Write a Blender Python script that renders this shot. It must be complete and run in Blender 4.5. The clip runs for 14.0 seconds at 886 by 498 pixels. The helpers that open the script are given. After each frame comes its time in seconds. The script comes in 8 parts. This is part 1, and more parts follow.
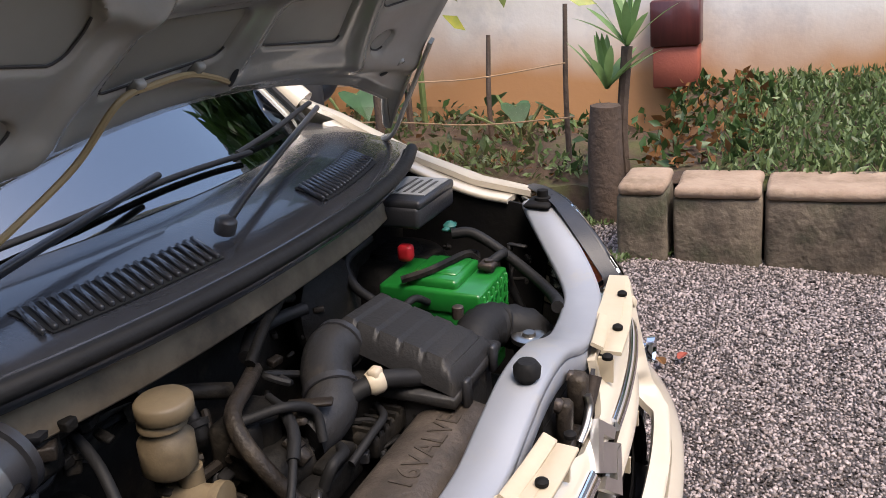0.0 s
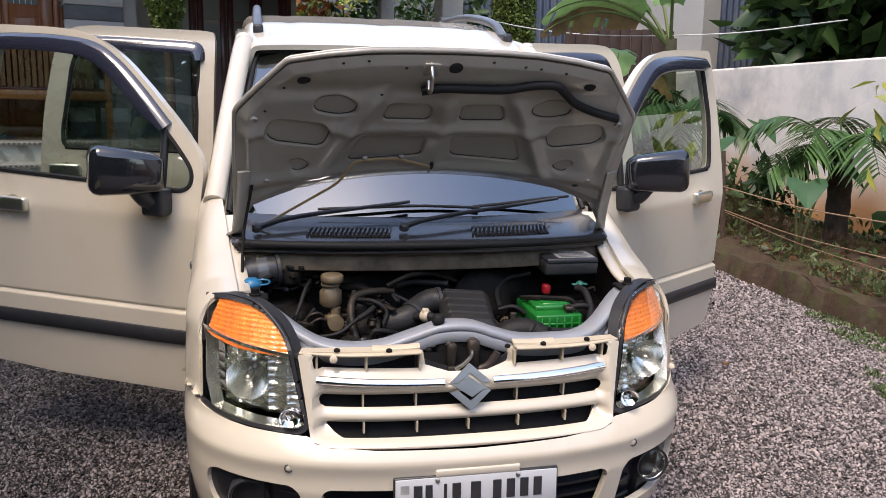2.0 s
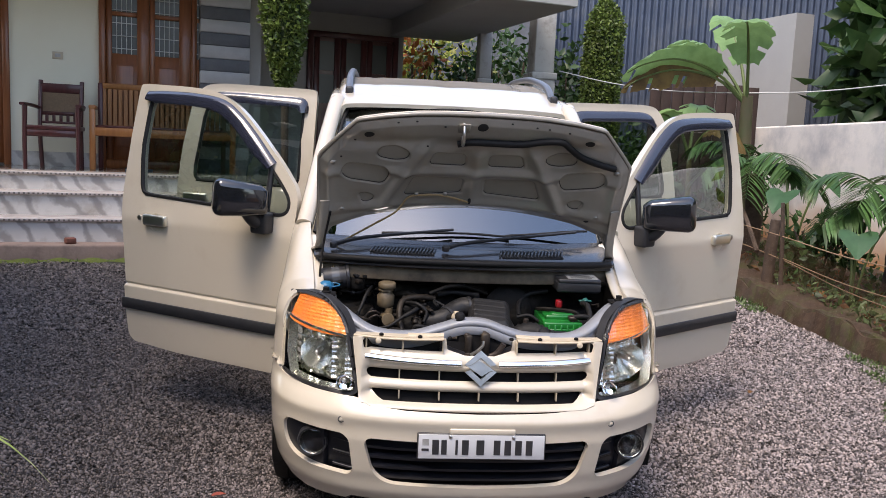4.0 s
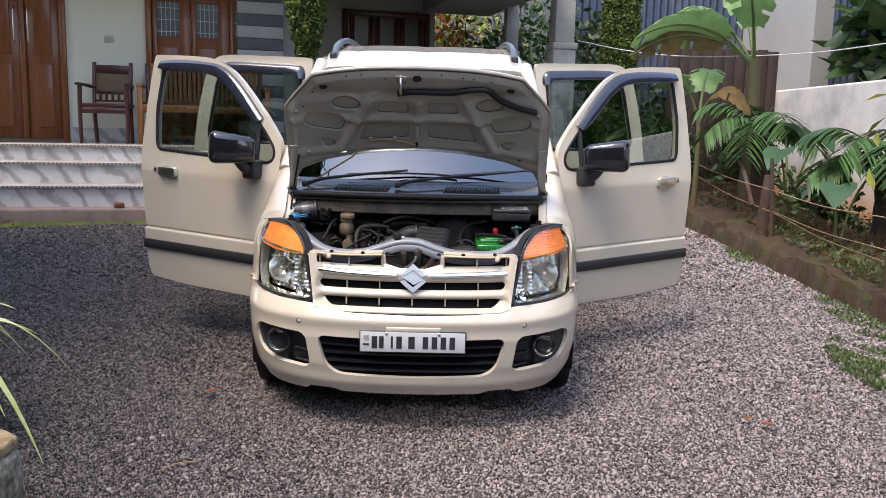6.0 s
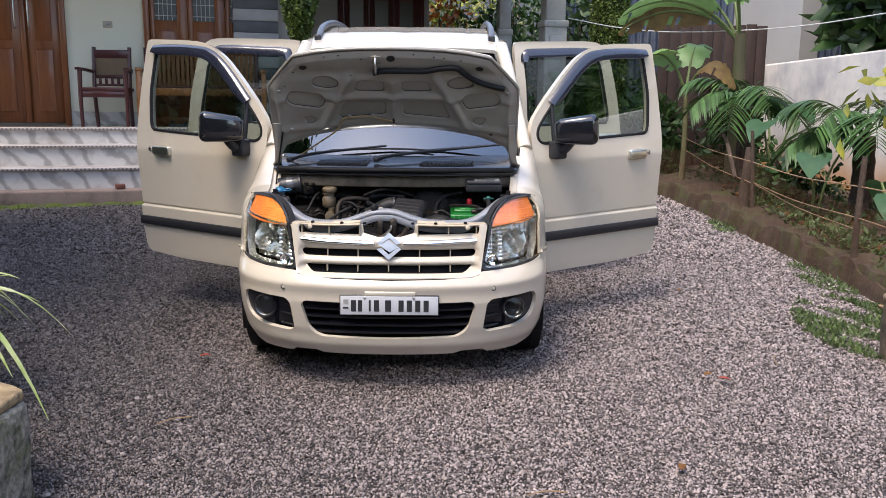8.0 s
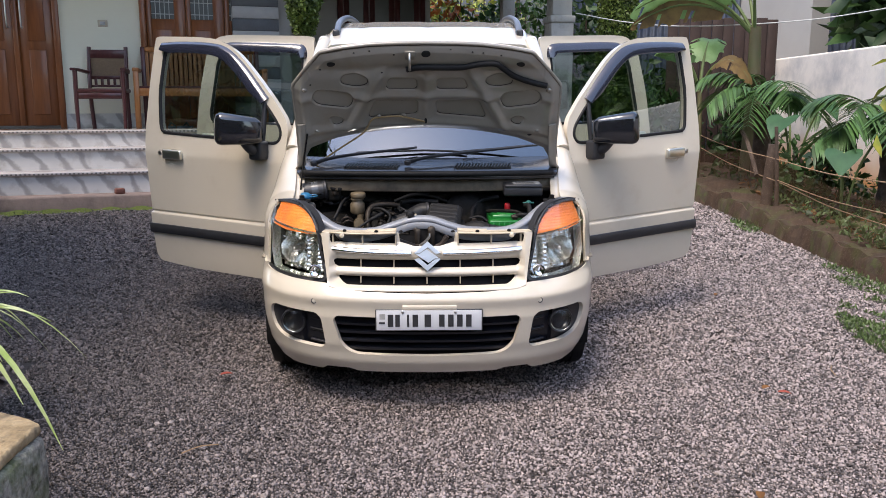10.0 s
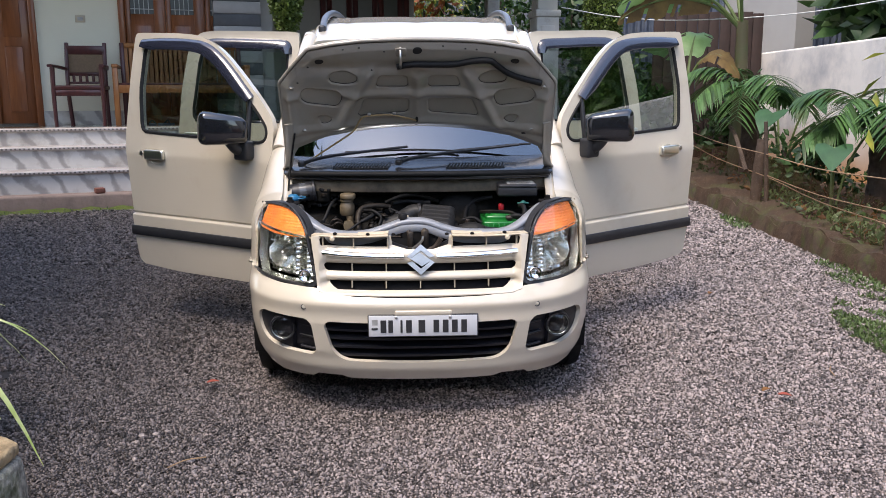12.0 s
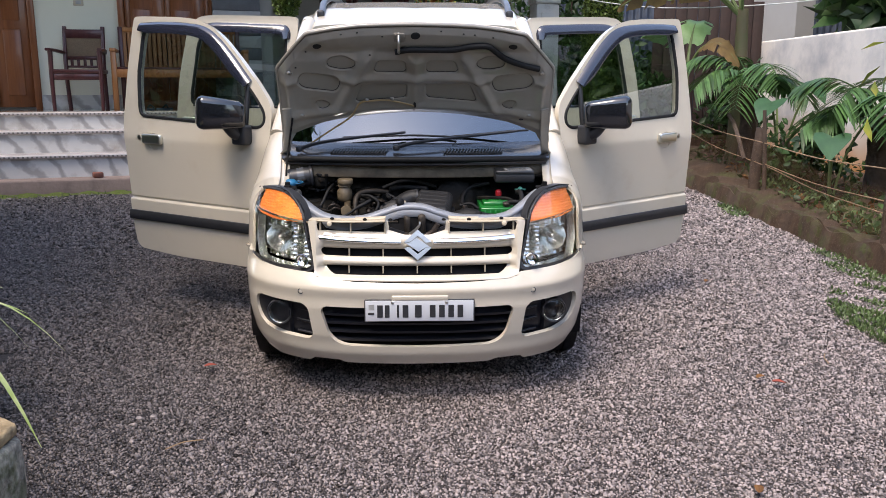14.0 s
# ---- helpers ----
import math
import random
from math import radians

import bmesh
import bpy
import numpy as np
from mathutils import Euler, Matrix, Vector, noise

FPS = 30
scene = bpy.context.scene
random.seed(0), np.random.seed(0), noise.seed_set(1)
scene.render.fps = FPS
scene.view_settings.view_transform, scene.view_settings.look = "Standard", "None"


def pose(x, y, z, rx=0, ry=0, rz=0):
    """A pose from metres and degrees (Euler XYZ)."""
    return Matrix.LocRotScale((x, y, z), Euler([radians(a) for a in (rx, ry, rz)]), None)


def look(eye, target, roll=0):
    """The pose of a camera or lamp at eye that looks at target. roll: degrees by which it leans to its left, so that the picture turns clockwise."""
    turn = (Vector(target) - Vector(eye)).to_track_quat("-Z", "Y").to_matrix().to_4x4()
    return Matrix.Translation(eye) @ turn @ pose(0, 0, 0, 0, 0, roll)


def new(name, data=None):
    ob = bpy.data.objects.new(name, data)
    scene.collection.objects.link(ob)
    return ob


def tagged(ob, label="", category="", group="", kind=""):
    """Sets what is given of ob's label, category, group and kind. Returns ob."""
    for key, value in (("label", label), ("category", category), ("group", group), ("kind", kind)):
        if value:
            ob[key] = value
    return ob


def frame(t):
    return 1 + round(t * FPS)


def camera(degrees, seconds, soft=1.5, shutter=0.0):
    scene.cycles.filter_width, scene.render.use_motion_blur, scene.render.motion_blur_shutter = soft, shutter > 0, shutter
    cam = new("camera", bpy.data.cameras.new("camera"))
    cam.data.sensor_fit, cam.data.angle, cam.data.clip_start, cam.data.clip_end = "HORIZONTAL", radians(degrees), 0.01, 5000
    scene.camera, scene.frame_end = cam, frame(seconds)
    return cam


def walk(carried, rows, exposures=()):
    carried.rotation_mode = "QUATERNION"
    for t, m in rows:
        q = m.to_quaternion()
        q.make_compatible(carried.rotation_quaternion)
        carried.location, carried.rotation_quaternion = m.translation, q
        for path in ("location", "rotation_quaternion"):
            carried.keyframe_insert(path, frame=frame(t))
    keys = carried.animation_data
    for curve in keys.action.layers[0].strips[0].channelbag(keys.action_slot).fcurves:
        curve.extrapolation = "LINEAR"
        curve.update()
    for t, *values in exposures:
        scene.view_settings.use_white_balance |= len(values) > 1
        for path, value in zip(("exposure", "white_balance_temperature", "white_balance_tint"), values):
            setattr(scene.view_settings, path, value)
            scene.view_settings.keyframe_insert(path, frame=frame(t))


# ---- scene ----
# The drive rises gently towards the house: the car, the gravel and all that lies on them are laid out square to it.
SLOPE = 3.0
RISE = Matrix.Rotation(radians(SLOPE), 4, "X")
cam = camera(57.3, 14.0, soft=0.6)
PATH = [
    (0, (-0.93, -0.15, 1.315), (0.786, 0.615, 0.628), -3.1),
    (0.5, (-0.681, -0.589, 1.304), (0.644, 0.751, 0.637), -1.7),
    (1, (-0.575, -1.038, 1.382), (0.329, 0.632, 0.754), -0.3),
    (1.5, (-0.584, -1.487, 1.454), (0.054, 0.335, 0.931), 0.4),
    (2, (-0.507, -1.851, 1.472), (-0.078, 0.051, 1.025), 1.8),
    (2.5, (-0.476, -2.09, 1.51), (-0.159, -0.154, 1.119), 2.4),
    (3, (-0.481, -2.3, 1.517), (-0.212, -0.348, 1.179), 3.1),
    (3.2, (-0.457, -2.352, 1.531), (-0.205, -0.398, 1.190), 3.2),
    (5.3, (-0.129, -2.955, 1.474), (-0.072, -0.989, 1.112), 1.6),
    (5.5, (-0.046, -3.016, 1.458), (0.0, -1.052, 1.085), 1.5),
    (6, (0.095, -3.17, 1.449), (0.111, -1.211, 1.046), 1.4),
    (6.5, (0.153, -3.343, 1.437), (0.146, -1.39, 1.007), 1.3),
    (7, (0.259, -3.382, 1.45), (0.245, -1.434, 0.999), 1.2),
    (7.5, (0.292, -3.401, 1.454), (0.28, -1.454, 0.998), 0.8),
    (8, (0.236, -3.405, 1.45), (0.237, -1.456, 0.999), 0.5),
    (8.5, (0.153, -3.394, 1.45), (0.163, -1.445, 0.998), 0.3),
    (9, (0.095, -3.342, 1.447), (0.108, -1.394, 0.994), 0.1),
    (9.2, (0.079, -3.299, 1.436), (0.09, -1.35, 0.987), 0.2),
    (11.5, (-0.019, -3.031, 1.453), (0.04, -1.088, 0.983), -0.5),
    (12, (-0.014, -3.043, 1.447), (0.051, -1.1, 0.979), -0.2),
    (12.5, (-0.018, -3.047, 1.452), (0.05, -1.105, 0.978), 0.0),
    (13, (-0.014, -3.047, 1.444), (0.053, -1.107, 0.964), 0.0),
    (13.5, (-0.011, -3.045, 1.439), (0.056, -1.107, 0.949), 0.1),
    (14, (-0.007, -3.055, 1.442), (0.061, -1.119, 0.944), 0.2),
]
walk(cam, [(t, RISE @ look(eye, target, roll)) for t, eye, target, roll in PATH], [(0.0, 1.44, 7350, 15), (1.2, 1.30, 7350, 15), (3.0, 1.20, 7300, 15), (6.0, 1.32, 7150, 14), (14.0, 1.34, 7050, 13)])

# ---- light ----
world = bpy.data.worlds.new("sky")
scene.world = world
world.use_nodes = True
sky = world.node_tree.nodes.new("ShaderNodeTexSky")
sky.sky_type, sky.sun_disc = "NISHITA", False
sky.sun_elevation, sky.sun_rotation = radians(62), radians(217)
sky.air_density, sky.dust_density, sky.ozone_density = 1.0, 1.5, 1.2
world.node_tree.links.new(sky.outputs[0], world.node_tree.nodes["Background"].inputs[0])
world.node_tree.nodes["Background"].inputs[1].default_value = 0.218
sun = new("sun", bpy.data.lights.new("sun", "SUN"))
sun.data.energy, sun.data.angle, sun.data.color = 1.4, radians(24), (1.0, 0.95, 0.88)
sun.matrix_world = look((-1.6, -2.1, 5.0), (0, 0, 0))


# ---- materials ----
def mat(name, col, rough=0.5, metal=0.0, col2=None, scale=6.0, detail=6.0, bump=0.0, bscale=60.0, coat=0.0, spread=0.5, trans=0.0, rvar=0.0, ior=1.45, dirt=None, dirt_scale=2.0, dirt_amount=0.4, vary=0.0):
    """A Principled surface: two tones mixed by noise, stains at a larger scale, fine relief."""
    m = bpy.data.materials.new(name)
    m.use_nodes = True
    nt = m.node_tree
    b = nt.nodes["Principled BSDF"]
    def node(kind, **values):
        n = nt.nodes.new(kind)
        for key, value in values.items():
            n.inputs[key].default_value = value
        return n
    link = nt.links.new
    co = nt.nodes.new("ShaderNodeTexCoord")
    col2 = col2 or tuple(c * 0.82 for c in col)
    n1 = node("ShaderNodeTexNoise", Scale=scale, Detail=detail, Roughness=0.6)
    link(co.outputs["Object"], n1.inputs["Vector"])
    ramp = nt.nodes.new("ShaderNodeMapRange")
    ramp.inputs["From Min"].default_value, ramp.inputs["From Max"].default_value = 0.5 - spread / 2, 0.5 + spread / 2
    link(n1.outputs["Fac"], ramp.inputs["Value"])
    mix = nt.nodes.new("ShaderNodeMix")
    mix.data_type = "RGBA"
    mix.inputs[6].default_value, mix.inputs[7].default_value = (*col, 1), (*col2, 1)
    link(ramp.outputs[0], mix.inputs[0])
    out = mix.outputs[2]
    if dirt:
        n2 = node("ShaderNodeTexNoise", Scale=dirt_scale, Detail=8.0, Roughness=0.65)
        link(co.outputs["Object"], n2.inputs["Vector"])
        r2 = nt.nodes.new("ShaderNodeMapRange")
        r2.inputs["From Min"].default_value, r2.inputs["From Max"].default_value = 0.62 - dirt_amount * 0.3, 0.78 - dirt_amount * 0.2
        link(n2.outputs["Fac"], r2.inputs["Value"])
        m2 = nt.nodes.new("ShaderNodeMix")
        m2.data_type = "RGBA"
        m2.inputs[7].default_value = (*dirt, 1)
        link(r2.outputs[0], m2.inputs[0])
        link(out, m2.inputs[6])
        out = m2.outputs[2]
    if vary:
        info = nt.nodes.new("ShaderNodeObjectInfo")
        hsv = nt.nodes.new("ShaderNodeHueSaturation")
        vr = nt.nodes.new("ShaderNodeMapRange")
        vr.inputs["To Min"].default_value, vr.inputs["To Max"].default_value = 1 - vary, 1 + vary
        link(info.outputs["Random"], vr.inputs["Value"])
        link(vr.outputs[0], hsv.inputs["Value"])
        link(out, hsv.inputs["Color"])
        out = hsv.outputs[0]
    link(out, b.inputs["Base Color"])
    b.inputs["Metallic"].default_value = metal
    b.inputs["Roughness"].default_value = rough
    b.inputs["IOR"].default_value = ior
    b.inputs["Transmission Weight"].default_value = trans
    b.inputs["Coat Weight"].default_value = coat
    b.inputs["Coat Roughness"].default_value = 0.04
    if rvar:
        r3 = nt.nodes.new("ShaderNodeMapRange")
        r3.inputs["To Min"].default_value, r3.inputs["To Max"].default_value = max(0.02, rough - rvar), min(1, rough + rvar)
        link(n1.outputs["Fac"], r3.inputs["Value"])
        link(r3.outputs[0], b.inputs["Roughness"])
    if bump:
        n4 = node("ShaderNodeTexNoise", Scale=bscale, Detail=4.0)
        link(co.outputs["Object"], n4.inputs["Vector"])
        bp = node("ShaderNodeBump", Strength=min(1.0, bump), Distance=0.01)
        link(n4.outputs["Fac"], bp.inputs["Height"])
        link(bp.outputs[0], b.inputs["Normal"])
    return m


PAINT = mat("cream_paint", (0.555, 0.496, 0.402), 0.30, 0.0, (0.532, 0.473, 0.38), 3, coat=1.0, dirt=(0.505, 0.437, 0.342), dirt_scale=5, dirt_amount=0.2)
# underside cream carries the shade under the open bonnet; pockets a step darker
PAINT_IN_SHADE = mat("cream_shaded_underside", (0.30, 0.279, 0.240), 0.24, 0.0, (0.245, 0.227, 0.195), 5, coat=0.4, bump=0.05, dirt=(0.25, 0.215, 0.17), dirt_scale=4, dirt_amount=0.35)
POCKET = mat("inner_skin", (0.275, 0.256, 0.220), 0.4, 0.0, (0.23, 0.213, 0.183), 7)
LATCHCREAM = mat("cream_plastic", (0.50, 0.43, 0.32), 0.42, 0.0, (0.43, 0.365, 0.27), 12, dirt=(0.45, 0.37, 0.26), dirt_scale=9, dirt_amount=0.3)
BLACKP = mat("black_plastic", (0.018, 0.019, 0.022), 0.38, 0.0, (0.03, 0.03, 0.033), 20, bump=0.08, bscale=300, rvar=0.08)
BLACKG = mat("gloss_black", (0.008, 0.009, 0.012), 0.12, 0.0, (0.012, 0.013, 0.016), 10, coat=1.0)
COWL = mat("cowl_black", (0.022, 0.023, 0.027), 0.17, 0.0, (0.035, 0.036, 0.04), 14, bump=0.06, bscale=200, rvar=0.08, coat=0.4)
RUBBER = mat("rubber", (0.009, 0.009, 0.010), 0.6, 0.0, (0.014, 0.014, 0.014), 15, ior=1.3, bump=0.1, bscale=80)
# engine bay tones: real grime, darkened further for the shade under the bonnet
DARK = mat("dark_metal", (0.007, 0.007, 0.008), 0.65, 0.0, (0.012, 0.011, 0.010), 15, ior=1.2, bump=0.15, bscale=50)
SHADED_GRIME = mat("engine_grime_shaded", (0.010, 0.009, 0.008), 0.6, 0.0, (0.005, 0.005, 0.005), 18, ior=1.22, bump=0.3, bscale=70, dirt=(0.04, 0.034, 0.027), dirt_scale=10, dirt_amount=0.4)
VALVE = mat("valve_cover", (0.075, 0.06, 0.049), 0.5, 0.15, (0.036, 0.030, 0.025), 14, bump=0.25, bscale=120, dirt=(0.13, 0.105, 0.085), dirt_scale=9)
SILVER = mat("silver_paint", (0.27, 0.285, 0.315), 0.5, 0.15, (0.22, 0.235, 0.262), 6, coat=0.1, dirt=(0.30, 0.29, 0.27), dirt_scale=12, dirt_amount=0.25)
STEEL = mat("steel", (0.55, 0.54, 0.52), 0.32, 1.0, (0.4, 0.38, 0.35), 20, bump=0.05)
RUST = mat("rusty_steel", (0.075, 0.060, 0.052), 0.5, 0.5, (0.035, 0.028, 0.024), 25, bump=0.2, bscale=90)
DUSTY = mat("dusty_plastic_shaded", (0.018, 0.0185, 0.020), 0.45, 0.0, (0.027, 0.026, 0.026), 12, ior=1.3, bump=0.15, bscale=150, rvar=0.12, dirt=(0.055, 0.047, 0.039), dirt_scale=7, dirt_amount=0.25)
GREASE = mat("greasy_brown", (0.030, 0.024, 0.019), 0.5, 0.1, (0.011, 0.009, 0.008), 22, ior=1.3, bump=0.3, bscale=80, dirt=(0.055, 0.043, 0.031), dirt_scale=12, dirt_amount=0.35)
BADGE = mat("worn_badge", (0.88, 0.86, 0.82), 0.30, 1.0, (0.66, 0.64, 0.61), 9, bump=0.05)
HANDLE = mat("handle_chrome", (0.90, 0.89, 0.80), 0.32, 1.0, (0.74, 0.73, 0.66), 7)
CHROME = mat("chrome", (0.88, 0.88, 0.89), 0.07, 1.0, (0.80, 0.80, 0.82), 5)
REFLECTOR = mat("reflector", (0.76, 0.78, 0.74), 0.26, 1.0, (0.62, 0.64, 0.60), 30, bump=0.04, bscale=40)
GLASS = mat("window_glass", (0.96, 0.99, 0.98), 0.0, 0.0, (0.95, 0.985, 0.97), 2, trans=1.0)


def screen_glass(name, tint, gloss):
    """Tinted pane: a share of mirror over a see-through tint."""
    m = bpy.data.materials.new(name)
    m.use_nodes = True
    nt = m.node_tree
    nt.nodes.remove(nt.nodes["Principled BSDF"])
    tr, gl, mx, fr, mr = (nt.nodes.new("ShaderNode" + k) for k in ("BsdfTransparent", "BsdfGlossy", "MixShader", "LayerWeight", "MapRange"))
    tr.inputs["Color"].default_value = (*tint, 1)
    gl.inputs["Color"].default_value = (0.93, 0.97, 1.0, 1)
    gl.inputs["Roughness"].default_value = 0.015
    fr.inputs["Blend"].default_value = 0.5
    mr.inputs["To Min"].default_value, mr.inputs["To Max"].default_value = gloss, 1.0
    nt.links.new(fr.outputs["Fresnel"], mr.inputs["Value"])
    nt.links.new(mr.outputs[0], mx.inputs[0])
    nt.links.new(tr.outputs[0], mx.inputs[1])
    nt.links.new(gl.outputs[0], mx.inputs[2])
    nt.links.new(mx.outputs[0], nt.nodes["Material Output"].inputs["Surface"])
    return m


WSGLASS = screen_glass("windshield_glass", (0.36, 0.46, 0.50), 0.12)
DOORGLASS = screen_glass("door_glass", (0.54, 0.62, 0.57), 0.11)
RECESS = mat("recess_black", (0.007, 0.008, 0.012), 0.32, 0.0, (0.012, 0.013, 0.018), 14, bump=0.05, bscale=200)
# dusty cream, with the shade below the cowl put into the tone
BULKHEAD = mat("dusty_shaded_bulkhead", (0.18, 0.142, 0.096), 0.7, 0.0, (0.085, 0.066, 0.044), 9, bump=0.15, spread=0.35, dirt=(0.05, 0.04, 0.03), dirt_scale=8, dirt_amount=0.6)
SMOKE = mat("grey_housing", (0.085, 0.09, 0.098), 0.25, 0.0, (0.065, 0.07, 0.076), 9, coat=0.5)
SEAMLINE = mat("dark_edge_line", (0.035, 0.03, 0.026), 0.7)
LENS_G = mat("lamp_lens", (0.98, 0.98, 0.98), 0.03, 0.0, (0.95, 0.95, 0.95), 8, trans=1.0)
AMBER = mat("amber_lens", (0.84, 0.27, 0.06), 0.16, 0.0, (0.66, 0.15, 0.025), 9, coat=1.0, trans=0.25, bump=0.25, bscale=150, dirt=(0.55, 0.16, 0.05), dirt_scale=14, dirt_amount=0.35)
GREEN = mat("green_battery", (0.005, 0.155, 0.024), 0.30, 0.0, (0.004, 0.11, 0.018), 10, coat=0.3, dirt=(0.05, 0.12, 0.05), dirt_scale=14, dirt_amount=0.25)
RED = mat("red_cap", (0.42, 0.012, 0.02), 0.45, 0.0, (0.3, 0.01, 0.015), 10)
BLUE = mat("blue_cap", (0.012, 0.14, 0.28), 0.4, 0.0, (0.012, 0.10, 0.20), 10)
RESV = mat("aged_reservoir_shaded", (0.19, 0.145, 0.088), 0.5, 0.0, (0.10, 0.075, 0.045), 16, bump=0.1, dirt=(0.06, 0.045, 0.03), dirt_scale=14, dirt_amount=0.4)
LABEL = mat("paper_label", (0.34, 0.34, 0.33), 0.5, 0.0, (0.20, 0.20, 0.19), 40)
PLATEW = mat("plate_white", (0.47, 0.48, 0.50), 0.35, 0.0, (0.48, 0.49, 0.51), 10)
SEAT = mat("seat_fabric", (0.10, 0.095, 0.09), 0.8, 0.0, (0.07, 0.068, 0.065), 30, bump=0.2, bscale=200)
DASH = mat("dash_plastic", (0.06, 0.058, 0.055), 0.6, 0.0, (0.05, 0.048, 0.046), 20, bump=0.1, bscale=200)
TRIM = mat("door_trim", (0.22, 0.20, 0.17), 0.6, 0.0, (0.18, 0.16, 0.14), 14)


# ---- making meshes ----
def link_mesh(name, bm, material, parent=None, label="", smooth=True, at=None):
    me = bpy.data.meshes.new(name)
    bm.normal_update()
    bm.to_mesh(me)
    bm.free()
    for f in me.polygons:
        f.use_smooth = smooth
    if smooth:
        me.set_sharp_from_angle(angle=radians(48))
    for mm in material if isinstance(material, (list, tuple)) else [material]:
        me.materials.append(mm)
    ob = new(name, me)
    if parent:
        ob.parent = parent
    if at is not None:
        ob.matrix_basis = at
    if label:
        ob["label"] = label
    return ob


def part(name, bm, material, parent, label="", smooth=True, at=None):
    return link_mesh(name, bm, material, parent, label, smooth, at)


def root(name, at, label, category, group="", kind=""):
    ob = new(name)
    ob.matrix_basis = at
    return tagged(ob, label, category, group, kind)


def thing(name, bm, material, label, category, at=None, group="", kind="", smooth=True):
    return tagged(link_mesh(name, bm, material, None, "", smooth, at), label, category, group, kind)


def add(bm, verts, faces):
    vs = [bm.verts.new(v) for v in verts]
    for f in faces:
        try:
            bm.faces.new([vs[i] for i in f])
        except ValueError:
            pass
    return vs


def box(bm, x0, x1, y0, y1, z0, z1, bevel=0.0, seg=2, m=None):
    vs = add(bm, [(x, y, z) for x in (x0, x1) for y in (y0, y1) for z in (z0, z1)],
             [(0, 1, 3, 2), (4, 6, 7, 5), (0, 4, 5, 1), (2, 3, 7, 6), (0, 2, 6, 4), (1, 5, 7, 3)])
    if m:
        bmesh.ops.transform(bm, matrix=m, verts=vs)
    if bevel:
        es = list({e for v in vs for e in v.link_edges})
        bmesh.ops.bevel(bm, geom=es, offset=bevel, segments=seg, affect="EDGES", profile=0.5)
    return bm


def obox(*a, **k):
    return box(bmesh.new(), *a, **k)


def lathe(bm, profile, n=24, m=None, cap=True):
    """profile: (radius, height) along z; m: where it goes."""
    rings = []
    for r, h in profile:
        ring = [bm.verts.new((r * math.cos(2 * math.pi * k / n), r * math.sin(2 * math.pi * k / n), h)) for k in range(n)]
        rings.append(ring)
    for a, b in zip(rings, rings[1:]):
        for k in range(n):
            bm.faces.new((a[k], a[(k + 1) % n], b[(k + 1) % n], b[k]))
    if cap:
        bm.faces.new(rings[0][::-1])
        bm.faces.new(rings[-1])
    if m:
        bmesh.ops.transform(bm, matrix=m, verts=[v for r in rings for v in r])
    return bm


def aim(p, d):
    """A pose at p whose z points along d."""
    return Matrix.Translation(p) @ Vector(d).to_track_quat("Z", "Y").to_matrix().to_4x4()


def smooth_path(pts, k=6):
    pts = [Vector(p) for p in pts]
    ext = [2 * pts[0] - pts[1]] + pts + [2 * pts[-1] - pts[-2]]
    out = []
    for i in range(len(pts) - 1):
        p0, p1, p2, p3 = ext[i:i + 4]
        for j in range(k):
            t = j / k
            out.append(0.5 * (2 * p1 + (p2 - p0) * t + (2 * p0 - 5 * p1 + 4 * p2 - p3) * t * t + (3 * p1 - p0 - 3 * p2 + p3) * t ** 3))
    return out + [pts[-1]]


def tube(bm, pts, r, n=10, k=6, ribs=0.0, taper=None):
    """A round hose through pts; ribs: how far every second ring stands proud."""
    path = smooth_path(pts, k)
    rings, side = [], None
    for i, p in enumerate(path):
        d = (path[min(i + 1, len(path) - 1)] - path[max(i - 1, 0)]).normalized()
        side = d.orthogonal() if side is None else (side - d * side.dot(d))
        side.normalize()
        up = d.cross(side)
        rr = r + (ribs if i % 2 else 0)
        if taper:
            rr *= taper[0] + (taper[1] - taper[0]) * i / (len(path) - 1)
        rings.append([bm.verts.new(p + rr * (math.cos(2 * math.pi * j / n) * side + math.sin(2 * math.pi * j / n) * up)) for j in range(n)])
    for a, b in zip(rings, rings[1:]):
        for j in range(n):
            bm.faces.new((a[j], a[(j + 1) % n], b[(j + 1) % n], b[j]))
    bm.faces.new(rings[0][::-1])
    bm.faces.new(rings[-1])
    return bm


def ribbon(bm, pts, width, thick, across=(0, 1, 0), k=6):
    """A flat bar swept through pts; across: the way its width lies."""
    path = smooth_path(pts, k)
    a = Vector(across).normalized()
    rings = []
    for i, p in enumerate(path):
        d = (path[min(i + 1, len(path) - 1)] - path[max(i - 1, 0)]).normalized()
        s = (a - d * a.dot(d)).normalized()
        u = d.cross(s)
        w = width[0] + (width[1] - width[0]) * i / (len(path) - 1) if isinstance(width, tuple) else width
        c = min(thick, w) * 0.25
        sec = [(-w / 2 + c, -thick / 2), (w / 2 - c, -thick / 2), (w / 2, -thick / 2 + c), (w / 2, thick / 2 - c), (w / 2 - c, thick / 2), (-w / 2 + c, thick / 2), (-w / 2, thick / 2 - c), (-w / 2, -thick / 2 + c)]
        rings.append([bm.verts.new(p + s * x + u * y) for x, y in sec])
    for r0, r1 in zip(rings, rings[1:]):
        for j in range(8):
            bm.faces.new((r0[j], r0[(j + 1) % 8], r1[(j + 1) % 8], r1[j]))
    bm.faces.new(rings[0][::-1])
    bm.faces.new(rings[-1])
    return bm


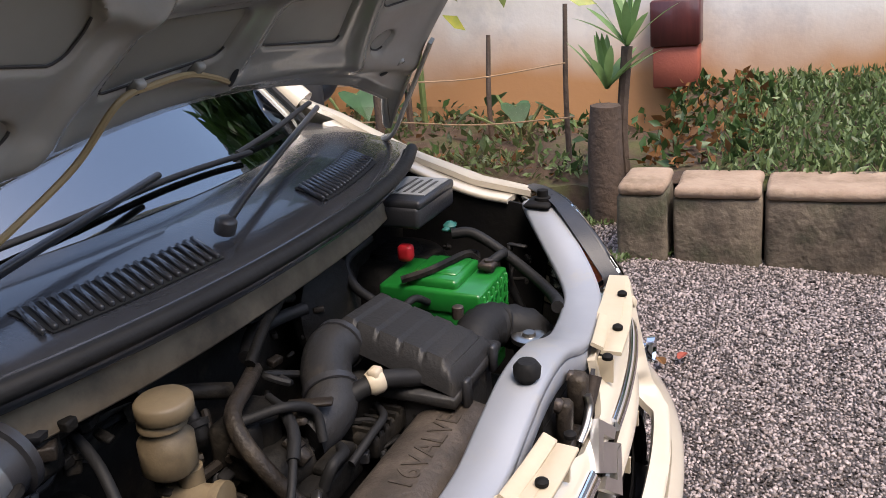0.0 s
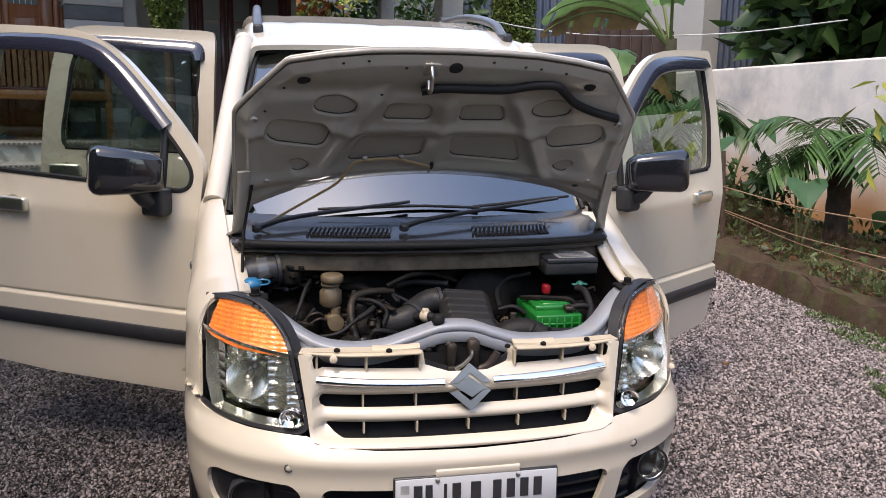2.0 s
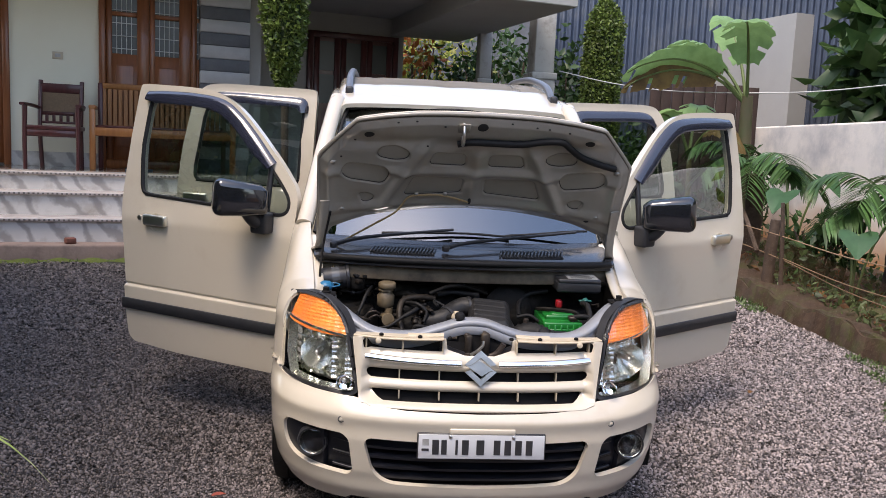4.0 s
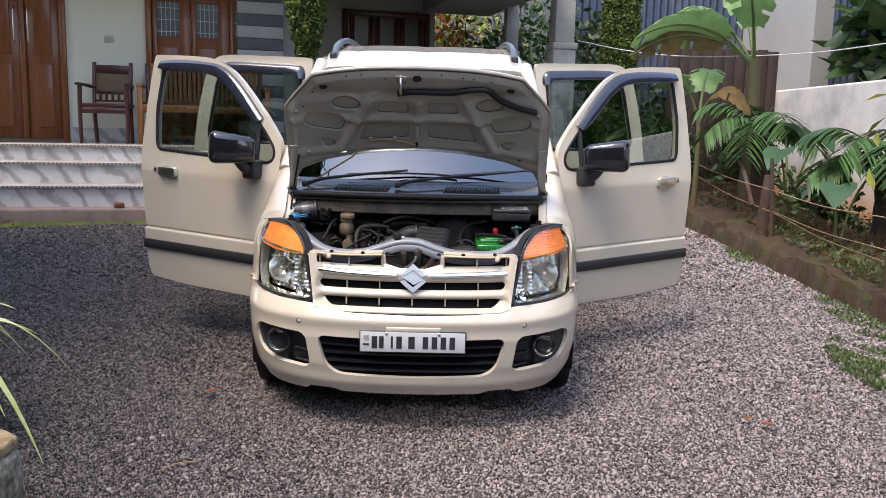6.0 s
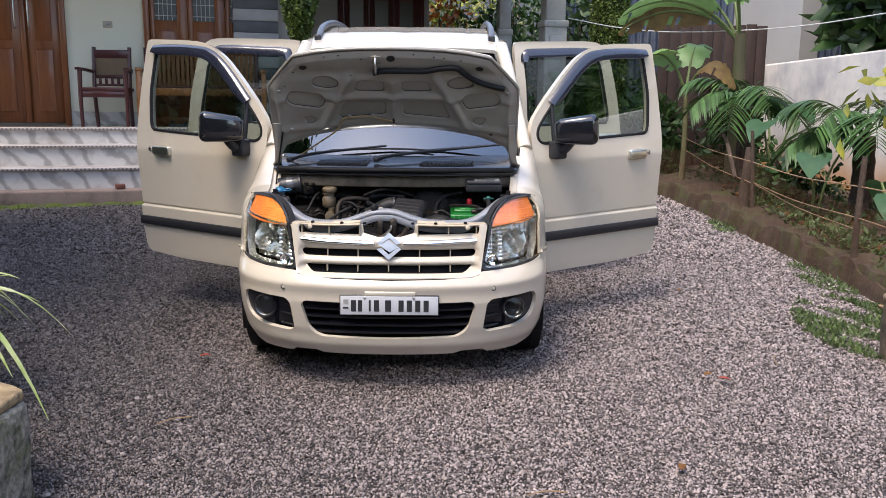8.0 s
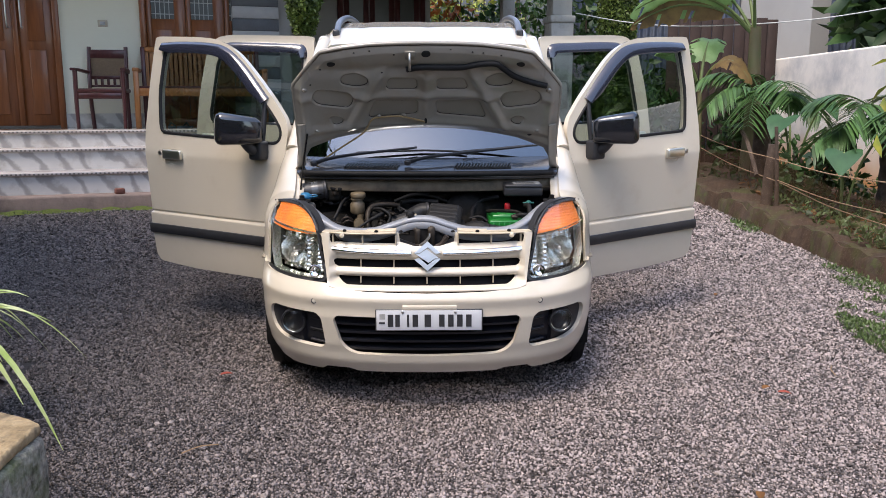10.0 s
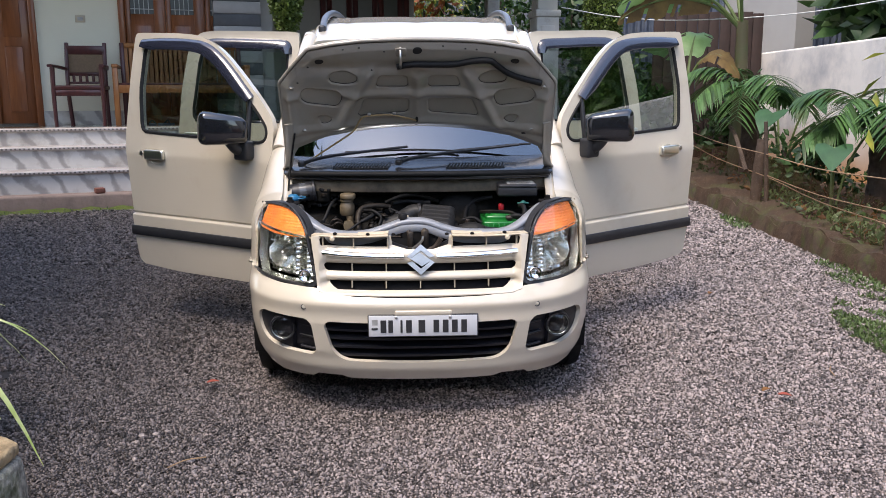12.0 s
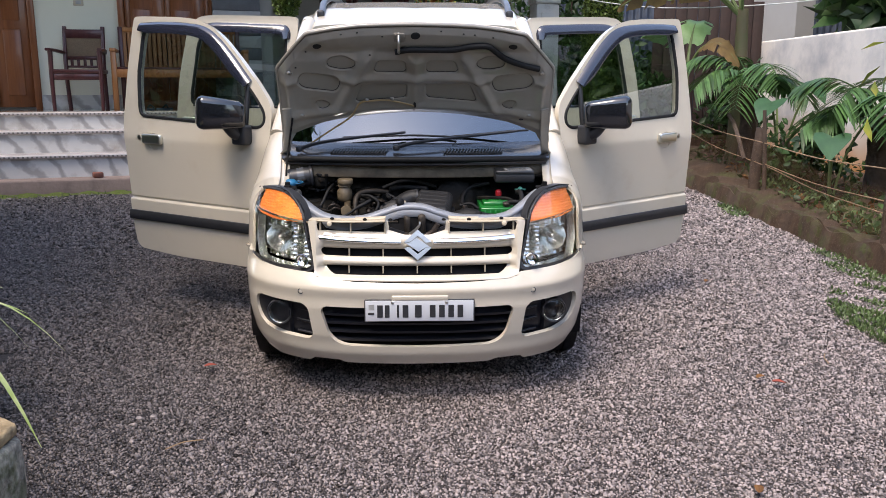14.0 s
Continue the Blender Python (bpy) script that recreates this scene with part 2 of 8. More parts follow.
def prism(bm, outline, d, m=None, bevel=0.0):
    """outline in x, y; from z 0 to d."""
    n = len(outline)
    vs = add(bm, [(x, y, 0) for x, y in outline] + [(x, y, d) for x, y in outline],
             [tuple(range(n))[::-1], tuple(range(n, 2 * n))] + [(i, (i + 1) % n, n + (i + 1) % n, n + i) for i in range(n)])
    if m:
        bmesh.ops.transform(bm, matrix=m, verts=vs)
    if bevel:
        bmesh.ops.bevel(bm, geom=list({e for v in vs for e in v.link_edges}), offset=bevel, segments=2, affect="EDGES", profile=0.5)
    return bm


def rounded(poly, times=2, cut=0.03):
    """Cuts the corners, by cut metres at most, then softens them once or more."""
    for _ in range(times + 1):
        out = []
        for a, b in zip(poly, poly[1:] + poly[:1]):
            k = min(0.25, cut / max(1e-6, math.hypot(b[0] - a[0], b[1] - a[1])))
            out += [(a[0] + (b[0] - a[0]) * k, a[1] + (b[1] - a[1]) * k), (b[0] + (a[0] - b[0]) * k, b[1] + (a[1] - b[1]) * k)]
        poly, cut = out, cut * 0.35
    return poly


def inside(poly, a, b):
    """Signed distance of (a, b) to a polygon, below zero inside."""
    a, b = np.asarray(a, float), np.asarray(b, float)
    best, sign = np.full(a.shape, 1e9), np.ones(a.shape)
    for (x0, y0), (x1, y1) in zip(poly, poly[1:] + poly[:1]):
        ex, ey, wx, wy = x1 - x0, y1 - y0, a - x0, b - y0
        t = np.clip((wx * ex + wy * ey) / max(ex * ex + ey * ey, 1e-12), 0, 1)
        best = np.minimum(best, (wx - ex * t) ** 2 + (wy - ey * t) ** 2)
        c1, c2, c3 = b >= y0, b < y1, ex * wy > ey * wx
        sign = np.where((c1 & c2 & c3) | (~c1 & ~c2 & ~c3), -sign, sign)
    return sign * np.sqrt(best)


def thicken(bm, faces, thick):
    """A second skin behind faces, with closed rims."""
    bm.normal_update()
    normal = {}
    for f in faces:
        for v in f.verts:
            normal[v] = normal.get(v, Vector()) + f.normal
    twin = {v: bm.verts.new(v.co - n.normalized() * thick) for v, n in normal.items()}
    ours = set(faces)
    for f in faces:
        bm.faces.new([twin[v] for v in reversed(f.verts)])
        for loop in f.loops:
            if sum(g in ours for g in loop.edge.link_faces) == 1:
                a, b = loop.vert, loop.link_loop_next.vert
                bm.faces.new((b, a, twin[a], twin[b]))


def panel(fn, u, v, keep=None, thick=0.0, bm=None, flip=False):
    """A sheet fn(u, v) -> x, y, z, trimmed smoothly to where keep(x, y, z) < 0 and thickened."""
    bm = bm or bmesh.new()
    U, V = np.meshgrid(np.asarray(u, float), np.asarray(v, float), indexing="ij")
    nu, nv = U.shape
    def sd(a, b):
        return keep(*fn(a, b))
    face_ok = np.ones((nu - 1, nv - 1), bool)
    if keep is not None:
        s = sd(U, V)
        face_ok = (s[1:, 1:] + s[1:, :-1] + s[:-1, 1:] + s[:-1, :-1]) / 4 < 0
        pad = np.pad(face_ok, 1, mode="edge")
        quad = [pad[i:i + nu, j:j + nv] for i in (0, 1) for j in (0, 1)]
        rim = np.any(quad, 0) & ~np.all(quad, 0)
        cu, cv = abs(u[1] - u[0]), abs(v[1] - v[0])
        for _ in range(3):
            s = sd(U, V)
            gu, gv = (sd(U + cu * 0.05, V) - s) / 0.05, (sd(U, V + cv * 0.05) - s) / 0.05
            g2 = np.maximum(gu ** 2 + gv ** 2, 1e-10)
            U = np.where(rim, U - cu * np.clip(s * gu / g2, -0.8, 0.8), U)
            V = np.where(rim, V - cv * np.clip(s * gv / g2, -0.8, 0.8), V)
    X, Y, Z = fn(U, V)
    idx = {}
    def vert(i, j):
        if (i, j) not in idx:
            idx[i, j] = bm.verts.new((float(X[i, j]), float(Y[i, j]), float(Z[i, j])))
        return idx[i, j]
    made = []
    for i, j in zip(*np.where(face_ok)):
        q = [vert(i, j), vert(i + 1, j), vert(i + 1, j + 1), vert(i, j + 1)]
        made.append(bm.faces.new(q[::-1] if flip else q))
    if thick:
        thicken(bm, made, thick)
    return bm


# ---- the car: its shape in plan and height, front end at y = 0 ----
NOSE, PW = 0.5, 2.6
WIDE = ([0.10, 0.17, 0.25, 0.35, 0.5, 0.65, 0.75, 0.80, 0.86, 0.95, 1.05, 1.30, 1.56], [0.68, 0.69, 0.72, 0.735, 0.74, 0.737, 0.734, 0.73, 0.727, 0.722, 0.712, 0.66, 0.60])
FORE = ([0.10, 0.17, 0.22, 0.30, 0.42, 0.50, 0.535, 0.56, 0.60, 0.66, 0.75, 0.85, 1.0], [0.05, 0.02, -0.005, -0.03, -0.045, -0.038, -0.018, 0.002, 0.015, 0.028, 0.048, 0.12, 0.35])


def half(z):
    return np.interp(z, *WIDE)


def fore(z):
    return np.interp(z, *FORE)


def front_y(x, z):
    r = np.minimum(np.abs(x) / half(z), 0.99999)
    return fore(z) + NOSE * (1 - (1 - r ** PW) ** (1 / PW))


def wrap(a, z, inset=0.0):
    """The front skin: a from -1 to 1 goes round the nose from one flank to the other."""
    th = a * math.pi / 2
    w, d = half(z) - inset, NOSE - inset
    x = np.sign(a) * w * np.abs(np.sin(th)) ** (2 / PW)
    y = fore(z) + inset + d * (1 - np.abs(np.cos(th)) ** (2 / PW))
    return x, y, z + 0 * a


def flank_x(y, z):
    r = np.clip(1 - (y - fore(z)) / NOSE, 0, 1)
    back = np.clip((y - 3.22) / 0.26, 0, 1)
    return half(z) * (1 - r ** PW) ** (1 / PW) * (1 - back ** 2.6) ** (1 / 2.6)


car = root("car", RISE.copy(), "cream hatchback car with bonnet and all doors open on gravel", "car")
SIDES = (-1, 1)
ARCH = (0.63, 0.27, 0.315)
ARCH2 = (2.97, 0.27, 0.315)


def arch_sd(y, z, c=ARCH):
    return c[2] - np.hypot(y - c[0], z - c[1])


def angles(n):
    return np.linspace(-1, 1, n)


# bumper
FOG_HOLE = rounded([(0.436, 0.434), (0.56, 0.438), (0.660, 0.440), (0.669, 0.385), (0.645, 0.318), (0.580, 0.288), (0.415, 0.278)], 1, 0.02)
LOW_HOLE = rounded([(-0.388, 0.430), (0, 0.428), (0.388, 0.430), (0.352, 0.30), (0.305, 0.262), (0, 0.256), (-0.305, 0.262), (-0.352, 0.30)], 1, 0.02)


def bumper_top(x):
    return np.interp(np.abs(x), [0, 0.25, 0.40, 0.405, 0.56, 0.65, 0.70, 0.74], [0.526, 0.530, 0.540, 0.553, 0.558, 0.566, 0.580, 0.592])


def bumper_keep(x, y, z):
    ax = np.abs(x)
    low = np.interp(ax, [0, 0.29, 0.32, 0.42, 0.44, 0.58, 0.74], [0.172, 0.174, 0.187, 0.187, 0.168, 0.165, 0.20])
    s = np.maximum(z - bumper_top(x), low - z)
    s = np.maximum(s, -inside(FOG_HOLE, ax, z))
    s = np.maximum(s, -inside(LOW_HOLE, x, z))
    return np.maximum(s, arch_sd(y, z))


def bumper_skin(a, z):
    x, y, z = wrap(a, z)
    # a shelf over the intake, a soft crease under the lamps
    y = y - 0.012 * np.exp(-((z - 0.505) / 0.035) ** 2) - 0.006 * np.exp(-((z - 0.225) / 0.03) ** 2)
    return x, y, z


bumper = part("front_bumper", panel(bumper_skin, angles(181), np.linspace(0.15, 0.60, 56), bumper_keep, 0.018), PAINT, car)
for s in SIDES:
    part("fog_recess", panel(lambda x, z: (s * x, front_y(x, z) + 0.030 + 0.02 * (x < 0.52), z), np.linspace(0.39, 0.69, 24), np.linspace(0.25, 0.46, 20), None, 0.006), RECESS, bumper)
    for k in range(3):
        part("recess_louvre", ribbon(bmesh.new(), [(s * x, float(front_y(x, 0.3)) + 0.036, 0.292 + 0.048 * k + 0.10 * (x - 0.40)) for x in (0.40, 0.44, 0.485)], 0.010, 0.014, (0, 0, 1)), RECESS, bumper)
    axis = aim((s * 0.555, float(front_y(0.555, 0.375)) + 0.052, 0.375), (s * 0.10, -1, 0))
    fog = part("fog_lamp", lathe(bmesh.new(), [(0.012, 0.0), (0.034, 0.012), (0.042, 0.040), (0.044, 0.042)], 28, axis, cap=False), REFLECTOR, bumper, "round clear fog lamp")
    part("bezel", lathe(bmesh.new(), [(0.044, 0.02), (0.045, 0.044), (0.050, 0.046), (0.053, 0.03), (0.054, 0.005)], 28, axis, cap=False), BLACKP, fog)
    part("lens", lathe(bmesh.new(), [(0.043, 0.040), (0.03, 0.047), (0.012, 0.050), (0.001, 0.050)], 28, axis, cap=False), LENS_G, fog)
    part("parking_sensor", lathe(bmesh.new(), [(0.0115, -0.02), (0.0115, 0.0015), (0.0085, 0.002), (0.0085, -0.003)], 18, aim((s * 0.46, float(front_y(0.46, 0.484)) - 0.0078, 0.484), (s * 0.1, -1, 0)), cap=False), SMOKE, bumper)
    part("sensor_face", lathe(bmesh.new(), [(0.0072, -0.02), (0.0072, 0.001), (0.005, 0.0022), (0.0005, 0.0022)], 16, aim((s * 0.46, float(front_y(0.46, 0.484)) - 0.0078, 0.484), (s * 0.1, -1, 0)), cap=False), PAINT, bumper)
part("intake_backing", panel(lambda x, z: (x, front_y(x, z) + 0.075, z), np.linspace(-0.40, 0.40, 20), np.linspace(0.23, 0.45, 6), None, 0.004), DARK, bumper)
for k in range(4):
    z = 0.292 + 0.036 * k
    part("intake_slat", panel(lambda x, t: (x, front_y(x, z + 0 * x) + 0.022 + 0.05 * t, z - 0.006 + 0.012 * t), np.linspace(-0.375, 0.375, 24), np.linspace(0, 1, 2), None, 0.010), RECESS, bumper)
plate_at = Matrix.Translation((0.008, -0.046, 0.421)) @ Matrix.Rotation(radians(-5), 4, "X")
plate = part("number_plate", obox(-0.215, 0.215, -0.006, 0.006, -0.045, 0.045, 0.004), BLACKP, bumper, "white number plate with embossed dark characters", at=plate_at)
part("plate_face", obox(-0.2105, 0.2105, -0.009, -0.005, -0.0405, 0.0405, 0.001), PLATEW, plate)
for x0, w, z0, z1 in ((-0.165, 0.022, -0.026, 0.024), (-0.135, 0.018, -0.026, 0.024), (-0.088, 0.008, -0.026, 0.024), (-0.066, 0.022, -0.026, 0.024), (-0.018, 0.026, -0.026, 0.024), (0.040, 0.022, -0.026, 0.024), (0.076, 0.022, -0.026, 0.024), (0.112, 0.022, -0.026, 0.024), (0.148, 0.022, -0.026, 0.024), (-0.200, 0.024, -0.014, -0.006)):
    part("plate_bar", obox(x0, x0 + w, -0.0115, -0.008, z0, z1, 0.001, 1), BLACKP, plate, smooth=False)
part("plate_mark", obox(-0.198, -0.176, -0.0097, -0.0085, 0.004, 0.026), LABEL, plate, smooth=False)
for x in (-0.105, 0.105):
    part("plate_bolt", lathe(bmesh.new(), [(0.006, 0), (0.006, 0.003), (0.003, 0.005), (0.0005, 0.005)], 10, aim((x, -0.0088, 0.034), (0, -1, 0))), STEEL, plate)
part("plate_holder", obox(-0.10, 0.12, -0.052, -0.02, 0.462, 0.482, 0.004), PAINT, bumper)

# radiator grille
G_OUT = [(-0.432, 0.748), (-0.415, 0.752), (0.415, 0.752), (0.432, 0.748), (0.418, 0.65), (0.404, 0.545), (0.36, 0.536), (0, 0.528), (-0.36, 0.536), (-0.404, 0.545), (-0.418, 0.65)]
G_GAPS = [
    rounded([(-0.398, 0.744), (-0.124, 0.744), (-0.124, 0.709), (-0.392, 0.711)], 1, 0.005),
    rounded([(0.398, 0.744), (0.124, 0.744), (0.124, 0.709), (0.392, 0.711)][::-1], 1, 0.005),
    [(-0.122, 0.80), (0.122, 0.80), (0.110, 0.715), (0.05, 0.700), (-0.05, 0.700), (-0.110, 0.715)],
    rounded([(-0.384, 0.643), (0.384, 0.643), (0.374, 0.614), (-0.374, 0.614)], 1, 0.007),
    rounded([(-0.372, 0.578), (0.372, 0.578), (0.335, 0.550), (-0.335, 0.550)], 1, 0.010),
]


def grille_keep(x, y, z):
    s = inside(G_OUT, x, z)
    for g in G_GAPS:
        s = np.maximum(s, -inside(g, x, z))
    return s


def grille_skin(x, z):
    swell = 0.020 * np.clip(1 - ((z - 0.678) / 0.035) ** 2, 0, 1) + 0.018 * np.clip(1 - ((z - 0.596) / 0.021) ** 2, 0, 1) + 0.012 * np.clip(1 - ((z - 0.54) / 0.014) ** 2, 0, 1)
    frame_in = np.clip((0.40 - np.abs(x)) / 0.03, 0, 1)
    return x, front_y(x, z) - 0.006 - (swell - 0.008 - 0.032 * np.clip((z - 0.538) / 0.03, 0, 1)) * frame_in, z


grille = part("radiator_grille", panel(grille_skin, np.linspace(-0.44, 0.44, 151), np.linspace(0.52, 0.76, 73), grille_keep, 0.012), PAINT, car, "cream grille with two bars")
part("grille_backing", panel(lambda x, z: (x, front_y(x, z) + 0.062, z), np.linspace(-0.40, 0.40, 14), np.linspace(0.53, 0.735, 5), None, 0.004), DARK, grille)
for x in (-0.27, -0.135, 0.0, 0.135, 0.27):
    for z0, z1 in ((0.610, 0.646), (0.548, 0.580)):
        if x == 0.0 and z0 > 0.6:
            continue
        y = float(front_y(x, z0))
        part("fin", obox(x - 0.0022, x + 0.0022, y + 0.036, y + 0.060, z0 + 0.002, z1 - 0.002), LATCHCREAM, grille, smooth=False)
for x in (-0.385, -0.262, -0.126, 0.126, 0.262, 0.385):
    y = float(front_y(x, 0.73))
    part("fin", obox(x - 0.0028, x + 0.0028, y + 0.012, y + 0.036, 0.708, 0.748, 0.001, 1), LATCHCREAM, grille, smooth=False)
for s in SIDES:
    strip = [(s * x, float(front_y(x, 0.68)) + 0.010, 0.676 + 0.010 * (x / 0.385) ** 2) for x in (0.064, 0.15, 0.25, 0.33, 0.386)]
    part("chrome_strip", ribbon(bmesh.new(), strip, 0.021, 0.012, (0, 0.72, 1)), CHROME, grille)
    for x in (0.345,):
        part("grille_clip", lathe(bmesh.new(), [(0.010, 0), (0.010, 0.004), (0.004, 0.007)], 12, aim((s * x, float(front_y(x, 0.75)) - 0.004, 0.742), (0, -1, 0.3))), LATCHCREAM, grille)
# the badge: two plain interlocked chevrons in a lozenge
y = float(front_y(0, 0.66)) + 0.018
B = Matrix.Translation((0.002, y, 0.661)) @ Matrix.Rotation(radians(90 - 17), 4, "X")
chevron = [(-0.054, 0.012), (0, 0.060), (0.054, 0.013), (0.034, 0.007), (0.0, 0.036), (-0.034, 0.010)]
badge = prism(bmesh.new(), chevron, 0.012, B)
prism(badge, [(-a, -b) for a, b in chevron], 0.012, B)
prism(badge, [(-0.0535, 0.0115), (-0.034, 0.008), (-0.004, 0.027), (0.0535, -0.0115), (0.034, -0.008), (0.004, -0.027)], 0.0115, B)
bmesh.ops.recalc_face_normals(badge, faces=badge.faces[:])
part("badge", badge, BADGE, grille, "chrome lozenge badge", smooth=False)

# lamps
LAMP = rounded([(0.680, 0.842), (0.62, 0.857), (0.57, 0.855), (0.53, 0.848), (0.478, 0.815), (0.447, 0.765), (0.436, 0.706), (0.418, 0.62), (0.404, 0.553), (0.49, 0.556), (0.56, 0.558), (0.65, 0.566), (0.80, 0.60), (0.80, 0.80)], 1)
LAMP_IN = rounded([(0.670, 0.834), (0.62, 0.849), (0.57, 0.847), (0.53, 0.839), (0.486, 0.810), (0.456, 0.762), (0.445, 0.704), (0.428, 0.62), (0.415, 0.563), (0.49, 0.566), (0.56, 0.568), (0.65, 0.577), (0.80, 0.61), (0.80, 0.79)], 1)


def lamp_back(y, z):
    return (y - (0.253 + (z - 0.575) * 0.25)) * 0.95


def split(x):
    return np.interp(x, [0.44, 0.52, 0.58, 0.64, 0.70, 0.75], [0.738, 0.738, 0.741, 0.752, 0.775, 0.80])


def turn_of(x, z):
    """The way round the nose at which the skin reaches x."""
    return math.asin(min(1.0, (abs(x) / float(half(z))) ** (PW / 2))) * 2 / math.pi


RIM = [(turn_of(x, z), z) for x, z in LAMP_IN if x < 0.68]
RIM_OUT = [(turn_of(x, z), z) for x, z in LAMP if x < 0.685]
for s in SIDES:
    A = s * np.linspace(0.30, 0.92, 64)
    Z = np.linspace(0.54, 0.87, 52)
    fl = s < 0
    lamp = part("headlamp", panel(lambda a, z: wrap(a, z, 0.004), A, Z, lambda x, y, z: np.maximum(np.maximum(inside(LAMP, np.abs(x), z), -inside(LAMP_IN, np.abs(x), z)), lamp_back(y, z)), 0.012, flip=fl), BLACKP, car, "clear headlamp with orange indicator on top")
    lens = part("lens", panel(lambda a, z: wrap(a, z, 0.0), A, Z, lambda x, y, z: np.maximum(inside(LAMP_IN, np.abs(x), z), lamp_back(y, z)), 0.003, flip=fl), LENS_G, lamp)
    lens.visible_shadow = False
    part("indicator", panel(lambda a, z: wrap(a, z, 0.008 + 0.0016 * np.abs(np.sin(z * 300)) + 0.0012 * np.abs(np.sin(a * 90))), s * np.linspace(0.30, 0.92, 120), np.linspace(0.70, 0.87, 90), lambda x, y, z: np.maximum(np.maximum(inside(LAMP_IN, np.abs(x), z), lamp_back(y, z) + 0.013), split(np.abs(x)) - z), 0.004, flip=fl), AMBER, lamp, "orange indicator lens")
    # bright housing behind the lens, a step under the indicator, a deep reflector bowl with its bulb
    part("lamp_housing", panel(lambda a, z: (lambda q: (q[0], q[1] + 0.010 * np.abs(np.sin(np.abs(a) * 46)) * (z < 0.735) + 0.004 * np.abs(np.sin(z * 190)), q[2]))(wrap(a, z, 0.060)), s * np.linspace(0.30, 0.92, 130), np.linspace(0.54, 0.87, 70), lambda x, y, z: np.maximum(inside(LAMP_IN, np.abs(x), z) + 0.004, lamp_back(y, z) - 0.02), 0.004, flip=fl), REFLECTOR, lamp)
    part("housing_wall", panel(lambda q, t: wrap(s * np.interp(q, np.linspace(0, 1, len(RIM)), [p[0] for p in RIM]), np.interp(q, np.linspace(0, 1, len(RIM)), [p[1] for p in RIM]) + 0 * t, 0.006 + 0.032 * t), np.linspace(0, 1, 60), np.linspace(0, 1, 4), None, 0.004), REFLECTOR, lamp)
    part("lamp_case", panel(lambda q, t: wrap(s * np.interp(q, np.linspace(0, 1, len(RIM_OUT)), [p[0] for p in RIM_OUT]), np.interp(q, np.linspace(0, 1, len(RIM_OUT)), [p[1] for p in RIM_OUT]) + 0 * t, 0.010 + 0.030 * t), np.linspace(0, 1, 60), np.linspace(0, 1, 4), None, 0.003), BLACKP, lamp, "black lamp casing")
    shelf = bmesh.new()
    panel(lambda a, t: wrap(a, np.interp(np.abs(a), [0.3, 0.95], [0.733, 0.785]) + 0 * t, 0.008 + 0.09 * t), s * np.linspace(0.33, 0.90, 24), np.linspace(0, 1, 4), None, 0.008, shelf)
    part("trim_step", shelf, CHROME, lamp)
    bowl = aim((s * 0.545, 0.215, 0.665), (s * 0.22, -1, 0.02))
    part("reflector_bowl", lathe(bmesh.new(), [(0.012, 0.0), (0.03, 0.010), (0.046, 0.028), (0.055, 0.05), (0.058, 0.056)], 9, bowl, cap=False), REFLECTOR, lamp)
    part("bulb", lathe(bmesh.new(), [(0.010, 0.0), (0.010, 0.045), (0.006, 0.052), (0.001, 0.054)], 14, bowl), STEEL, lamp)
    part("position_lamp", lathe(bmesh.new(), [(0.008, 0.0), (0.012, 0.012), (0.018, 0.014), (0.026, 0.026), (0.023, 0.012)], 24, aim((s * 0.455, float(front_y(0.455, 0.602)) - 0.002, 0.602), (0, -1, 0)), cap=False), CHROME, lamp)
    part("position_bulb", lathe(bmesh.new(), [(0.014, 0.0), (0.013, 0.008), (0.008, 0.014), (0.0005, 0.016)], 16, aim((s * 0.455, float(front_y(0.455, 0.602)) + 0.004, 0.602), (0, -1, 0)), cap=False), LENS_G, lamp)
    inner_fin = bmesh.new()
    for k in range(5):
        zz = 0.60 + 0.024 * k
        panel(lambda a, t: wrap(a, zz + 0 * a, 0.05 + 0.03 * t), s * np.linspace(0.62, 0.86, 10), np.linspace(0, 1, 2), None, 0.004, inner_fin)
    part("side_reflector", inner_fin, REFLECTOR, lamp)

# wings
HOODZ = ([0.10, 0.30, 0.45, 0.60, 0.80, 0.95, 1.05], [0.80, 0.852, 0.868, 0.910, 0.990, 1.035, 1.05])


def wing_skin(y, v, inset=0.0):
    top = np.interp(y, *HOODZ)
    edge = np.interp(y, [0.2, 0.42, 0.8, 1.0], [0.57, 0.588, 0.632, 0.655])
    lo = top - 0.13
    z1 = 0.22 + (lo - 0.22) * np.clip(v / 0.7, 0, 1)
    th = np.clip((v - 0.7) / 0.3, 0, 1) * math.pi / 2
    base = flank_x(y, np.minimum(z1, 0.80))
    edge = np.minimum(edge, base - 0.01)
    x = edge + (base - edge) * np.cos(th) ** 0.75 - inset
    return x, y, np.where(v > 0.7, lo + 0.13 * np.sin(th), z1)


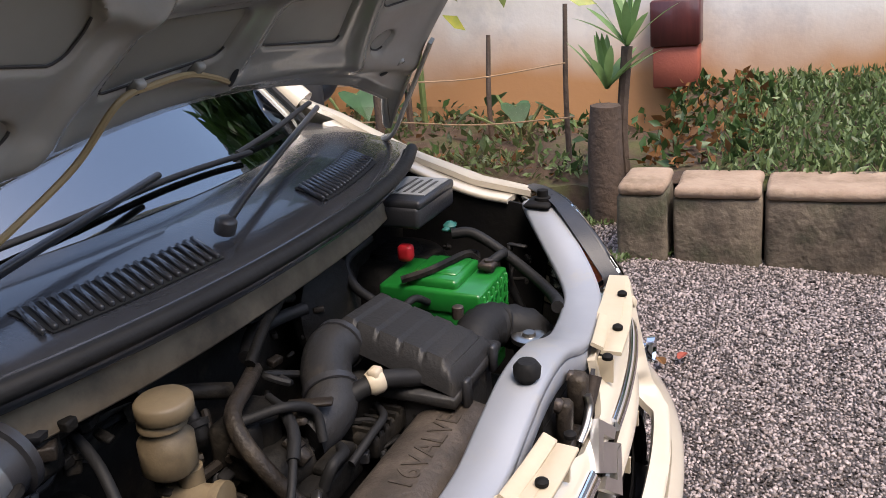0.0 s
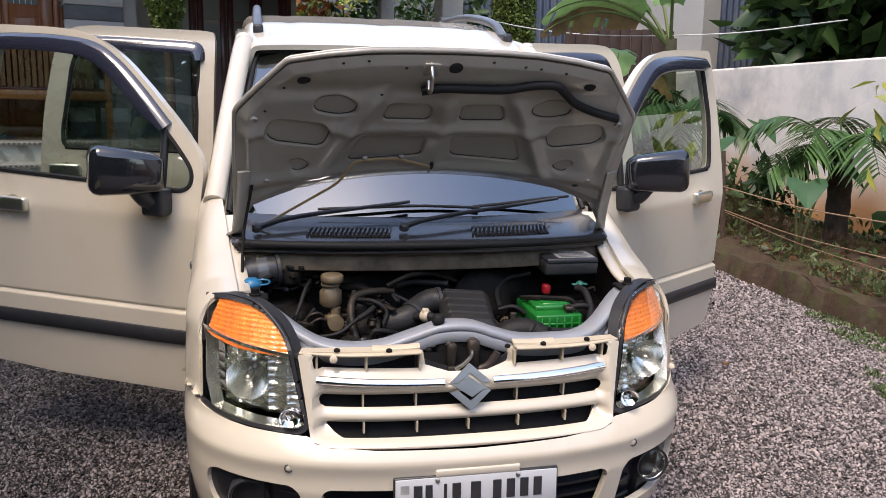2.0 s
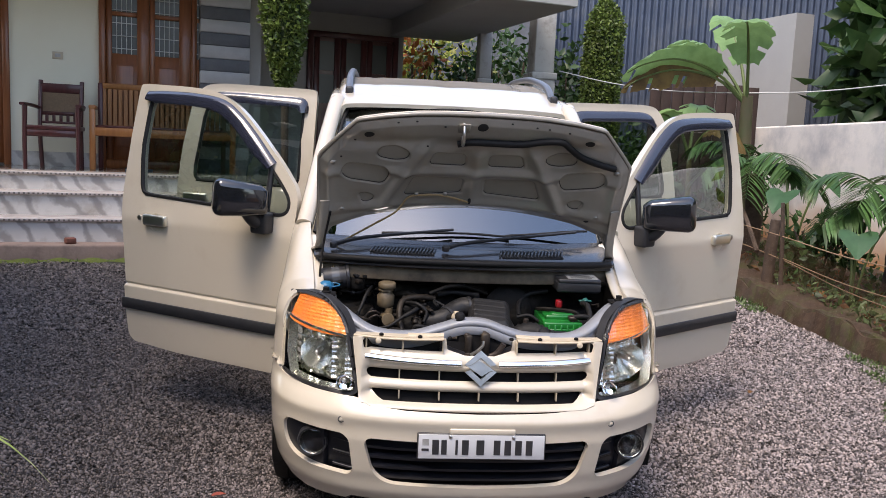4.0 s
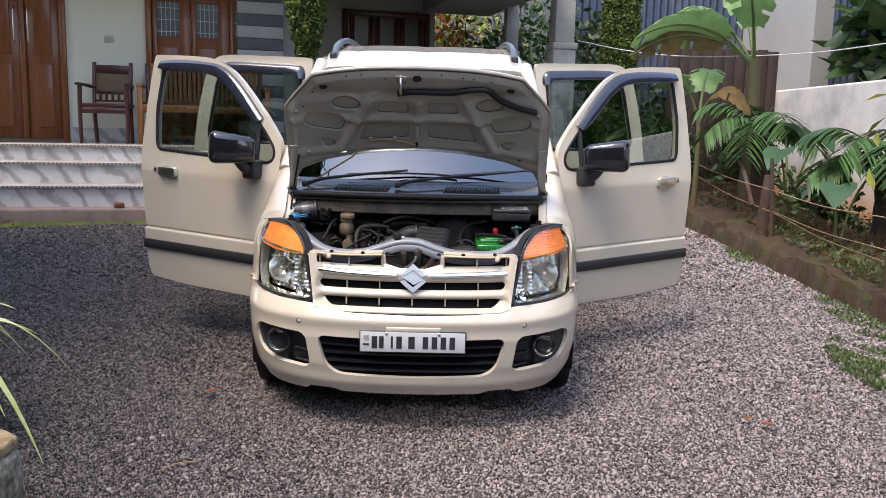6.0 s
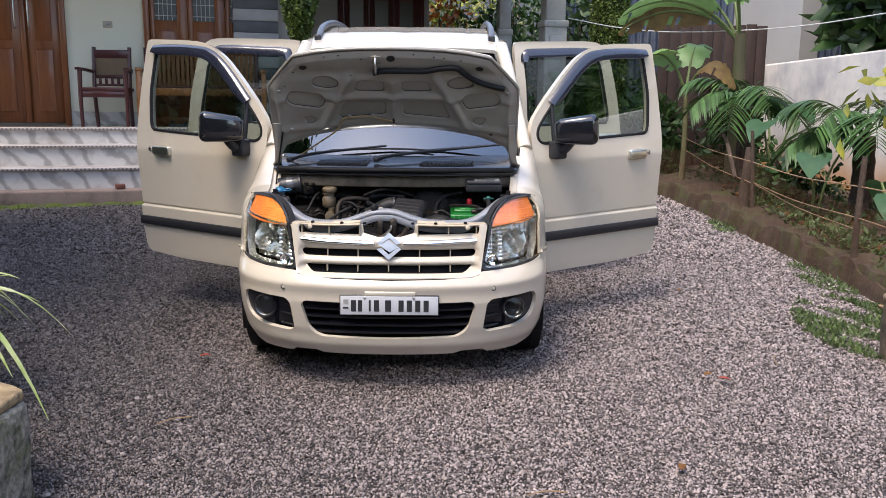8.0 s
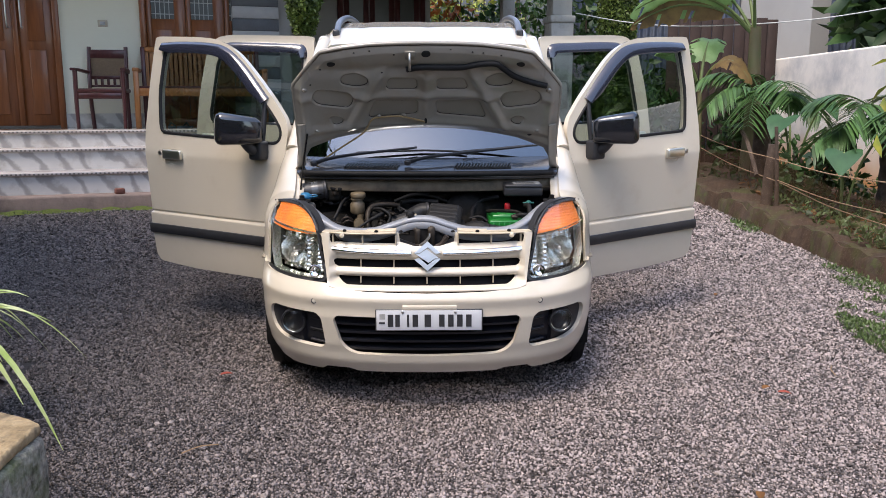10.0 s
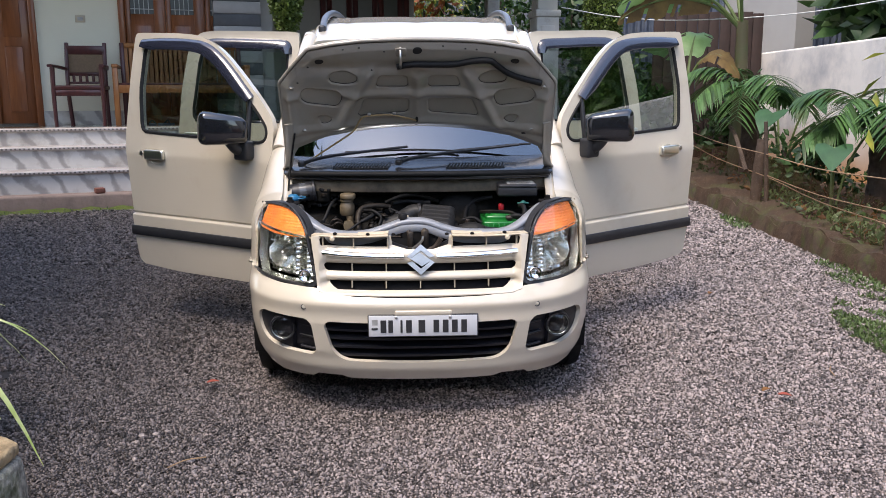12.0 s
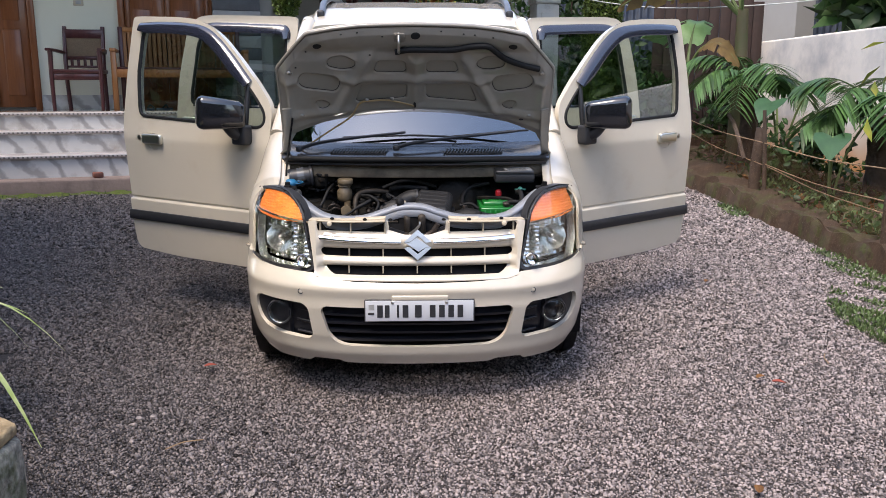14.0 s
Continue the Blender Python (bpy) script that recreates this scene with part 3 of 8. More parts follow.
for s in SIDES:
    def keep(x, y, z):
        ax = np.abs(x)
        k = np.maximum(arch_sd(y, z), y - 0.945)
        lampside = np.minimum(lamp_back(y, z), 1)
        k = np.maximum(k, np.where(z > 0.585, -lampside, 0.5925 - z))
        return np.maximum(k, 0.26 - z)
    wing = part("front_wing", panel(lambda y, v: (lambda q: (s * q[0], q[1], q[2]))(wing_skin(y, v)), np.linspace(0.24, 0.95, 60), np.linspace(0, 1, 70), keep, 0.012, flip=s < 0), PAINT, car)
    # gutter flange along the bonnet opening
    flange = [(s * (np.interp(yy, [0.3, 0.42, 0.8, 1.0], [0.565, 0.573, 0.612, 0.63])), yy, np.interp(yy, *HOODZ) - 0.020) for yy in (0.36, 0.44, 0.55, 0.68, 0.80)]
    part("wing_flange", ribbon(bmesh.new(), flange, 0.045, 0.012, (1, 0, 0)), PAINT, wing)
    part("wheel_arch_liner", panel(lambda a, t: (s * (0.40 + 0.32 * t), ARCH[0] + (ARCH[2] + 0.004) * np.cos(a), ARCH[1] + (ARCH[2] + 0.004) * np.sin(a)), np.linspace(-0.25, math.pi + 0.25, 26), np.linspace(0, 1, 3), None, 0.006), DARK, wing)
    part("side_repeater", lathe(bmesh.new(), [(0.016, 0), (0.016, 0.006), (0.010, 0.012), (0.001, 0.013)], 14, aim((s * 0.736, 0.84, 0.80), (s, 0, 0))), STEEL, wing)

# roof, pillars, glass
ROOFZ = ([1.40, 1.50, 1.75, 2.2, 2.8, 3.2, 3.42], [1.520, 1.556, 1.622, 1.672, 1.682, 1.652, 1.605])


def roof_skin(y, a):
    c = np.interp(y, *ROOFZ)
    w = np.interp(y, [1.40, 1.6, 2.4, 3.42], [0.560, 0.585, 0.60, 0.575])
    r = np.abs(a)
    groove = 0.004 * np.exp(-((r - 0.42) / 0.03) ** 2) + 0.004 * np.exp(-(r / 0.03) ** 2)
    x = np.sign(a) * w * np.sin(np.minimum(r, 1) * math.pi / 2) ** 0.85
    return x, y + 0 * a - 0.10 * (1 - r ** 2) * np.clip((1.9 - y) / 0.5, 0, 1) * 0.5, c - 0.022 * r ** 2 - 0.085 * np.clip((r - 0.72) / 0.28, 0, 1) ** 2 - groove * np.clip((y - 1.6) / 0.2, 0, 1)


part("roof", panel(roof_skin, np.linspace(1.42, 3.42, 50), angles(61), None, 0.02, flip=True), PAINT, car)
for s in SIDES:
    rail = part("roof_rail", tube(bmesh.new(), [(s * 0.517, 1.57, 1.540), (s * 0.520, 1.68, 1.605), (s * 0.522, 1.85, 1.655), (s * 0.523, 2.3, 1.698), (s * 0.523, 2.8, 1.700), (s * 0.52, 3.1, 1.672), (s * 0.517, 3.24, 1.605)], 0.019, 10), mat("rail_grey", (0.16, 0.17, 0.19), 0.35, 0.4) if s < 0 else bpy.data.materials["rail_grey"], car, "dark grey roof rail")
    for y, z in ((1.62, 1.562), (3.22, 1.61)):
        part("rail_foot", obox(s * 0.517 - 0.02, s * 0.517 + 0.02, y - 0.06, y + 0.06, z - 0.01, z + 0.04, 0.012, 3), BLACKP, rail)
    part("drip_channel", tube(bmesh.new(), [(s * 0.515, 1.45, 1.505), (s * 0.535, 1.6, 1.540), (s * 0.555, 2.2, 1.595), (s * 0.555, 3.0, 1.60)], 0.006, 6), RUBBER, car)
    # pillar beside the windscreen, running on as the side of the roof
    part("a_pillar", tube(bmesh.new(), [(s * 0.668, 0.90, 1.0), (s * 0.650, 1.02, 1.105), (s * 0.620, 1.19, 1.28), (s * 0.587, 1.36, 1.45), (s * 0.570, 1.48, 1.535)], 0.036, 16), PAINT, car)
    part("side_rail", ribbon(bmesh.new(), [(s * 0.575, 1.44, 1.525), (s * 0.588, 1.8, 1.56), (s * 0.595, 2.3, 1.575), (s * 0.59, 2.75, 1.565)], 0.05, 0.05, (1, 0, 0)), PAINT, car)
    part("b_pillar", ribbon(bmesh.new(), [(s * 0.685, 1.93, 0.30), (s * 0.685, 1.93, 0.95), (s * 0.65, 1.93, 1.25), (s * 0.59, 1.93, 1.55)], 0.10, 0.05, (0, 1, 0)), PAINT, car)
    part("sill", obox(min(s * 0.60, s * 0.715), max(s * 0.60, s * 0.715), 0.94, 2.66, 0.19, 0.31, 0.03, 3), PAINT, car)


def screen(a, t, inset=0.0):
    """The windscreen, t from foot to head."""
    wx = 0.622 + (0.520 - 0.622) * t
    x = a * wx
    y = 0.680 + 0.69 * t + (0.19 - 0.105 * t) * np.abs(a) ** 2.2 + inset
    z = 0.985 + 0.515 * t + 0.025 * np.sin(math.pi * t) - 0.012 * a ** 2 - inset * 0.6
    return x, y, z


ws = part("windscreen", panel(screen, angles(41), np.linspace(0, 1, 25), None, 0.006), WSGLASS, car, "tinted windscreen reflecting the sky")
ws.visible_shadow = False
frit = bmesh.new()
panel(lambda a, t: screen(a, t, 0.008), angles(61), np.linspace(-0.04, 1.05, 45), lambda x, y, z: np.minimum(np.minimum(z - 1.006, 1.492 - z), np.interp(z, [0.98, 1.5], [0.585, 0.490]) - np.abs(x)), 0.004, frit)
part("screen_border", frit, BLACKG, ws)
part("screen_seal", tube(bmesh.new(), [tuple(float(q) for q in screen(np.float64(a), np.float64(t), -0.003)) for a, t in ((-1, 0), (-1.01, 0.3), (-1.01, 0.7), (-1, 0.96), (-0.9, 1.01), (0, 1.015), (0.9, 1.01), (1, 0.96), (1.01, 0.7), (1.01, 0.3), (1, 0))], 0.008, 6), RUBBER, ws)

# doors, built shut and swung open on their hinges
FRONT_DOOR = rounded([(0.955, 0.36), (0.955, 0.75), (0.938, 1.02), (0.938, 1.13), (1.03, 1.24), (1.14, 1.345), (1.27, 1.455), (1.36, 1.51), (1.46, 1.545), (1.60, 1.556), (1.88, 1.562), (1.905, 1.555), (1.915, 1.30), (1.928, 1.03), (1.915, 0.90), (1.90, 0.62), (1.892, 0.32), (1.60, 0.300), (1.0, 0.300)], 1)
FRONT_WIN = rounded([(0.990, 1.020), (0.972, 1.085), (1.03, 1.160), (1.10, 1.232), (1.22, 1.345), (1.33, 1.432), (1.42, 1.474), (1.60, 1.492), (1.80, 1.495), (1.825, 1.478), (1.835, 1.25), (1.812, 1.065), (1.78, 1.046), (1.10, 1.025)], 1)
REAR_DOOR = rounded([(1.945, 0.34), (1.945, 1.565), (1.97, 1.580), (2.50, 1.590), (2.60, 1.575), (2.655, 1.49), (2.70, 1.20), (2.715, 0.95), (2.70, 0.72), (2.60, 0.60), (2.52, 0.42), (2.48, 0.325), (1.98, 0.315)], 1)
REAR_WIN = rounded([(2.02, 1.045), (2.015, 1.50), (2.03, 1.514), (2.48, 1.524), (2.545, 1.505), (2.58, 1.42), (2.62, 1.10), (2.605, 1.05)], 1)


def door_skin(y, z):
    x = np.interp(z, [0.2, 0.32, 0.5, 0.596, 0.600, 0.605, 0.610, 0.616, 0.93, 1.0, 1.30, 1.56], [0.71, 0.728, 0.744, 0.746, 0.741, 0.727, 0.727, 0.735, 0.735, 0.722, 0.668, 0.608])
    return x - 0.03 * np.clip((1.1 - y) / 0.2, 0, 1) ** 2 * 0.5


def door(s, name, outline, win, hinge, deg, knob, quarter):
    y0, y1 = min(p[0] for p in outline), max(p[0] for p in outline)
    at = Matrix.Translation((s * hinge[0], hinge[1], 0)) @ Matrix.Rotation(radians(-s * deg), 4, "Z") @ Matrix.Translation((-s * hinge[0], -hinge[1], 0))
    us, vs = np.linspace(y0 - 0.01, y1 + 0.01, 74), np.unique(np.concatenate([np.linspace(0.285, 1.605, 96), [0.594, 0.597, 0.600, 0.603, 0.606, 0.609, 0.612, 0.615, 0.618]]))
    def keep(x, y, z):
        return np.maximum(inside(outline, y, z), -inside(win, y, z))
    d = part(name, panel(lambda y, z: (s * door_skin(y, z), y, z), us, vs, keep, 0.035, flip=s < 0), PAINT, car, "cream door swung wide open", at=at)
    part("trim_panel", panel(lambda y, z: (s * (door_skin(y, z) - 0.045), y, z), np.linspace(y0 + 0.03, y1 - 0.03, 30), np.linspace(0.36, 0.99, 20), lambda x, y, z: inside(outline, y, z) + 0.03, 0.03, flip=s < 0), TRIM, d)
    g = part("window", panel(lambda y, z: (s * (door_skin(y, z) - 0.016), y, z), us, vs, lambda x, y, z: inside(win, y, z) - 0.012, 0.0, flip=s < 0), DOORGLASS, d)
    g.visible_shadow = False
    pts = [(s * (float(door_skin(a, b)) - 0.004), a, b) for a, b in win] 
    part("window_seal", tube(bmesh.new(), pts + pts[:1], 0.0095, 6, 2), RUBBER, d)
    part("side_moulding", ribbon(bmesh.new(), [(s * (float(door_skin(a, 0.512)) + 0.004), a, 0.512) for a in np.linspace(y0 + 0.02, y1 - 0.02 if quarter else y1 - 0.19, 8)], 0.052, 0.014, (0, 0, 1)), BLACKP, d, "black rubbing strip")
    # rain visor along the head of the window
    vis = [p for p in ([(1.085, 1.225), (1.20, 1.335), (1.31, 1.425), (1.41, 1.478), (1.55, 1.497), (1.72, 1.502), (1.845, 1.498)] if quarter else [(2.02, 1.45), (2.022, 1.485), (2.05, 1.504), (2.2, 1.510), (2.4, 1.516), (2.52, 1.508), (2.56, 1.46)])]
    rim = bmesh.new()
    line = smooth_path([(0, a, b) for a, b in vis], 5)
    rows = []
    for i, p in enumerate(line):
        d1 = Vector(line[min(i + 1, len(line) - 1)]) - Vector(line[max(i - 1, 0)])
        n2 = Vector((0, d1.z, -d1.y)).normalized()
        fade = min(1.0, 0.35 + 0.65 * min(i, len(line) - 1 - i) / 3)
        row = []
        for t, out in ((-0.55, 0.001), (-0.45, 0.012), (-0.2, 0.021), (0.1, 0.026), (0.4, 0.027), (0.5, 0.025), (0.5, 0.020), (0.1, 0.020), (-0.45, 0.006)):
            q = Vector(p) + n2 * 0.056 * t * (fade if t > 0 else 1)
            row.append(rim.verts.new((s * (float(door_skin(q.y, q.z)) + out), q.y, q.z)))
        rows.append(row)
    for a, b in zip(rows, rows[1:]):
        for j in range(len(a)):
            k2 = (j + 1) % len(a)
            rim.faces.new((a[j], a[k2], b[k2], b[j]) if s > 0 else (a[j], b[j], b[k2], a[k2]))
    for row in (rows[0], rows[-1]):
        rim.faces.new(row)
    bmesh.ops.recalc_face_normals(rim, faces=rim.faces[:])
    part("rain_visor", rim, mat("smoked_visor", (0.016, 0.018, 0.030), 0.16, 0.0, (0.024, 0.026, 0.040), 6, coat=1.0) if not bpy.data.materials.get("smoked_visor") else bpy.data.materials["smoked_visor"], d, "smoked plastic rain visor")
    ky, kz = knob
    X = float(door_skin(ky, kz))
    H = Matrix.Translation((s * (X + 0.012), ky, kz)) @ Matrix.Rotation(radians(90), 4, "Z")
    h = part("door_handle", obox(-0.068, 0.068, -0.014, 0.014, -0.026, 0.026, 0.010, 3, m=H), HANDLE, d, "chrome pull handle")
    part("handle_recess", lathe(bmesh.new(), [(0.001, 0), (0.03, 0.0), (0.042, 0.003), (0.044, 0.0055)], 20, aim((s * (X - 0.0035), ky, kz - 0.012), (s, 0, 0)), cap=False), PAINT, h)
    if quarter:
        part("key_lock", lathe(bmesh.new(), [(0.012, -0.01), (0.012, 0.004), (0.008, 0.006), (0.001, 0.006)], 14, aim((s * X, ky + 0.105, kz + 0.004), (s, 0, 0))), STEEL, d)
        part("window_post", ribbon(bmesh.new(), [(s * (float(door_skin(1.088, z)) - 0.002), 1.088, z) for z in (1.02, 1.11, 1.225)], 0.024, 0.024, (0, 1, 0)), BLACKP, d)
        part("door_check", obox(s * 0.66 - 0.012, s * 0.66 + 0.012, 1.905, 1.94, 0.70, 0.84, 0.003, 1), BLACKP, d)
        mm = Matrix.Translation((s * 0.845, 1.128, 1.105)) @ Matrix.Rotation(radians(s * 42), 4, "Z")
        hs = bmesh.new()
        box(hs, -0.118, 0.118, -0.05, 0.055, -0.082, 0.080, 0.034, 4)
        for v in hs.verts:
            v.co.z *= 1.0 - 0.55 * max(0.0, (-v.co.x * s - 0.03) / 0.085) if v.co.z > 0 else 1.0
            v.co.y += 0.10 * max(0.0, v.co.x * s) * (v.co.y < 0)
            v.co.x *= 1.0 - 0.18 * max(0.0, v.co.z / 0.085) * (v.co.x * s > 0) * 0.4
        bmesh.ops.transform(hs, matrix=mm, verts=hs.verts[:])
        part("mirror_housing", hs, BLACKG, d, "gloss black door mirror")
        foot = bmesh.new()
        box(foot, -0.035, 0.035, -0.04, 0.045, -0.045, 0.05, 0.014, 3, m=Matrix.Translation((s * 0.752, 1.082, 0.985)))
        tube(foot, [(s * 0.75, 1.085, 0.99), (s * 0.785, 1.10, 1.0), (s * 0.815, 1.12, 1.045)], 0.032, 10, 4)
        part("mirror_foot", foot, BLACKP, d)
        part("mirror_glass", obox(-0.075, 0.085, 0.050, 0.0565, -0.062, 0.030, 0.003, 1, m=mm), CHROME, d)
    return d


for s in SIDES:
    door(s, "front_door", FRONT_DOOR, FRONT_WIN, (0.725, 0.945), 61 if s < 0 else 57, (1.70, 0.933), True)
    door(s, "rear_door", REAR_DOOR, REAR_WIN, (0.725, 1.94), 79 if s < 0 else 70, (2.60, 0.955), False)

# rear quarters, tailgate, floor and seats
Q_WIN = rounded([(2.80, 1.06), (2.78, 1.46), (3.10, 1.46), (3.17, 1.06)], 1)
for s in SIDES:
    q = part("rear_quarter", panel(lambda y, z: (s * np.minimum(flank_x(y, z), np.interp(z, [0.2, 0.5, 0.93, 1.0, 1.3, 1.62], [0.71, 0.74, 0.735, 0.722, 0.668, 0.575])), y, z), np.linspace(2.48, 3.46, 44), np.linspace(0.24, 1.62, 60), lambda x, y, z: np.maximum(np.maximum(-inside(REAR_DOOR, y, z) + 0.004, arch_sd(y, z, ARCH2)), np.maximum(-inside(Q_WIN, y, z), z - np.interp(y, *ROOFZ) + 0.05)), 0.02, flip=s < 0), PAINT, car)
    g = part("quarter_glass", panel(lambda y, z: (s * (np.interp(z, [0.2, 0.5, 0.93, 1.0, 1.3, 1.62], [0.71, 0.74, 0.735, 0.722, 0.668, 0.575]) - 0.012), y, z), np.linspace(2.76, 3.2, 12), np.linspace(1.04, 1.48, 12), lambda x, y, z: inside(Q_WIN, y, z) - 0.01, 0.004, flip=s < 0), GLASS, q)
tail = part("tailgate", panel(lambda x, z: (x, 3.47 - 0.20 * np.clip((z - 0.95) / 0.6, 0, 1) ** 1.3 - 0.05 * (x / 0.7) ** 2, z), np.linspace(-0.66, 0.66, 40), np.linspace(0.25, 1.60, 50), lambda x, y, z: np.maximum(-inside(rounded([(-0.5, 1.03), (-0.44, 1.48), (0.44, 1.48), (0.5, 1.03)], 1), x, z), np.abs(x) - np.interp(z, [0.25, 0.95, 1.6], [0.66, 0.66, 0.52])), 0.02), PAINT, car)
g = part("rear_glass", panel(lambda x, z: (x, 3.463 - 0.20 * np.clip((z - 0.95) / 0.6, 0, 1) ** 1.3 - 0.05 * (x / 0.7) ** 2, z), np.linspace(-0.52, 0.52, 12), np.linspace(1.0, 1.51, 12), lambda x, y, z: inside(rounded([(-0.51, 1.02), (-0.45, 1.49), (0.45, 1.49), (0.51, 1.02)], 1), x, z), 0.004), GLASS, tail)
g.visible_shadow = False
part("floor_pan", obox(-0.69, 0.69, 0.62, 3.40, 0.20, 0.25), DARK, car)
part("dashboard", box(obox(-0.62, 0.62, 0.98, 1.22, 0.62, 0.96, 0.06, 3), -0.64, 0.64, 0.86, 1.06, 0.84, 0.965, 0.04, 3), DASH, car)
part("steering_wheel", tube(bmesh.new(), [(-0.33 + 0.175 * math.cos(k * math.pi / 6), 1.36 + 0.07 * math.sin(k * math.pi / 6), 0.94 + 0.16 * math.sin(k * math.pi / 6)) for k in range(13)], 0.014, 8, 3), BLACKP, car)
for x in (-0.33, 0.33):
    seat = bmesh.new()
    box(seat, x - 0.23, x + 0.23, 1.55, 2.02, 0.42, 0.58, 0.06, 3)
    box(seat, x - 0.22, x + 0.22, 1.98, 2.12, 0.5, 1.12, 0.06, 3, m=Matrix.Translation((0, -0.10, 0.02)) @ Matrix.Rotation(radians(-8), 4, "X"))
    box(seat, x - 0.13, x + 0.13, 2.12, 2.22, 1.12, 1.30, 0.04, 3)
    part("front_seat", seat, SEAT, car)
bench = bmesh.new()
box(bench, -0.58, 0.58, 2.48, 2.92, 0.42, 0.58, 0.05, 3)
box(bench, -0.58, 0.58, 2.88, 3.02, 0.5, 1.10, 0.05, 3)
part("rear_bench", bench, SEAT, car)
part("rear_view_mirror", obox(-0.11, 0.11, 1.38, 1.41, 1.36, 1.43, 0.012, 3), BLACKP, car)

# wheels
for s in SIDES:
    for y in (ARCH[0], ARCH2[0]):
        at = aim((s * 0.655, y, 0.262), (s, 0, 0))
        w = part("wheel", lathe(bmesh.new(), [(0.165, -0.06), (0.175, -0.075), (0.23, -0.080), (0.255, -0.070), (0.262, -0.045), (0.262, -0.02), (0.258, -0.018), (0.258, -0.014), (0.262, -0.012), (0.262, 0.012), (0.258, 0.014), (0.258, 0.018), (0.262, 0.02), (0.262, 0.045), (0.255, 0.070), (0.23, 0.080), (0.175, 0.075), (0.165, 0.06)], 48, at, cap=False), RUBBER, car, "black tyre on a silver rim")
        part("rim", lathe(bmesh.new(), [(0.168, -0.06), (0.15, -0.05), (0.15, 0.02), (0.168, 0.06), (0.172, 0.066), (0.165, 0.066), (0.14, 0.04), (0.06, 0.05), (0.05, 0.06), (0.001, 0.06)], 36, at, cap=False), SILVER, w)

# bonnet, propped open: x across, l along it from the row of holes near its lip to the rear
def hood_pt(x, l, lift=0.0):
    """Underside of the bonnet; lift: metres out through the skin."""
    n = -0.051 + 0.19 * l + (0.006 + 0.0425 * np.clip((l - 0.1) / 0.32, 0, 3) ** 1.5) * (x / 0.48) ** 2 - lift
    return x, 0.283 + 0.819 * l - 0.574 * n, 1.414 - 0.574 * l - 0.819 * n


H_OUT = [(0, -0.052), (0.13, -0.050), (0.23, -0.045), (0.34, -0.030), (0.432, -0.010), (0.446, -0.003), (0.574, 0.158), (0.580, 0.172), (0.584, 0.25), (0.588, 0.40), (0.592, 0.545), (0.582, 0.540), (0.542, 0.486), (0.413, 0.461), (0.19, 0.451), (0, 0.448)]
H_OUT = H_OUT + [(-a, b) for a, b in H_OUT[-2:0:-1]]
H_POCKETS = [
    rounded([(0.178, 0.185), (0.160, 0.127), (0.046, 0.130), (0.043, 0.188)], 1, 0.010),
    rounded([(0.372, 0.150), (0.310, 0.168), (0.260, 0.161), (0.250, 0.130), (0.30, 0.098), (0.36, 0.108)], 1, 0.012),
    rounded([(0.504, 0.222), (0.482, 0.257), (0.345, 0.289), (0.321, 0.240), (0.335, 0.205), (0.475, 0.183)], 1, 0.012),
    rounded([(0.265, 0.353), (0.229, 0.257), (0.041, 0.261), (0.046, 0.340)], 1, 0.010),
    rounded([(0.438, 0.337), (0.420, 0.378), (0.388, 0.374), (0.376, 0.356), (0.402, 0.334)], 1, 0.008),
]


def hood_keep_shape(x, l):
    return inside(H_OUT, x, l)


def hood_inner(x, l):
    """The pressed inner frame, hollowed to the skin in its pockets."""
    ax = np.abs(x)
    d = np.full(np.shape(x), 9.0)
    for pk in H_POCKETS:
        d = np.minimum(d, inside(pk, ax, l))
    hollow = 1 / (1 + np.exp(np.clip((d - 0.002) / 0.0012, -30, 30)))
    rim = np.clip(-hood_keep_shape(x, l) / 0.03, 0, 1)
    rib = 0.010 * np.exp(-((l - 0.222) / 0.020) ** 2) + 0.010 * np.exp(-(ax / 0.024) ** 2) * np.clip((l - 0.07) / 0.06, 0, 1) + 0.016 * np.exp(-(((ax - 0.215) - (l - 0.13) * 0.5) / 0.024) ** 2) * np.clip((l - 0.05) / 0.06, 0, 1) + 0.016 * np.exp(-((l - 0.405) / 0.024) ** 2) + 0.008 * np.exp(-((ax - 0.545) / 0.018) ** 2) - 0.008 * np.exp(-((l - 0.075) / 0.03) ** 2) * (ax < 0.5)
    rib = rib * np.clip((0.425 - l) / 0.05, 0, 1)
    lift = 0.004 - 0.013 * rim - rib * rim + (0.0085 + rib * rim) * hollow
    return hood_pt(x, l, lift)


def hood_sheet(fn, us, vs, sd, thick, flip=False):
    """A bonnet sheet cut to sd(x, l)."""
    flat = panel(lambda a, b: (a, b, 0 * a), us, vs, lambda a, b, c: sd(a, b), 0, flip=flip)
    co = np.array([v.co[:2] for v in flat.verts])
    for v, place in zip(flat.verts, np.stack(fn(co[:, 0], co[:, 1]), 1).tolist()):
        v.co = place
    if thick:
        thicken(flat, flat.faces[:], thick)
    return flat


hx, hl = np.linspace(-0.62, 0.62, 320), np.linspace(-0.10, 0.63, 190)
hood = part("bonnet", hood_sheet(lambda x, l: hood_pt(x, l, 0.022), np.linspace(-0.62, 0.62, 100), np.linspace(-0.10, 0.63, 60), hood_keep_shape, 0.004, flip=True), PAINT, car, "cream bonnet propped open, ribbed underside showing")
part("inner_frame", hood_sheet(hood_inner, hx, hl, lambda x, l: hood_keep_shape(x, l) + 0.004, 0.0), PAINT_IN_SHADE, hood, "pressed inner frame in cream darkened for its shade")
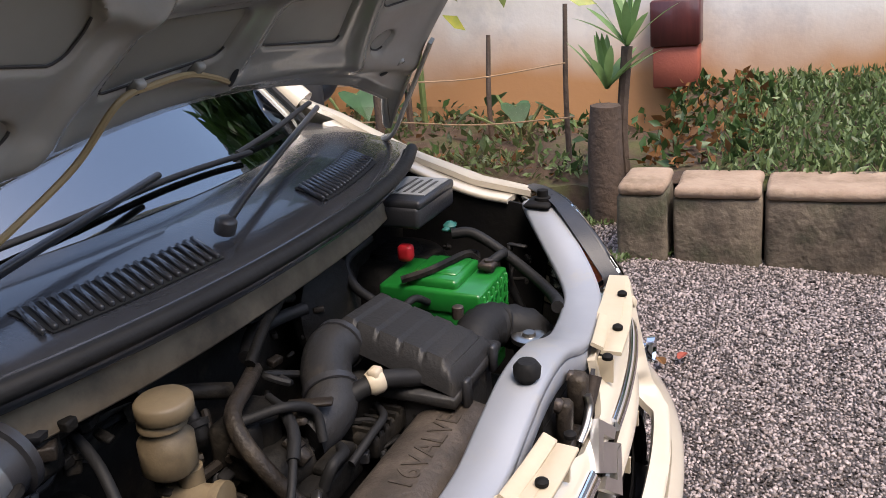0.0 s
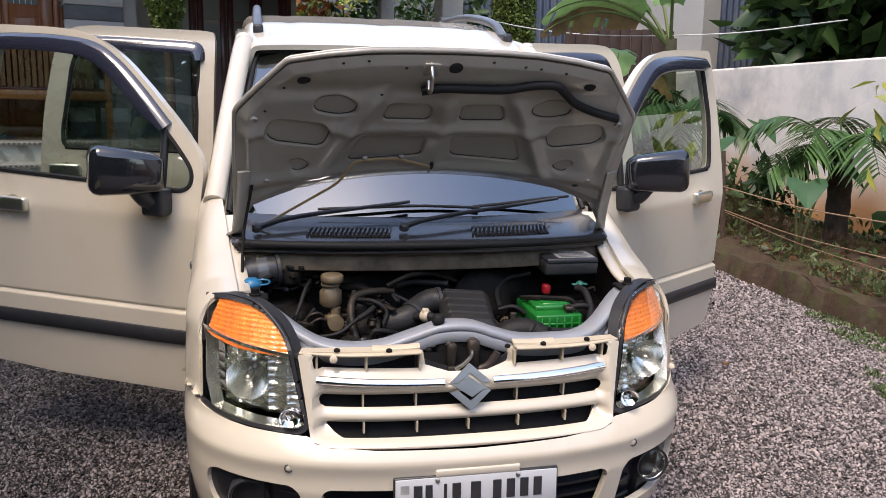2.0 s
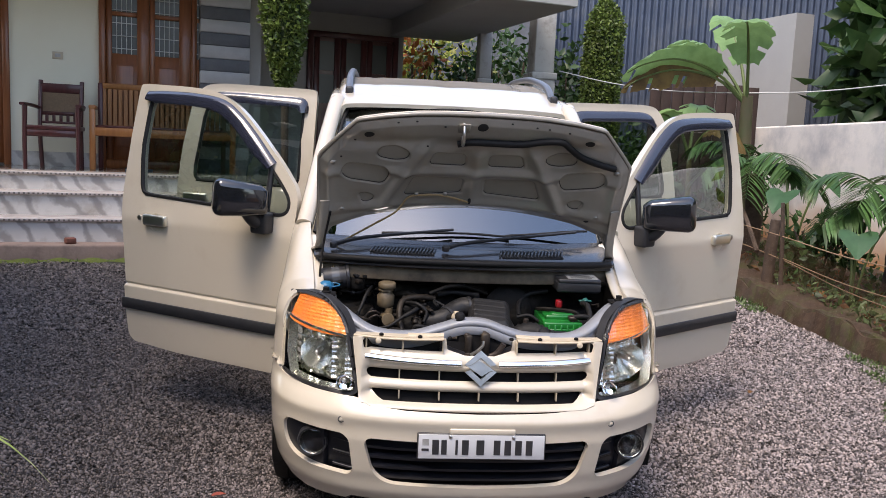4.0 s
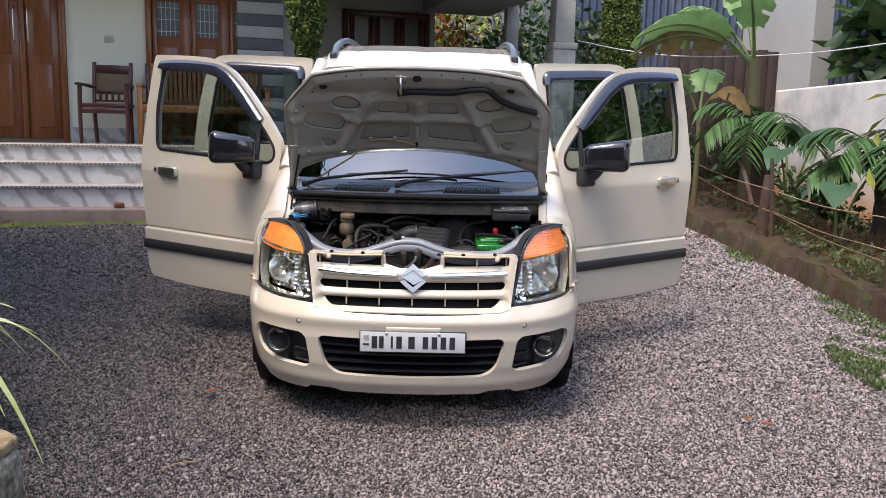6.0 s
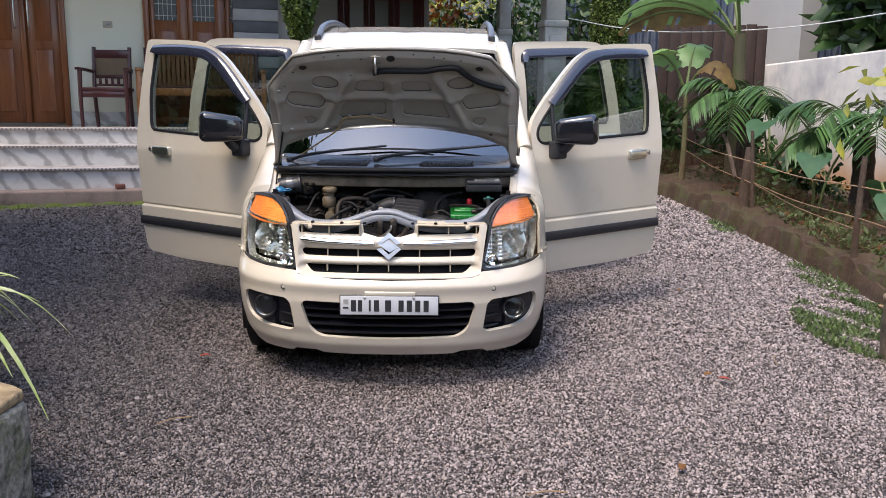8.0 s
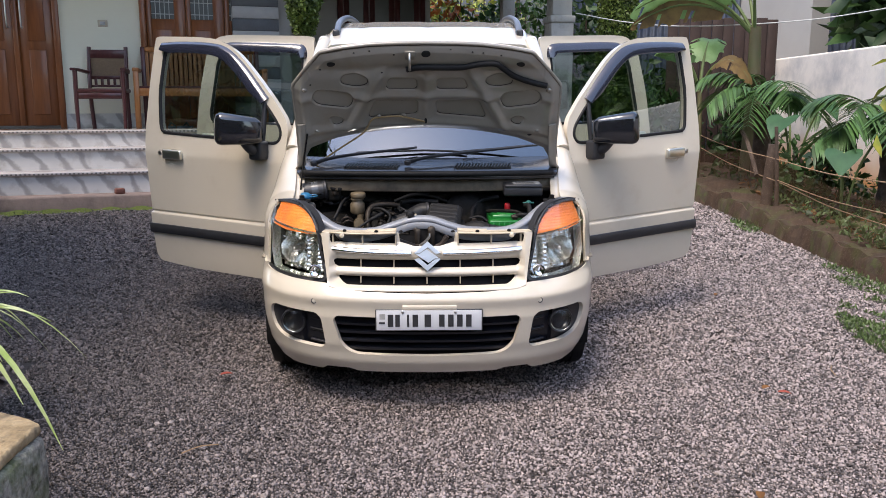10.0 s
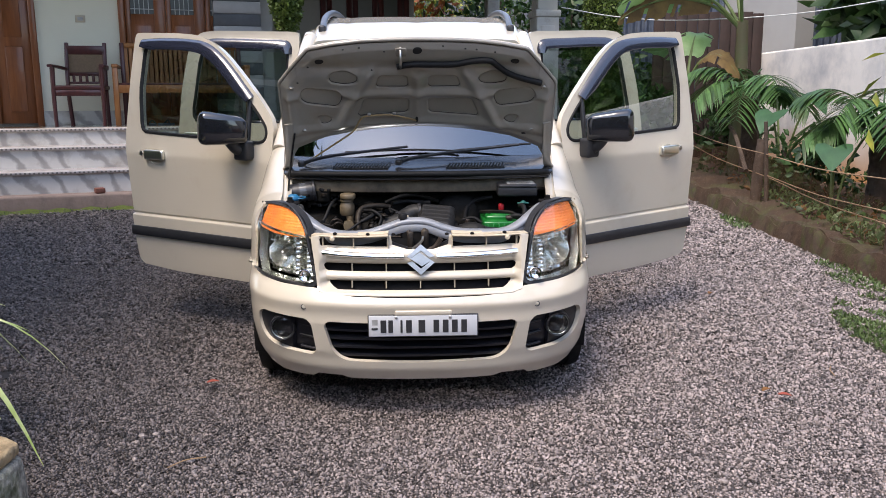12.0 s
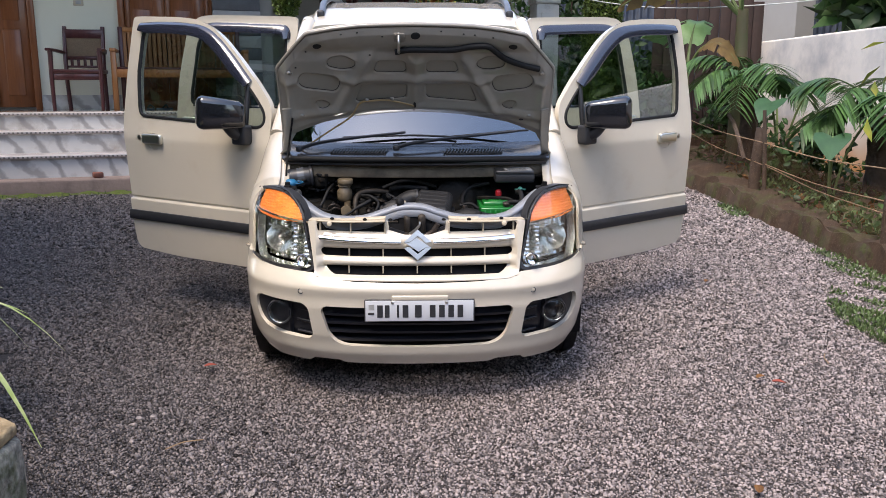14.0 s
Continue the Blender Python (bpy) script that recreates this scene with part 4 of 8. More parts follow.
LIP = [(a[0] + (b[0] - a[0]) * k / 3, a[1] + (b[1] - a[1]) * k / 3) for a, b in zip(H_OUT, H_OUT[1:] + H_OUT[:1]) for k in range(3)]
part("bonnet_lip", tube(bmesh.new(), [hood_pt(a, b, 0.012) for a, b in LIP + LIP[:1]], 0.0075, 8, 1), PAINT_IN_SHADE, hood)
for pk in H_POCKETS:
    for s in SIDES:
        low = min(q[1] for q in pk) * 0.55 + max(q[1] for q in pk) * 0.45
        first = next(i for i in range(len(pk)) if pk[i][1] > low and pk[i - 1][1] <= low)
        turned = pk[first:] + pk[:first]
        # dark line along each pocket's lower edge, drawn where the frame's gap shows
        part("sealer_bead", tube(bmesh.new(), [hood_pt(s * a, b, -0.0042) for a, b in turned if b > low], 0.0017, 5, 1), SEAMLINE, hood)
        xs, ls = [s * q[0] for q in pk], [q[1] for q in pk]
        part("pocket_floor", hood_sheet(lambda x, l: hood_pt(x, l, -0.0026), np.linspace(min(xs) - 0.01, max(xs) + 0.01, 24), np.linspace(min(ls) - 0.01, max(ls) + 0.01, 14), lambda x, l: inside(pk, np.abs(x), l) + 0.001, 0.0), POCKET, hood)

def on_hood(x, l, lift=0.0):
    return Vector(hood_pt(x, l, lift))


DOWN = Vector((0, -0.574, -0.819))
HOLE = mat("dark_hole", (0.01, 0.01, 0.01), 0.8)
for poly in ([(-0.420, 0.032), (-0.400, 0.022), (-0.377, 0.032), (-0.390, 0.054), (-0.413, 0.058)], [(0.415, 0.032), (0.395, 0.022), (0.372, 0.032), (0.385, 0.054), (0.408, 0.058)], [(-0.022, -0.028), (0.008, -0.033), (0.020, -0.017), (0.006, 0.003), (-0.020, -0.001)], [(-0.013, 0.357), (-0.001, 0.355), (0.000, 0.384), (-0.012, 0.386)], [(0.454, 0.418), (0.472, 0.410), (0.480, 0.420), (0.462, 0.429)]):
    hb = hood_sheet(lambda x, l: tuple(q + DOWN[i] * 0.0016 for i, q in enumerate(hood_inner(x, l))), np.linspace(min(a for a, b in poly) - 0.01, max(a for a, b in poly) + 0.01, 12), np.linspace(min(b for a, b in poly) - 0.01, max(b for a, b in poly) + 0.01, 12), lambda x, l: inside(rounded(poly, 1), x, l), 0)
    part("drain_hole", hb, HOLE, hood)
for x, l in ((-0.30, -0.018), (-0.235, -0.027), (-0.135, -0.012), (0.10, -0.034), (0.19, -0.024), (0.235, -0.020), (0.31, -0.008), (-0.45, 0.075), (-0.50, 0.15), (-0.19, 0.085), (-0.01, 0.408)):
    part("frame_hole", lathe(bmesh.new(), [(0.004, 0), (0.004, 0.002), (0.0005, 0.002)], 8, aim(Vector([float(q[0]) for q in hood_inner(np.array([x]), np.array([l]))]), DOWN)), HOLE, hood)
part("striker", tube(bmesh.new(), [on_hood(-0.070, -0.026, -0.006), on_hood(-0.070, -0.018, -0.042), on_hood(-0.070, 0.010, -0.055), on_hood(-0.070, 0.034, -0.042), on_hood(-0.070, 0.030, -0.012)], 0.006, 8), STEEL, hood, "steel striker loop")
part("striker_plate", obox(-0.022, 0.022, -0.03, 0.03, -0.004, 0.003, 0.003, 1, m=aim(on_hood(-0.068, -0.006, -0.010), DOWN)), PAINT_IN_SHADE, hood)
part("front_seal", tube(bmesh.new(), [on_hood(x, l, -0.018) for x, l in ((-0.085, 0.062), (-0.03, 0.050), (0.06, 0.050), (0.15, 0.048), (0.225, 0.030), (0.29, 0.028), (0.325, 0.056), (0.37, 0.094), (0.435, 0.124), (0.515, 0.146))], 0.0125, 8), RUBBER, hood, "black rubber seal hanging loose at one end")
WIRE = mat("tan_wire", (0.30, 0.21, 0.10), 0.6)
part("washer_tube", tube(bmesh.new(), [on_hood(-0.010, 0.380, -0.02), on_hood(-0.06, 0.358, -0.022), on_hood(-0.125, 0.338, -0.022), on_hood(-0.19, 0.338, -0.022), on_hood(-0.245, 0.346, -0.024), on_hood(-0.29, 0.41, -0.035), (-0.37, 0.60, 1.06), (-0.46, 0.64, 1.00), (-0.515, 0.645, 0.96), (-0.525, 0.60, 0.90), (-0.53, 0.56, 0.86)], 0.0042, 7), WIRE, hood, "thin washer hose")
for x in (-0.105, -0.215):
    part("hose_clip", obox(-0.008, 0.008, -0.012, 0.012, 0, 0.012, 0.003, 1, m=aim(on_hood(x, 0.338, -0.012), DOWN)), PAINT_IN_SHADE, hood)
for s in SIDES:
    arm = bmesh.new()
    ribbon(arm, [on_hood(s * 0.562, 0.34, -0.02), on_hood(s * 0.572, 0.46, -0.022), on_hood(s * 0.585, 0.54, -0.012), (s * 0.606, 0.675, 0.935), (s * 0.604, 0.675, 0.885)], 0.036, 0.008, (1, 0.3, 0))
    part("bonnet_hinge", arm, PAINT_IN_SHADE, hood)
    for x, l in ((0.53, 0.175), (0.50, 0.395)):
        part("bump_stop", lathe(bmesh.new(), [(0.013, 0), (0.011, 0.006), (0.004, 0.007), (0.004, 0.003)], 12, aim(on_hood(s * x, l, -0.010), DOWN)), PAINT_IN_SHADE, hood)
part("prop_rod", tube(bmesh.new(), [on_hood(-0.540, 0.38, -0.03), (-0.565, 0.55, 0.98), (-0.572, 0.50, 0.88), (-0.57, 0.47, 0.83)], 0.0045, 6), DARK, hood)

# cowl under the windscreen
def cowl_skin(a, t):
    x = a * 0.605
    y = 0.478 + 0.35 * t + (0.125 + 0.105 * t) * np.abs(a) ** 2.2
    z = 0.938 + 0.040 * np.clip(t / 0.40, 0, 1) ** 0.7 + 0.020 * np.clip((t - 0.40) / 0.60, 0, 1) - 0.010 * a ** 2
    return x, y, z


cowl = part("cowl", panel(cowl_skin, angles(61), np.linspace(0, 0.63, 20), None, 0.012), COWL, car, "black plastic cowl below the windscreen")
part("cowl_seal", tube(bmesh.new(), [tuple(float(q) for q in cowl_skin(np.float64(a), np.float64(-0.02))) for a in np.linspace(-0.96, 0.96, 13)], 0.013, 8, 3), RUBBER, cowl)
part("cowl_step", tube(bmesh.new(), [tuple(float(q) + (0, 0, -0.012)[i] for i, q in enumerate(cowl_skin(np.float64(a), np.float64(0.03)))) for a in np.linspace(-0.98, 0.98, 13)], 0.014, 6, 3), COWL, cowl)

part("cowl_lip", ribbon(bmesh.new(), [tuple(float(q) + (0, 0.002, -0.014)[i] for i, q in enumerate(cowl_skin(np.float64(a), np.float64(0.0)))) for a in np.linspace(-0.97, 0.97, 13)], 0.026, 0.006, (0, 0.25, 1), 3), COWL, cowl)


def cowl_at(x, t):
    return Vector([float(q) for q in cowl_skin(np.float64(x / 0.605), np.float64(t))])


slot = obox(-0.0035, 0.0035, -0.03, 0.03, -0.004, 0.005, 0.002, 1)
slot_me = None
for x0, x1 in ((-0.375, -0.135), (0.13, 0.385)):
    recess = bmesh.new()
    panel(lambda x, t: tuple(q + (0, 0, 0.003)[i] for i, q in enumerate(cowl_skin(x / 0.605, t))), np.linspace(x0, x1, 18), np.linspace(0.10, 0.27, 5), None, 0.002, recess)
    vent = part("vent", recess, HOLE, cowl)
    n = 19
    for k in range(n):
        x = x0 + (x1 - x0) * k / (n - 1)
        p0, p1 = cowl_at(x - 0.010, 0.09), cowl_at(x + 0.010, 0.28)
        m = Matrix.Translation((p0 + p1) / 2 + Vector((0, 0, 0.005))) @ (p1 - p0).to_track_quat("Y", "Z").to_matrix().to_4x4()
        if slot_me is None:
            sl = part("slat", slot, COWL, vent, at=m)
            slot_me = sl.data
        else:
            sl = new("slat", slot_me)
            sl.parent, sl.matrix_basis = vent, m


def wiper(pivot, elbow, tip, blade):
    w = part("wiper", ribbon(bmesh.new(), [pivot, elbow, tip], (0.020, 0.010), 0.010, (0, -0.5, 0.9)), BLACKP, cowl, "black wiper arm")
    part("wiper_cap", lathe(bmesh.new(), [(0.015, -0.01), (0.015, 0.007), (0.011, 0.011), (0.001, 0.012)], 14, aim(pivot, (0, -0.35, 0.93))), BLACKP, w)
    part("blade", ribbon(bmesh.new(), blade, 0.007, 0.010, (0, -0.5, 0.9), 4), RUBBER, w)


wiper((-0.090, 0.545, 0.982), (0.03, 0.580, 1.004), (0.47, 0.735, 1.034), [(0.17, 0.712, 1.012), (0.32, 0.735, 1.022), (0.43, 0.76, 1.030), (0.53, 0.79, 1.032)])
wiper((-0.53, 0.625, 0.968), (-0.40, 0.645, 0.998), (-0.05, 0.685, 1.034), [(-0.34, 0.720, 1.006), (-0.18, 0.700, 1.014), (0.0, 0.698, 1.018), (0.19, 0.700, 1.010)])

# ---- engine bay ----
# bay shell kept near black: the bonnet's shade is in its colours
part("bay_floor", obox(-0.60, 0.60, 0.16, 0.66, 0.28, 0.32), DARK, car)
part("firewall", box(obox(-0.62, 0.62, 0.615, 0.635, 0.30, 0.87, 0.004, 1), -0.60, 0.60, 0.575, 0.63, 0.84, 0.855, 0.004, 1), SHADED_GRIME, car)
part("firewall_upper", ribbon(bmesh.new(), [(-0.60, 0.625, 0.885), (-0.45, 0.565, 0.885), (-0.2, 0.525, 0.885), (0.2, 0.525, 0.885), (0.45, 0.565, 0.885), (0.60, 0.625, 0.885)], 0.070, 0.012, (0, 0.25, 1)), BULKHEAD, car, "dusty cream bulkhead panel, darkened for its shade")
for s in SIDES:
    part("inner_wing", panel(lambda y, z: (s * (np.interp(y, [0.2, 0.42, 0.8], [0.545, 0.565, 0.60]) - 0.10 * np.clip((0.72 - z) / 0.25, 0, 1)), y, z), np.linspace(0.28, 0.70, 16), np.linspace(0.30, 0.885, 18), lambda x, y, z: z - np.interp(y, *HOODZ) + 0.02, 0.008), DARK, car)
    part("strut_tower", lathe(bmesh.new(), [(0.13, 0), (0.125, 0.20), (0.10, 0.235), (0.06, 0.24), (0.055, 0.25), (0.001, 0.25)], 28, Matrix.Translation((s * 0.47, 0.585, 0.50))), SHADED_GRIME, car)
# radiator support panel
SUP = [(-0.548, 0.300, 0.842), (-0.50, 0.262, 0.818), (-0.40, 0.185, 0.762), (-0.32, 0.150, 0.745), (-0.22, 0.140, 0.748), (-0.13, 0.138, 0.775), (-0.06, 0.135, 0.797), (0.02, 0.132, 0.797), (0.09, 0.125, 0.775), (0.16, 0.130, 0.755), (0.25, 0.140, 0.748), (0.33, 0.155, 0.748), (0.40, 0.190, 0.768), (0.49, 0.262, 0.822), (0.548, 0.300, 0.842)]
sup = part("radiator_support", ribbon(bmesh.new(), SUP, 0.062, 0.020, (0, 1, 0)), SILVER, car, "silver painted cross panel over the radiator")
part("support_face", ribbon(bmesh.new(), [(x, y - 0.026, z - 0.024) for x, y, z in SUP], 0.030, 0.008, (0, 0, 1)), SILVER, sup)
part("knob", lathe(bmesh.new(), [(0.012, 0), (0.012, 0.006), (0.017, 0.008), (0.018, 0.020), (0.012, 0.028), (0.001, 0.029)], 16, Matrix.Translation((-0.068, 0.128, 0.803))), RUBBER, sup, "black rubber bonnet stop")
part("latch_plate", obox(-0.075, 0.06, 0.108, 0.116, 0.655, 0.765, 0.01, 2), DARK, sup)
part("latch", box(box(obox(-0.050, -0.026, 0.078, 0.098, 0.69, 0.765, 0.005, 1), 0.004, 0.034, 0.072, 0.098, 0.70, 0.775, 0.006, 1), -0.050, 0.034, 0.074, 0.096, 0.684, 0.705, 0.004, 1), GREASE, sup, "rusty bonnet latch")
part("latch_spring", tube(bmesh.new(), [(-0.03, 0.07, 0.70), (-0.01, 0.066, 0.715), (0.008, 0.066, 0.735), (0.01, 0.07, 0.75)], 0.006, 8), STEEL, sup)
part("latch_lever", tube(bmesh.new(), [(0.03, 0.085, 0.69), (0.06, 0.08, 0.705), (0.082, 0.075, 0.74)], 0.010, 8), RUST, sup)
for x, z in ((-0.045, 0.772), (0.018, 0.780)):
    part("latch_bolt", lathe(bmesh.new(), [(0.010, 0), (0.010, 0.006), (0.006, 0.010)], 6, aim((x, 0.098, z - 0.012), (0, -1, 0))), RUST, sup)
part("black_shield", prism(bmesh.new(), [(-0.135, 0.738), (-0.09, 0.718), (-0.05, 0.705), (0.02, 0.697), (0.06, 0.705), (0.115, 0.735), (0.13, 0.738), (0.13, 0.66), (-0.135, 0.66)], 0.006, Matrix.Translation((0, 0.088, 0)) @ Matrix.Rotation(radians(90), 4, "X")), BLACKP, sup)
for s in SIDES:
    # cream top flange of the grille with its clips
    top = [(s * x, float(front_y(x, 0.75)) + 0.012, 0.752 + dz) for x, dz in ((0.125, 0.004), (0.22, 0.0), (0.32, -0.002), (0.425, 0.0))]
    part("grille_flange", ribbon(bmesh.new(), top, 0.030, 0.006, (0, 1, 0)), LATCHCREAM, grille)
    part("flange_plate", prism(bmesh.new(), [(0.425, 0.100), (0.30, 0.078), (0.215, 0.070), (0.125, 0.066), (0.125, 0.078), (0.20, 0.088), (0.24, 0.112), (0.30, 0.116), (0.42, 0.128)][::s], 0.004, Matrix.Translation((0, 0.0, 0.752)) @ Matrix.Diagonal((s, 1, 1, 1))), LATCHCREAM, grille)
    part("flange_arm", ribbon(bmesh.new(), [(s * 0.245, 0.098, 0.757), (s * 0.18, 0.090, 0.759), (s * 0.124, 0.083, 0.764)], 0.020, 0.006, (0, 1, 0.4)), LATCHCREAM, grille)
    for x in (0.105, 0.205, 0.335):
        part("clip", lathe(bmesh.new(), [(0.008, 0), (0.008, 0.005), (0.004, 0.008)], 10, Matrix.Translation((s * x, float(front_y(x, 0.75)) + 0.014, 0.757))), DARK, grille)
    # lamp mount: rubber edge, bolt and bracket
    part("lamp_seal", tube(bmesh.new(), [(s * 0.437, 0.135, 0.735), (s * 0.455, 0.175, 0.785), (s * 0.497, 0.235, 0.828), (s * 0.54, 0.285, 0.848)], 0.0045, 8), RUBBER, car)
    part("lamp_top", ribbon(bmesh.new(), [(s * 0.442, 0.118, 0.745), (s * 0.472, 0.160, 0.800), (s * 0.518, 0.222, 0.842), (s * 0.560, 0.272, 0.855)], 0.011, 0.006, (s * -0.6, 0.8, 0.2)), BLACKP, car)
    part("lamp_bracket", obox(s * 0.53 - 0.03, s * 0.53 + 0.03, 0.262, 0.315, 0.842, 0.852, 0.004, 1), DARK, car)
    part("lamp_bolt", lathe(bmesh.new(), [(0.016, 0), (0.016, 0.008), (0.011, 0.010), (0.011, 0.022), (0.003, 0.024)], 12, Matrix.Translation((s * 0.535, 0.285, 0.850))), DARK, car)
part("radiator", obox(-0.36, 0.36, 0.135, 0.185, 0.32, 0.725, 0.008, 2), DARK, car)
part("radiator_cap", lathe(bmesh.new(), [(0.010, 0), (0.012, 0.018), (0.030, 0.022), (0.030, 0.030), (0.020, 0.033), (0.012, 0.031), (0.010, 0.037), (0.001, 0.037)], 18, Matrix.Translation((0.237, 0.222, 0.678))), STEEL, car, "bright radiator cap")
# battery
BX0, BX1, BY0, BY1, BZ = 0.275, 0.415, 0.325, 0.515, 0.765
bat = part("battery", box(obox(BX0, BX1, BY0, BY1, 0.56, BZ - 0.018, 0.008, 2), BX0 - 0.004, BX1 + 0.004, BY0 - 0.004, BY1 + 0.004, BZ - 0.055, BZ - 0.012, 0.006, 2), GREEN, car, "green car battery")
part("battery_lid", obox(BX0 + 0.010, BX1 - 0.010, BY0 + 0.045, BY1 - 0.045, BZ - 0.02, BZ + 0.004, 0.008, 2), GREEN, bat)
part("battery_panel", obox(BX0 + 0.035, BX1 - 0.02, BY0 + 0.055, BY1 - 0.065, BZ, BZ + 0.0075, 0.003, 1), GREEN, bat)
for k in range(6):
    part("battery_rib", obox(BX0 + 0.012 + k * 0.0235, BX0 + 0.019 + k * 0.0235, BY0 - 0.008, BY0, 0.60, BZ - 0.02, 0.002, 1), GREEN, bat)
    part("battery_rib", obox(BX0 - 0.004, BX1 + 0.004, BY0 - 0.0065, BY0 + 0.01, 0.60 + 0.024 * k, 0.609 + 0.024 * k, 0.002, 1), GREEN, bat)
part("terminal", box(lathe(bmesh.new(), [(0.010, 0), (0.009, 0.024), (0.002, 0.025)], 12, Matrix.Translation((0.385, 0.345, BZ - 0.012))), 0.368, 0.402, 0.332, 0.362, BZ - 0.006, BZ + 0.008, 0.003, 1), RUST, bat)
part("terminal_cap", obox(0.352, 0.378, 0.490, 0.520, BZ, BZ + 0.034, 0.009, 3), RED, bat, "red terminal cover")
part("battery_clamp", tube(bmesh.new(), [(0.27, 0.47, BZ + 0.002), (0.30, 0.43, BZ + 0.012), (0.35, 0.41, BZ + 0.014), (0.40, 0.395, BZ + 0.012), (0.43, 0.385, BZ - 0.01)], 0.008, 6), SHADED_GRIME, bat)
part("earth_cable", tube(bmesh.new(), [(0.385, 0.345, BZ + 0.004), (0.42, 0.33, BZ + 0.012), (0.455, 0.34, BZ - 0.01), (0.46, 0.33, 0.70), (0.44, 0.28, 0.62)], 0.009, 8), RUBBER, bat)
part("overflow_hose", tube(bmesh.new(), [(0.44, 0.44, 0.80), (0.452, 0.40, 0.80), (0.445, 0.33, 0.765), (0.40, 0.25, 0.735), (0.31, 0.195, 0.745), (0.262, 0.18, 0.755)], 0.011, 8), RUBBER, car)
part("green_bleeder", box(lathe(bmesh.new(), [(0.008, 0), (0.014, 0.012), (0.006, 0.02)], 8, Matrix.Translation((0.455, 0.45, 0.80))), 0.43, 0.48, 0.445, 0.458, 0.806, 0.812, 0.002, 1), mat("teal_plastic", (0.02, 0.13, 0.11), 0.5), car)
# fuse box
fb = part("fuse_box", obox(0.345, 0.520, 0.465, 0.575, 0.835, 0.878, 0.008, 2), BLACKP, car, "black fuse box with a worn label")
part("fuse_lid", obox(0.348, 0.517, 0.462, 0.572, 0.872, 0.890, 0.006, 2), BLACKP, fb)
part("fuse_label", obox(0.388, 0.508, 0.470, 0.560, 0.8895, 0.8912), LABEL, fb, smooth=False)
for k in range(4):
    part("label_bar", obox(0.40, 0.485 + 0.01 * (k % 2), 0.482 + 0.016 * k, 0.488 + 0.016 * k, 0.8911, 0.8920), DASH, fb, smooth=False)
# air cleaner
def air_lid(u, v):
    x = -0.022 + 0.160 * u + 0.022 * v
    y = 0.250 + 0.210 * v
    e = np.minimum(np.minimum(u, 1 - u) * 0.160, np.minimum(v, 1 - v) * 0.210)
    ridge = 0.004 * (np.abs(((v * 5.6) % 1) - 0.5) < 0.09) * (np.abs(u - 0.5) < 0.40)
    return x, y, 0.730 + 0.048 * v + 0.042 * np.clip(e / 0.022, 0, 1) ** 0.6 * (1 - 0.35 * u) - ridge


air = part("air_cleaner", panel(air_lid, np.linspace(0, 1, 30), np.linspace(0, 1, 80), None, 0.006), DUSTY, car, "black ribbed air cleaner box")
part("air_base", box(obox(-0.018, 0.150, 0.254, 0.455, 0.60, 0.723, 0.012, 2), -0.028, 0.166, 0.246, 0.464, 0.713, 0.730, 0.003, 1), DUSTY, air)
for x in (0.005, 0.115):
    part("air_clip", obox(x - 0.010, x + 0.010, 0.236, 0.246, 0.703, 0.748, 0.003, 1), BLACKP, air)
part("intake_hose", tube(bmesh.new(), [(0.150, 0.300, 0.690), (0.185, 0.300, 0.712), (0.222, 0.295, 0.720), (0.258, 0.28, 0.710), (0.285, 0.235, 0.69), (0.29, 0.225, 0.64)], 0.036, 16, 5, 0.0035), RUBBER, car, "corrugated black intake hose")
part("intake_elbow", tube(bmesh.new(), [(0.010, 0.44, 0.775), (-0.025, 0.445, 0.772), (-0.062, 0.430, 0.756), (-0.090, 0.405, 0.740), (-0.125, 0.400, 0.728), (-0.16, 0.41, 0.72)], 0.037, 18, 6), DUSTY, air, "black intake elbow")
for p, d in (((0.0, 0.442, 0.774), (1, 0.1, 0.05)), ((-0.082, 0.412, 0.745), (0.7, 0.6, 0.4))):
    part("hose_clamp", lathe(bmesh.new(), [(0.038, -0.006), (0.0405, -0.005), (0.0405, 0.005), (0.038, 0.006)], 20, aim(p, d), cap=False), BLACKP, air)
part("drain_plug", lathe(bmesh.new(), [(0.010, 0), (0.010, 0.02), (0.007, 0.022)], 10, Matrix.Translation((0.205, 0.335, 0.74))), RUST, car)
part("breather_joint", box(lathe(bmesh.new(), [(0.015, -0.012), (0.018, -0.006), (0.018, 0.006), (0.015, 0.012)], 14, aim((-0.055, 0.355, 0.755), (0.7, -0.6, 0.1))), -0.066, -0.046, 0.345, 0.362, 0.76, 0.778, 0.003, 1), LATCHCREAM, car, "pale plastic breather joint")
part("breather_hose", tube(bmesh.new(), [(-0.085, 0.38, 0.745), (-0.05, 0.352, 0.755), (-0.02, 0.325, 0.748), (0.015, 0.29, 0.735), (0.02, 0.27, 0.705)], 0.014, 10), RUBBER, car)
# engine
part("engine_block", box(obox(-0.30, 0.10, 0.24, 0.52, 0.34, 0.60, 0.02, 2), -0.26, 0.06, 0.36, 0.50, 0.55, 0.66, 0.02, 2), SHADED_GRIME, car)
cover = part("valve_cover", obox(-0.30, 0.055, 0.190, 0.325, 0.56, 0.705, 0.050, 6), VALVE, car, "brown-grey cast valve cover")
txt = bpy.data.curves.new("cover_letters", "FONT")
txt.body, txt.size, txt.extrude, txt.align_x = "16VALVE", 0.046, 0.002, "CENTER"
tob = new("cover_letters", txt)
tob.data.materials.append(VALVE)
tob.parent = cover
tob.matrix_basis = pose(-0.115, 0.238, 0.7045)
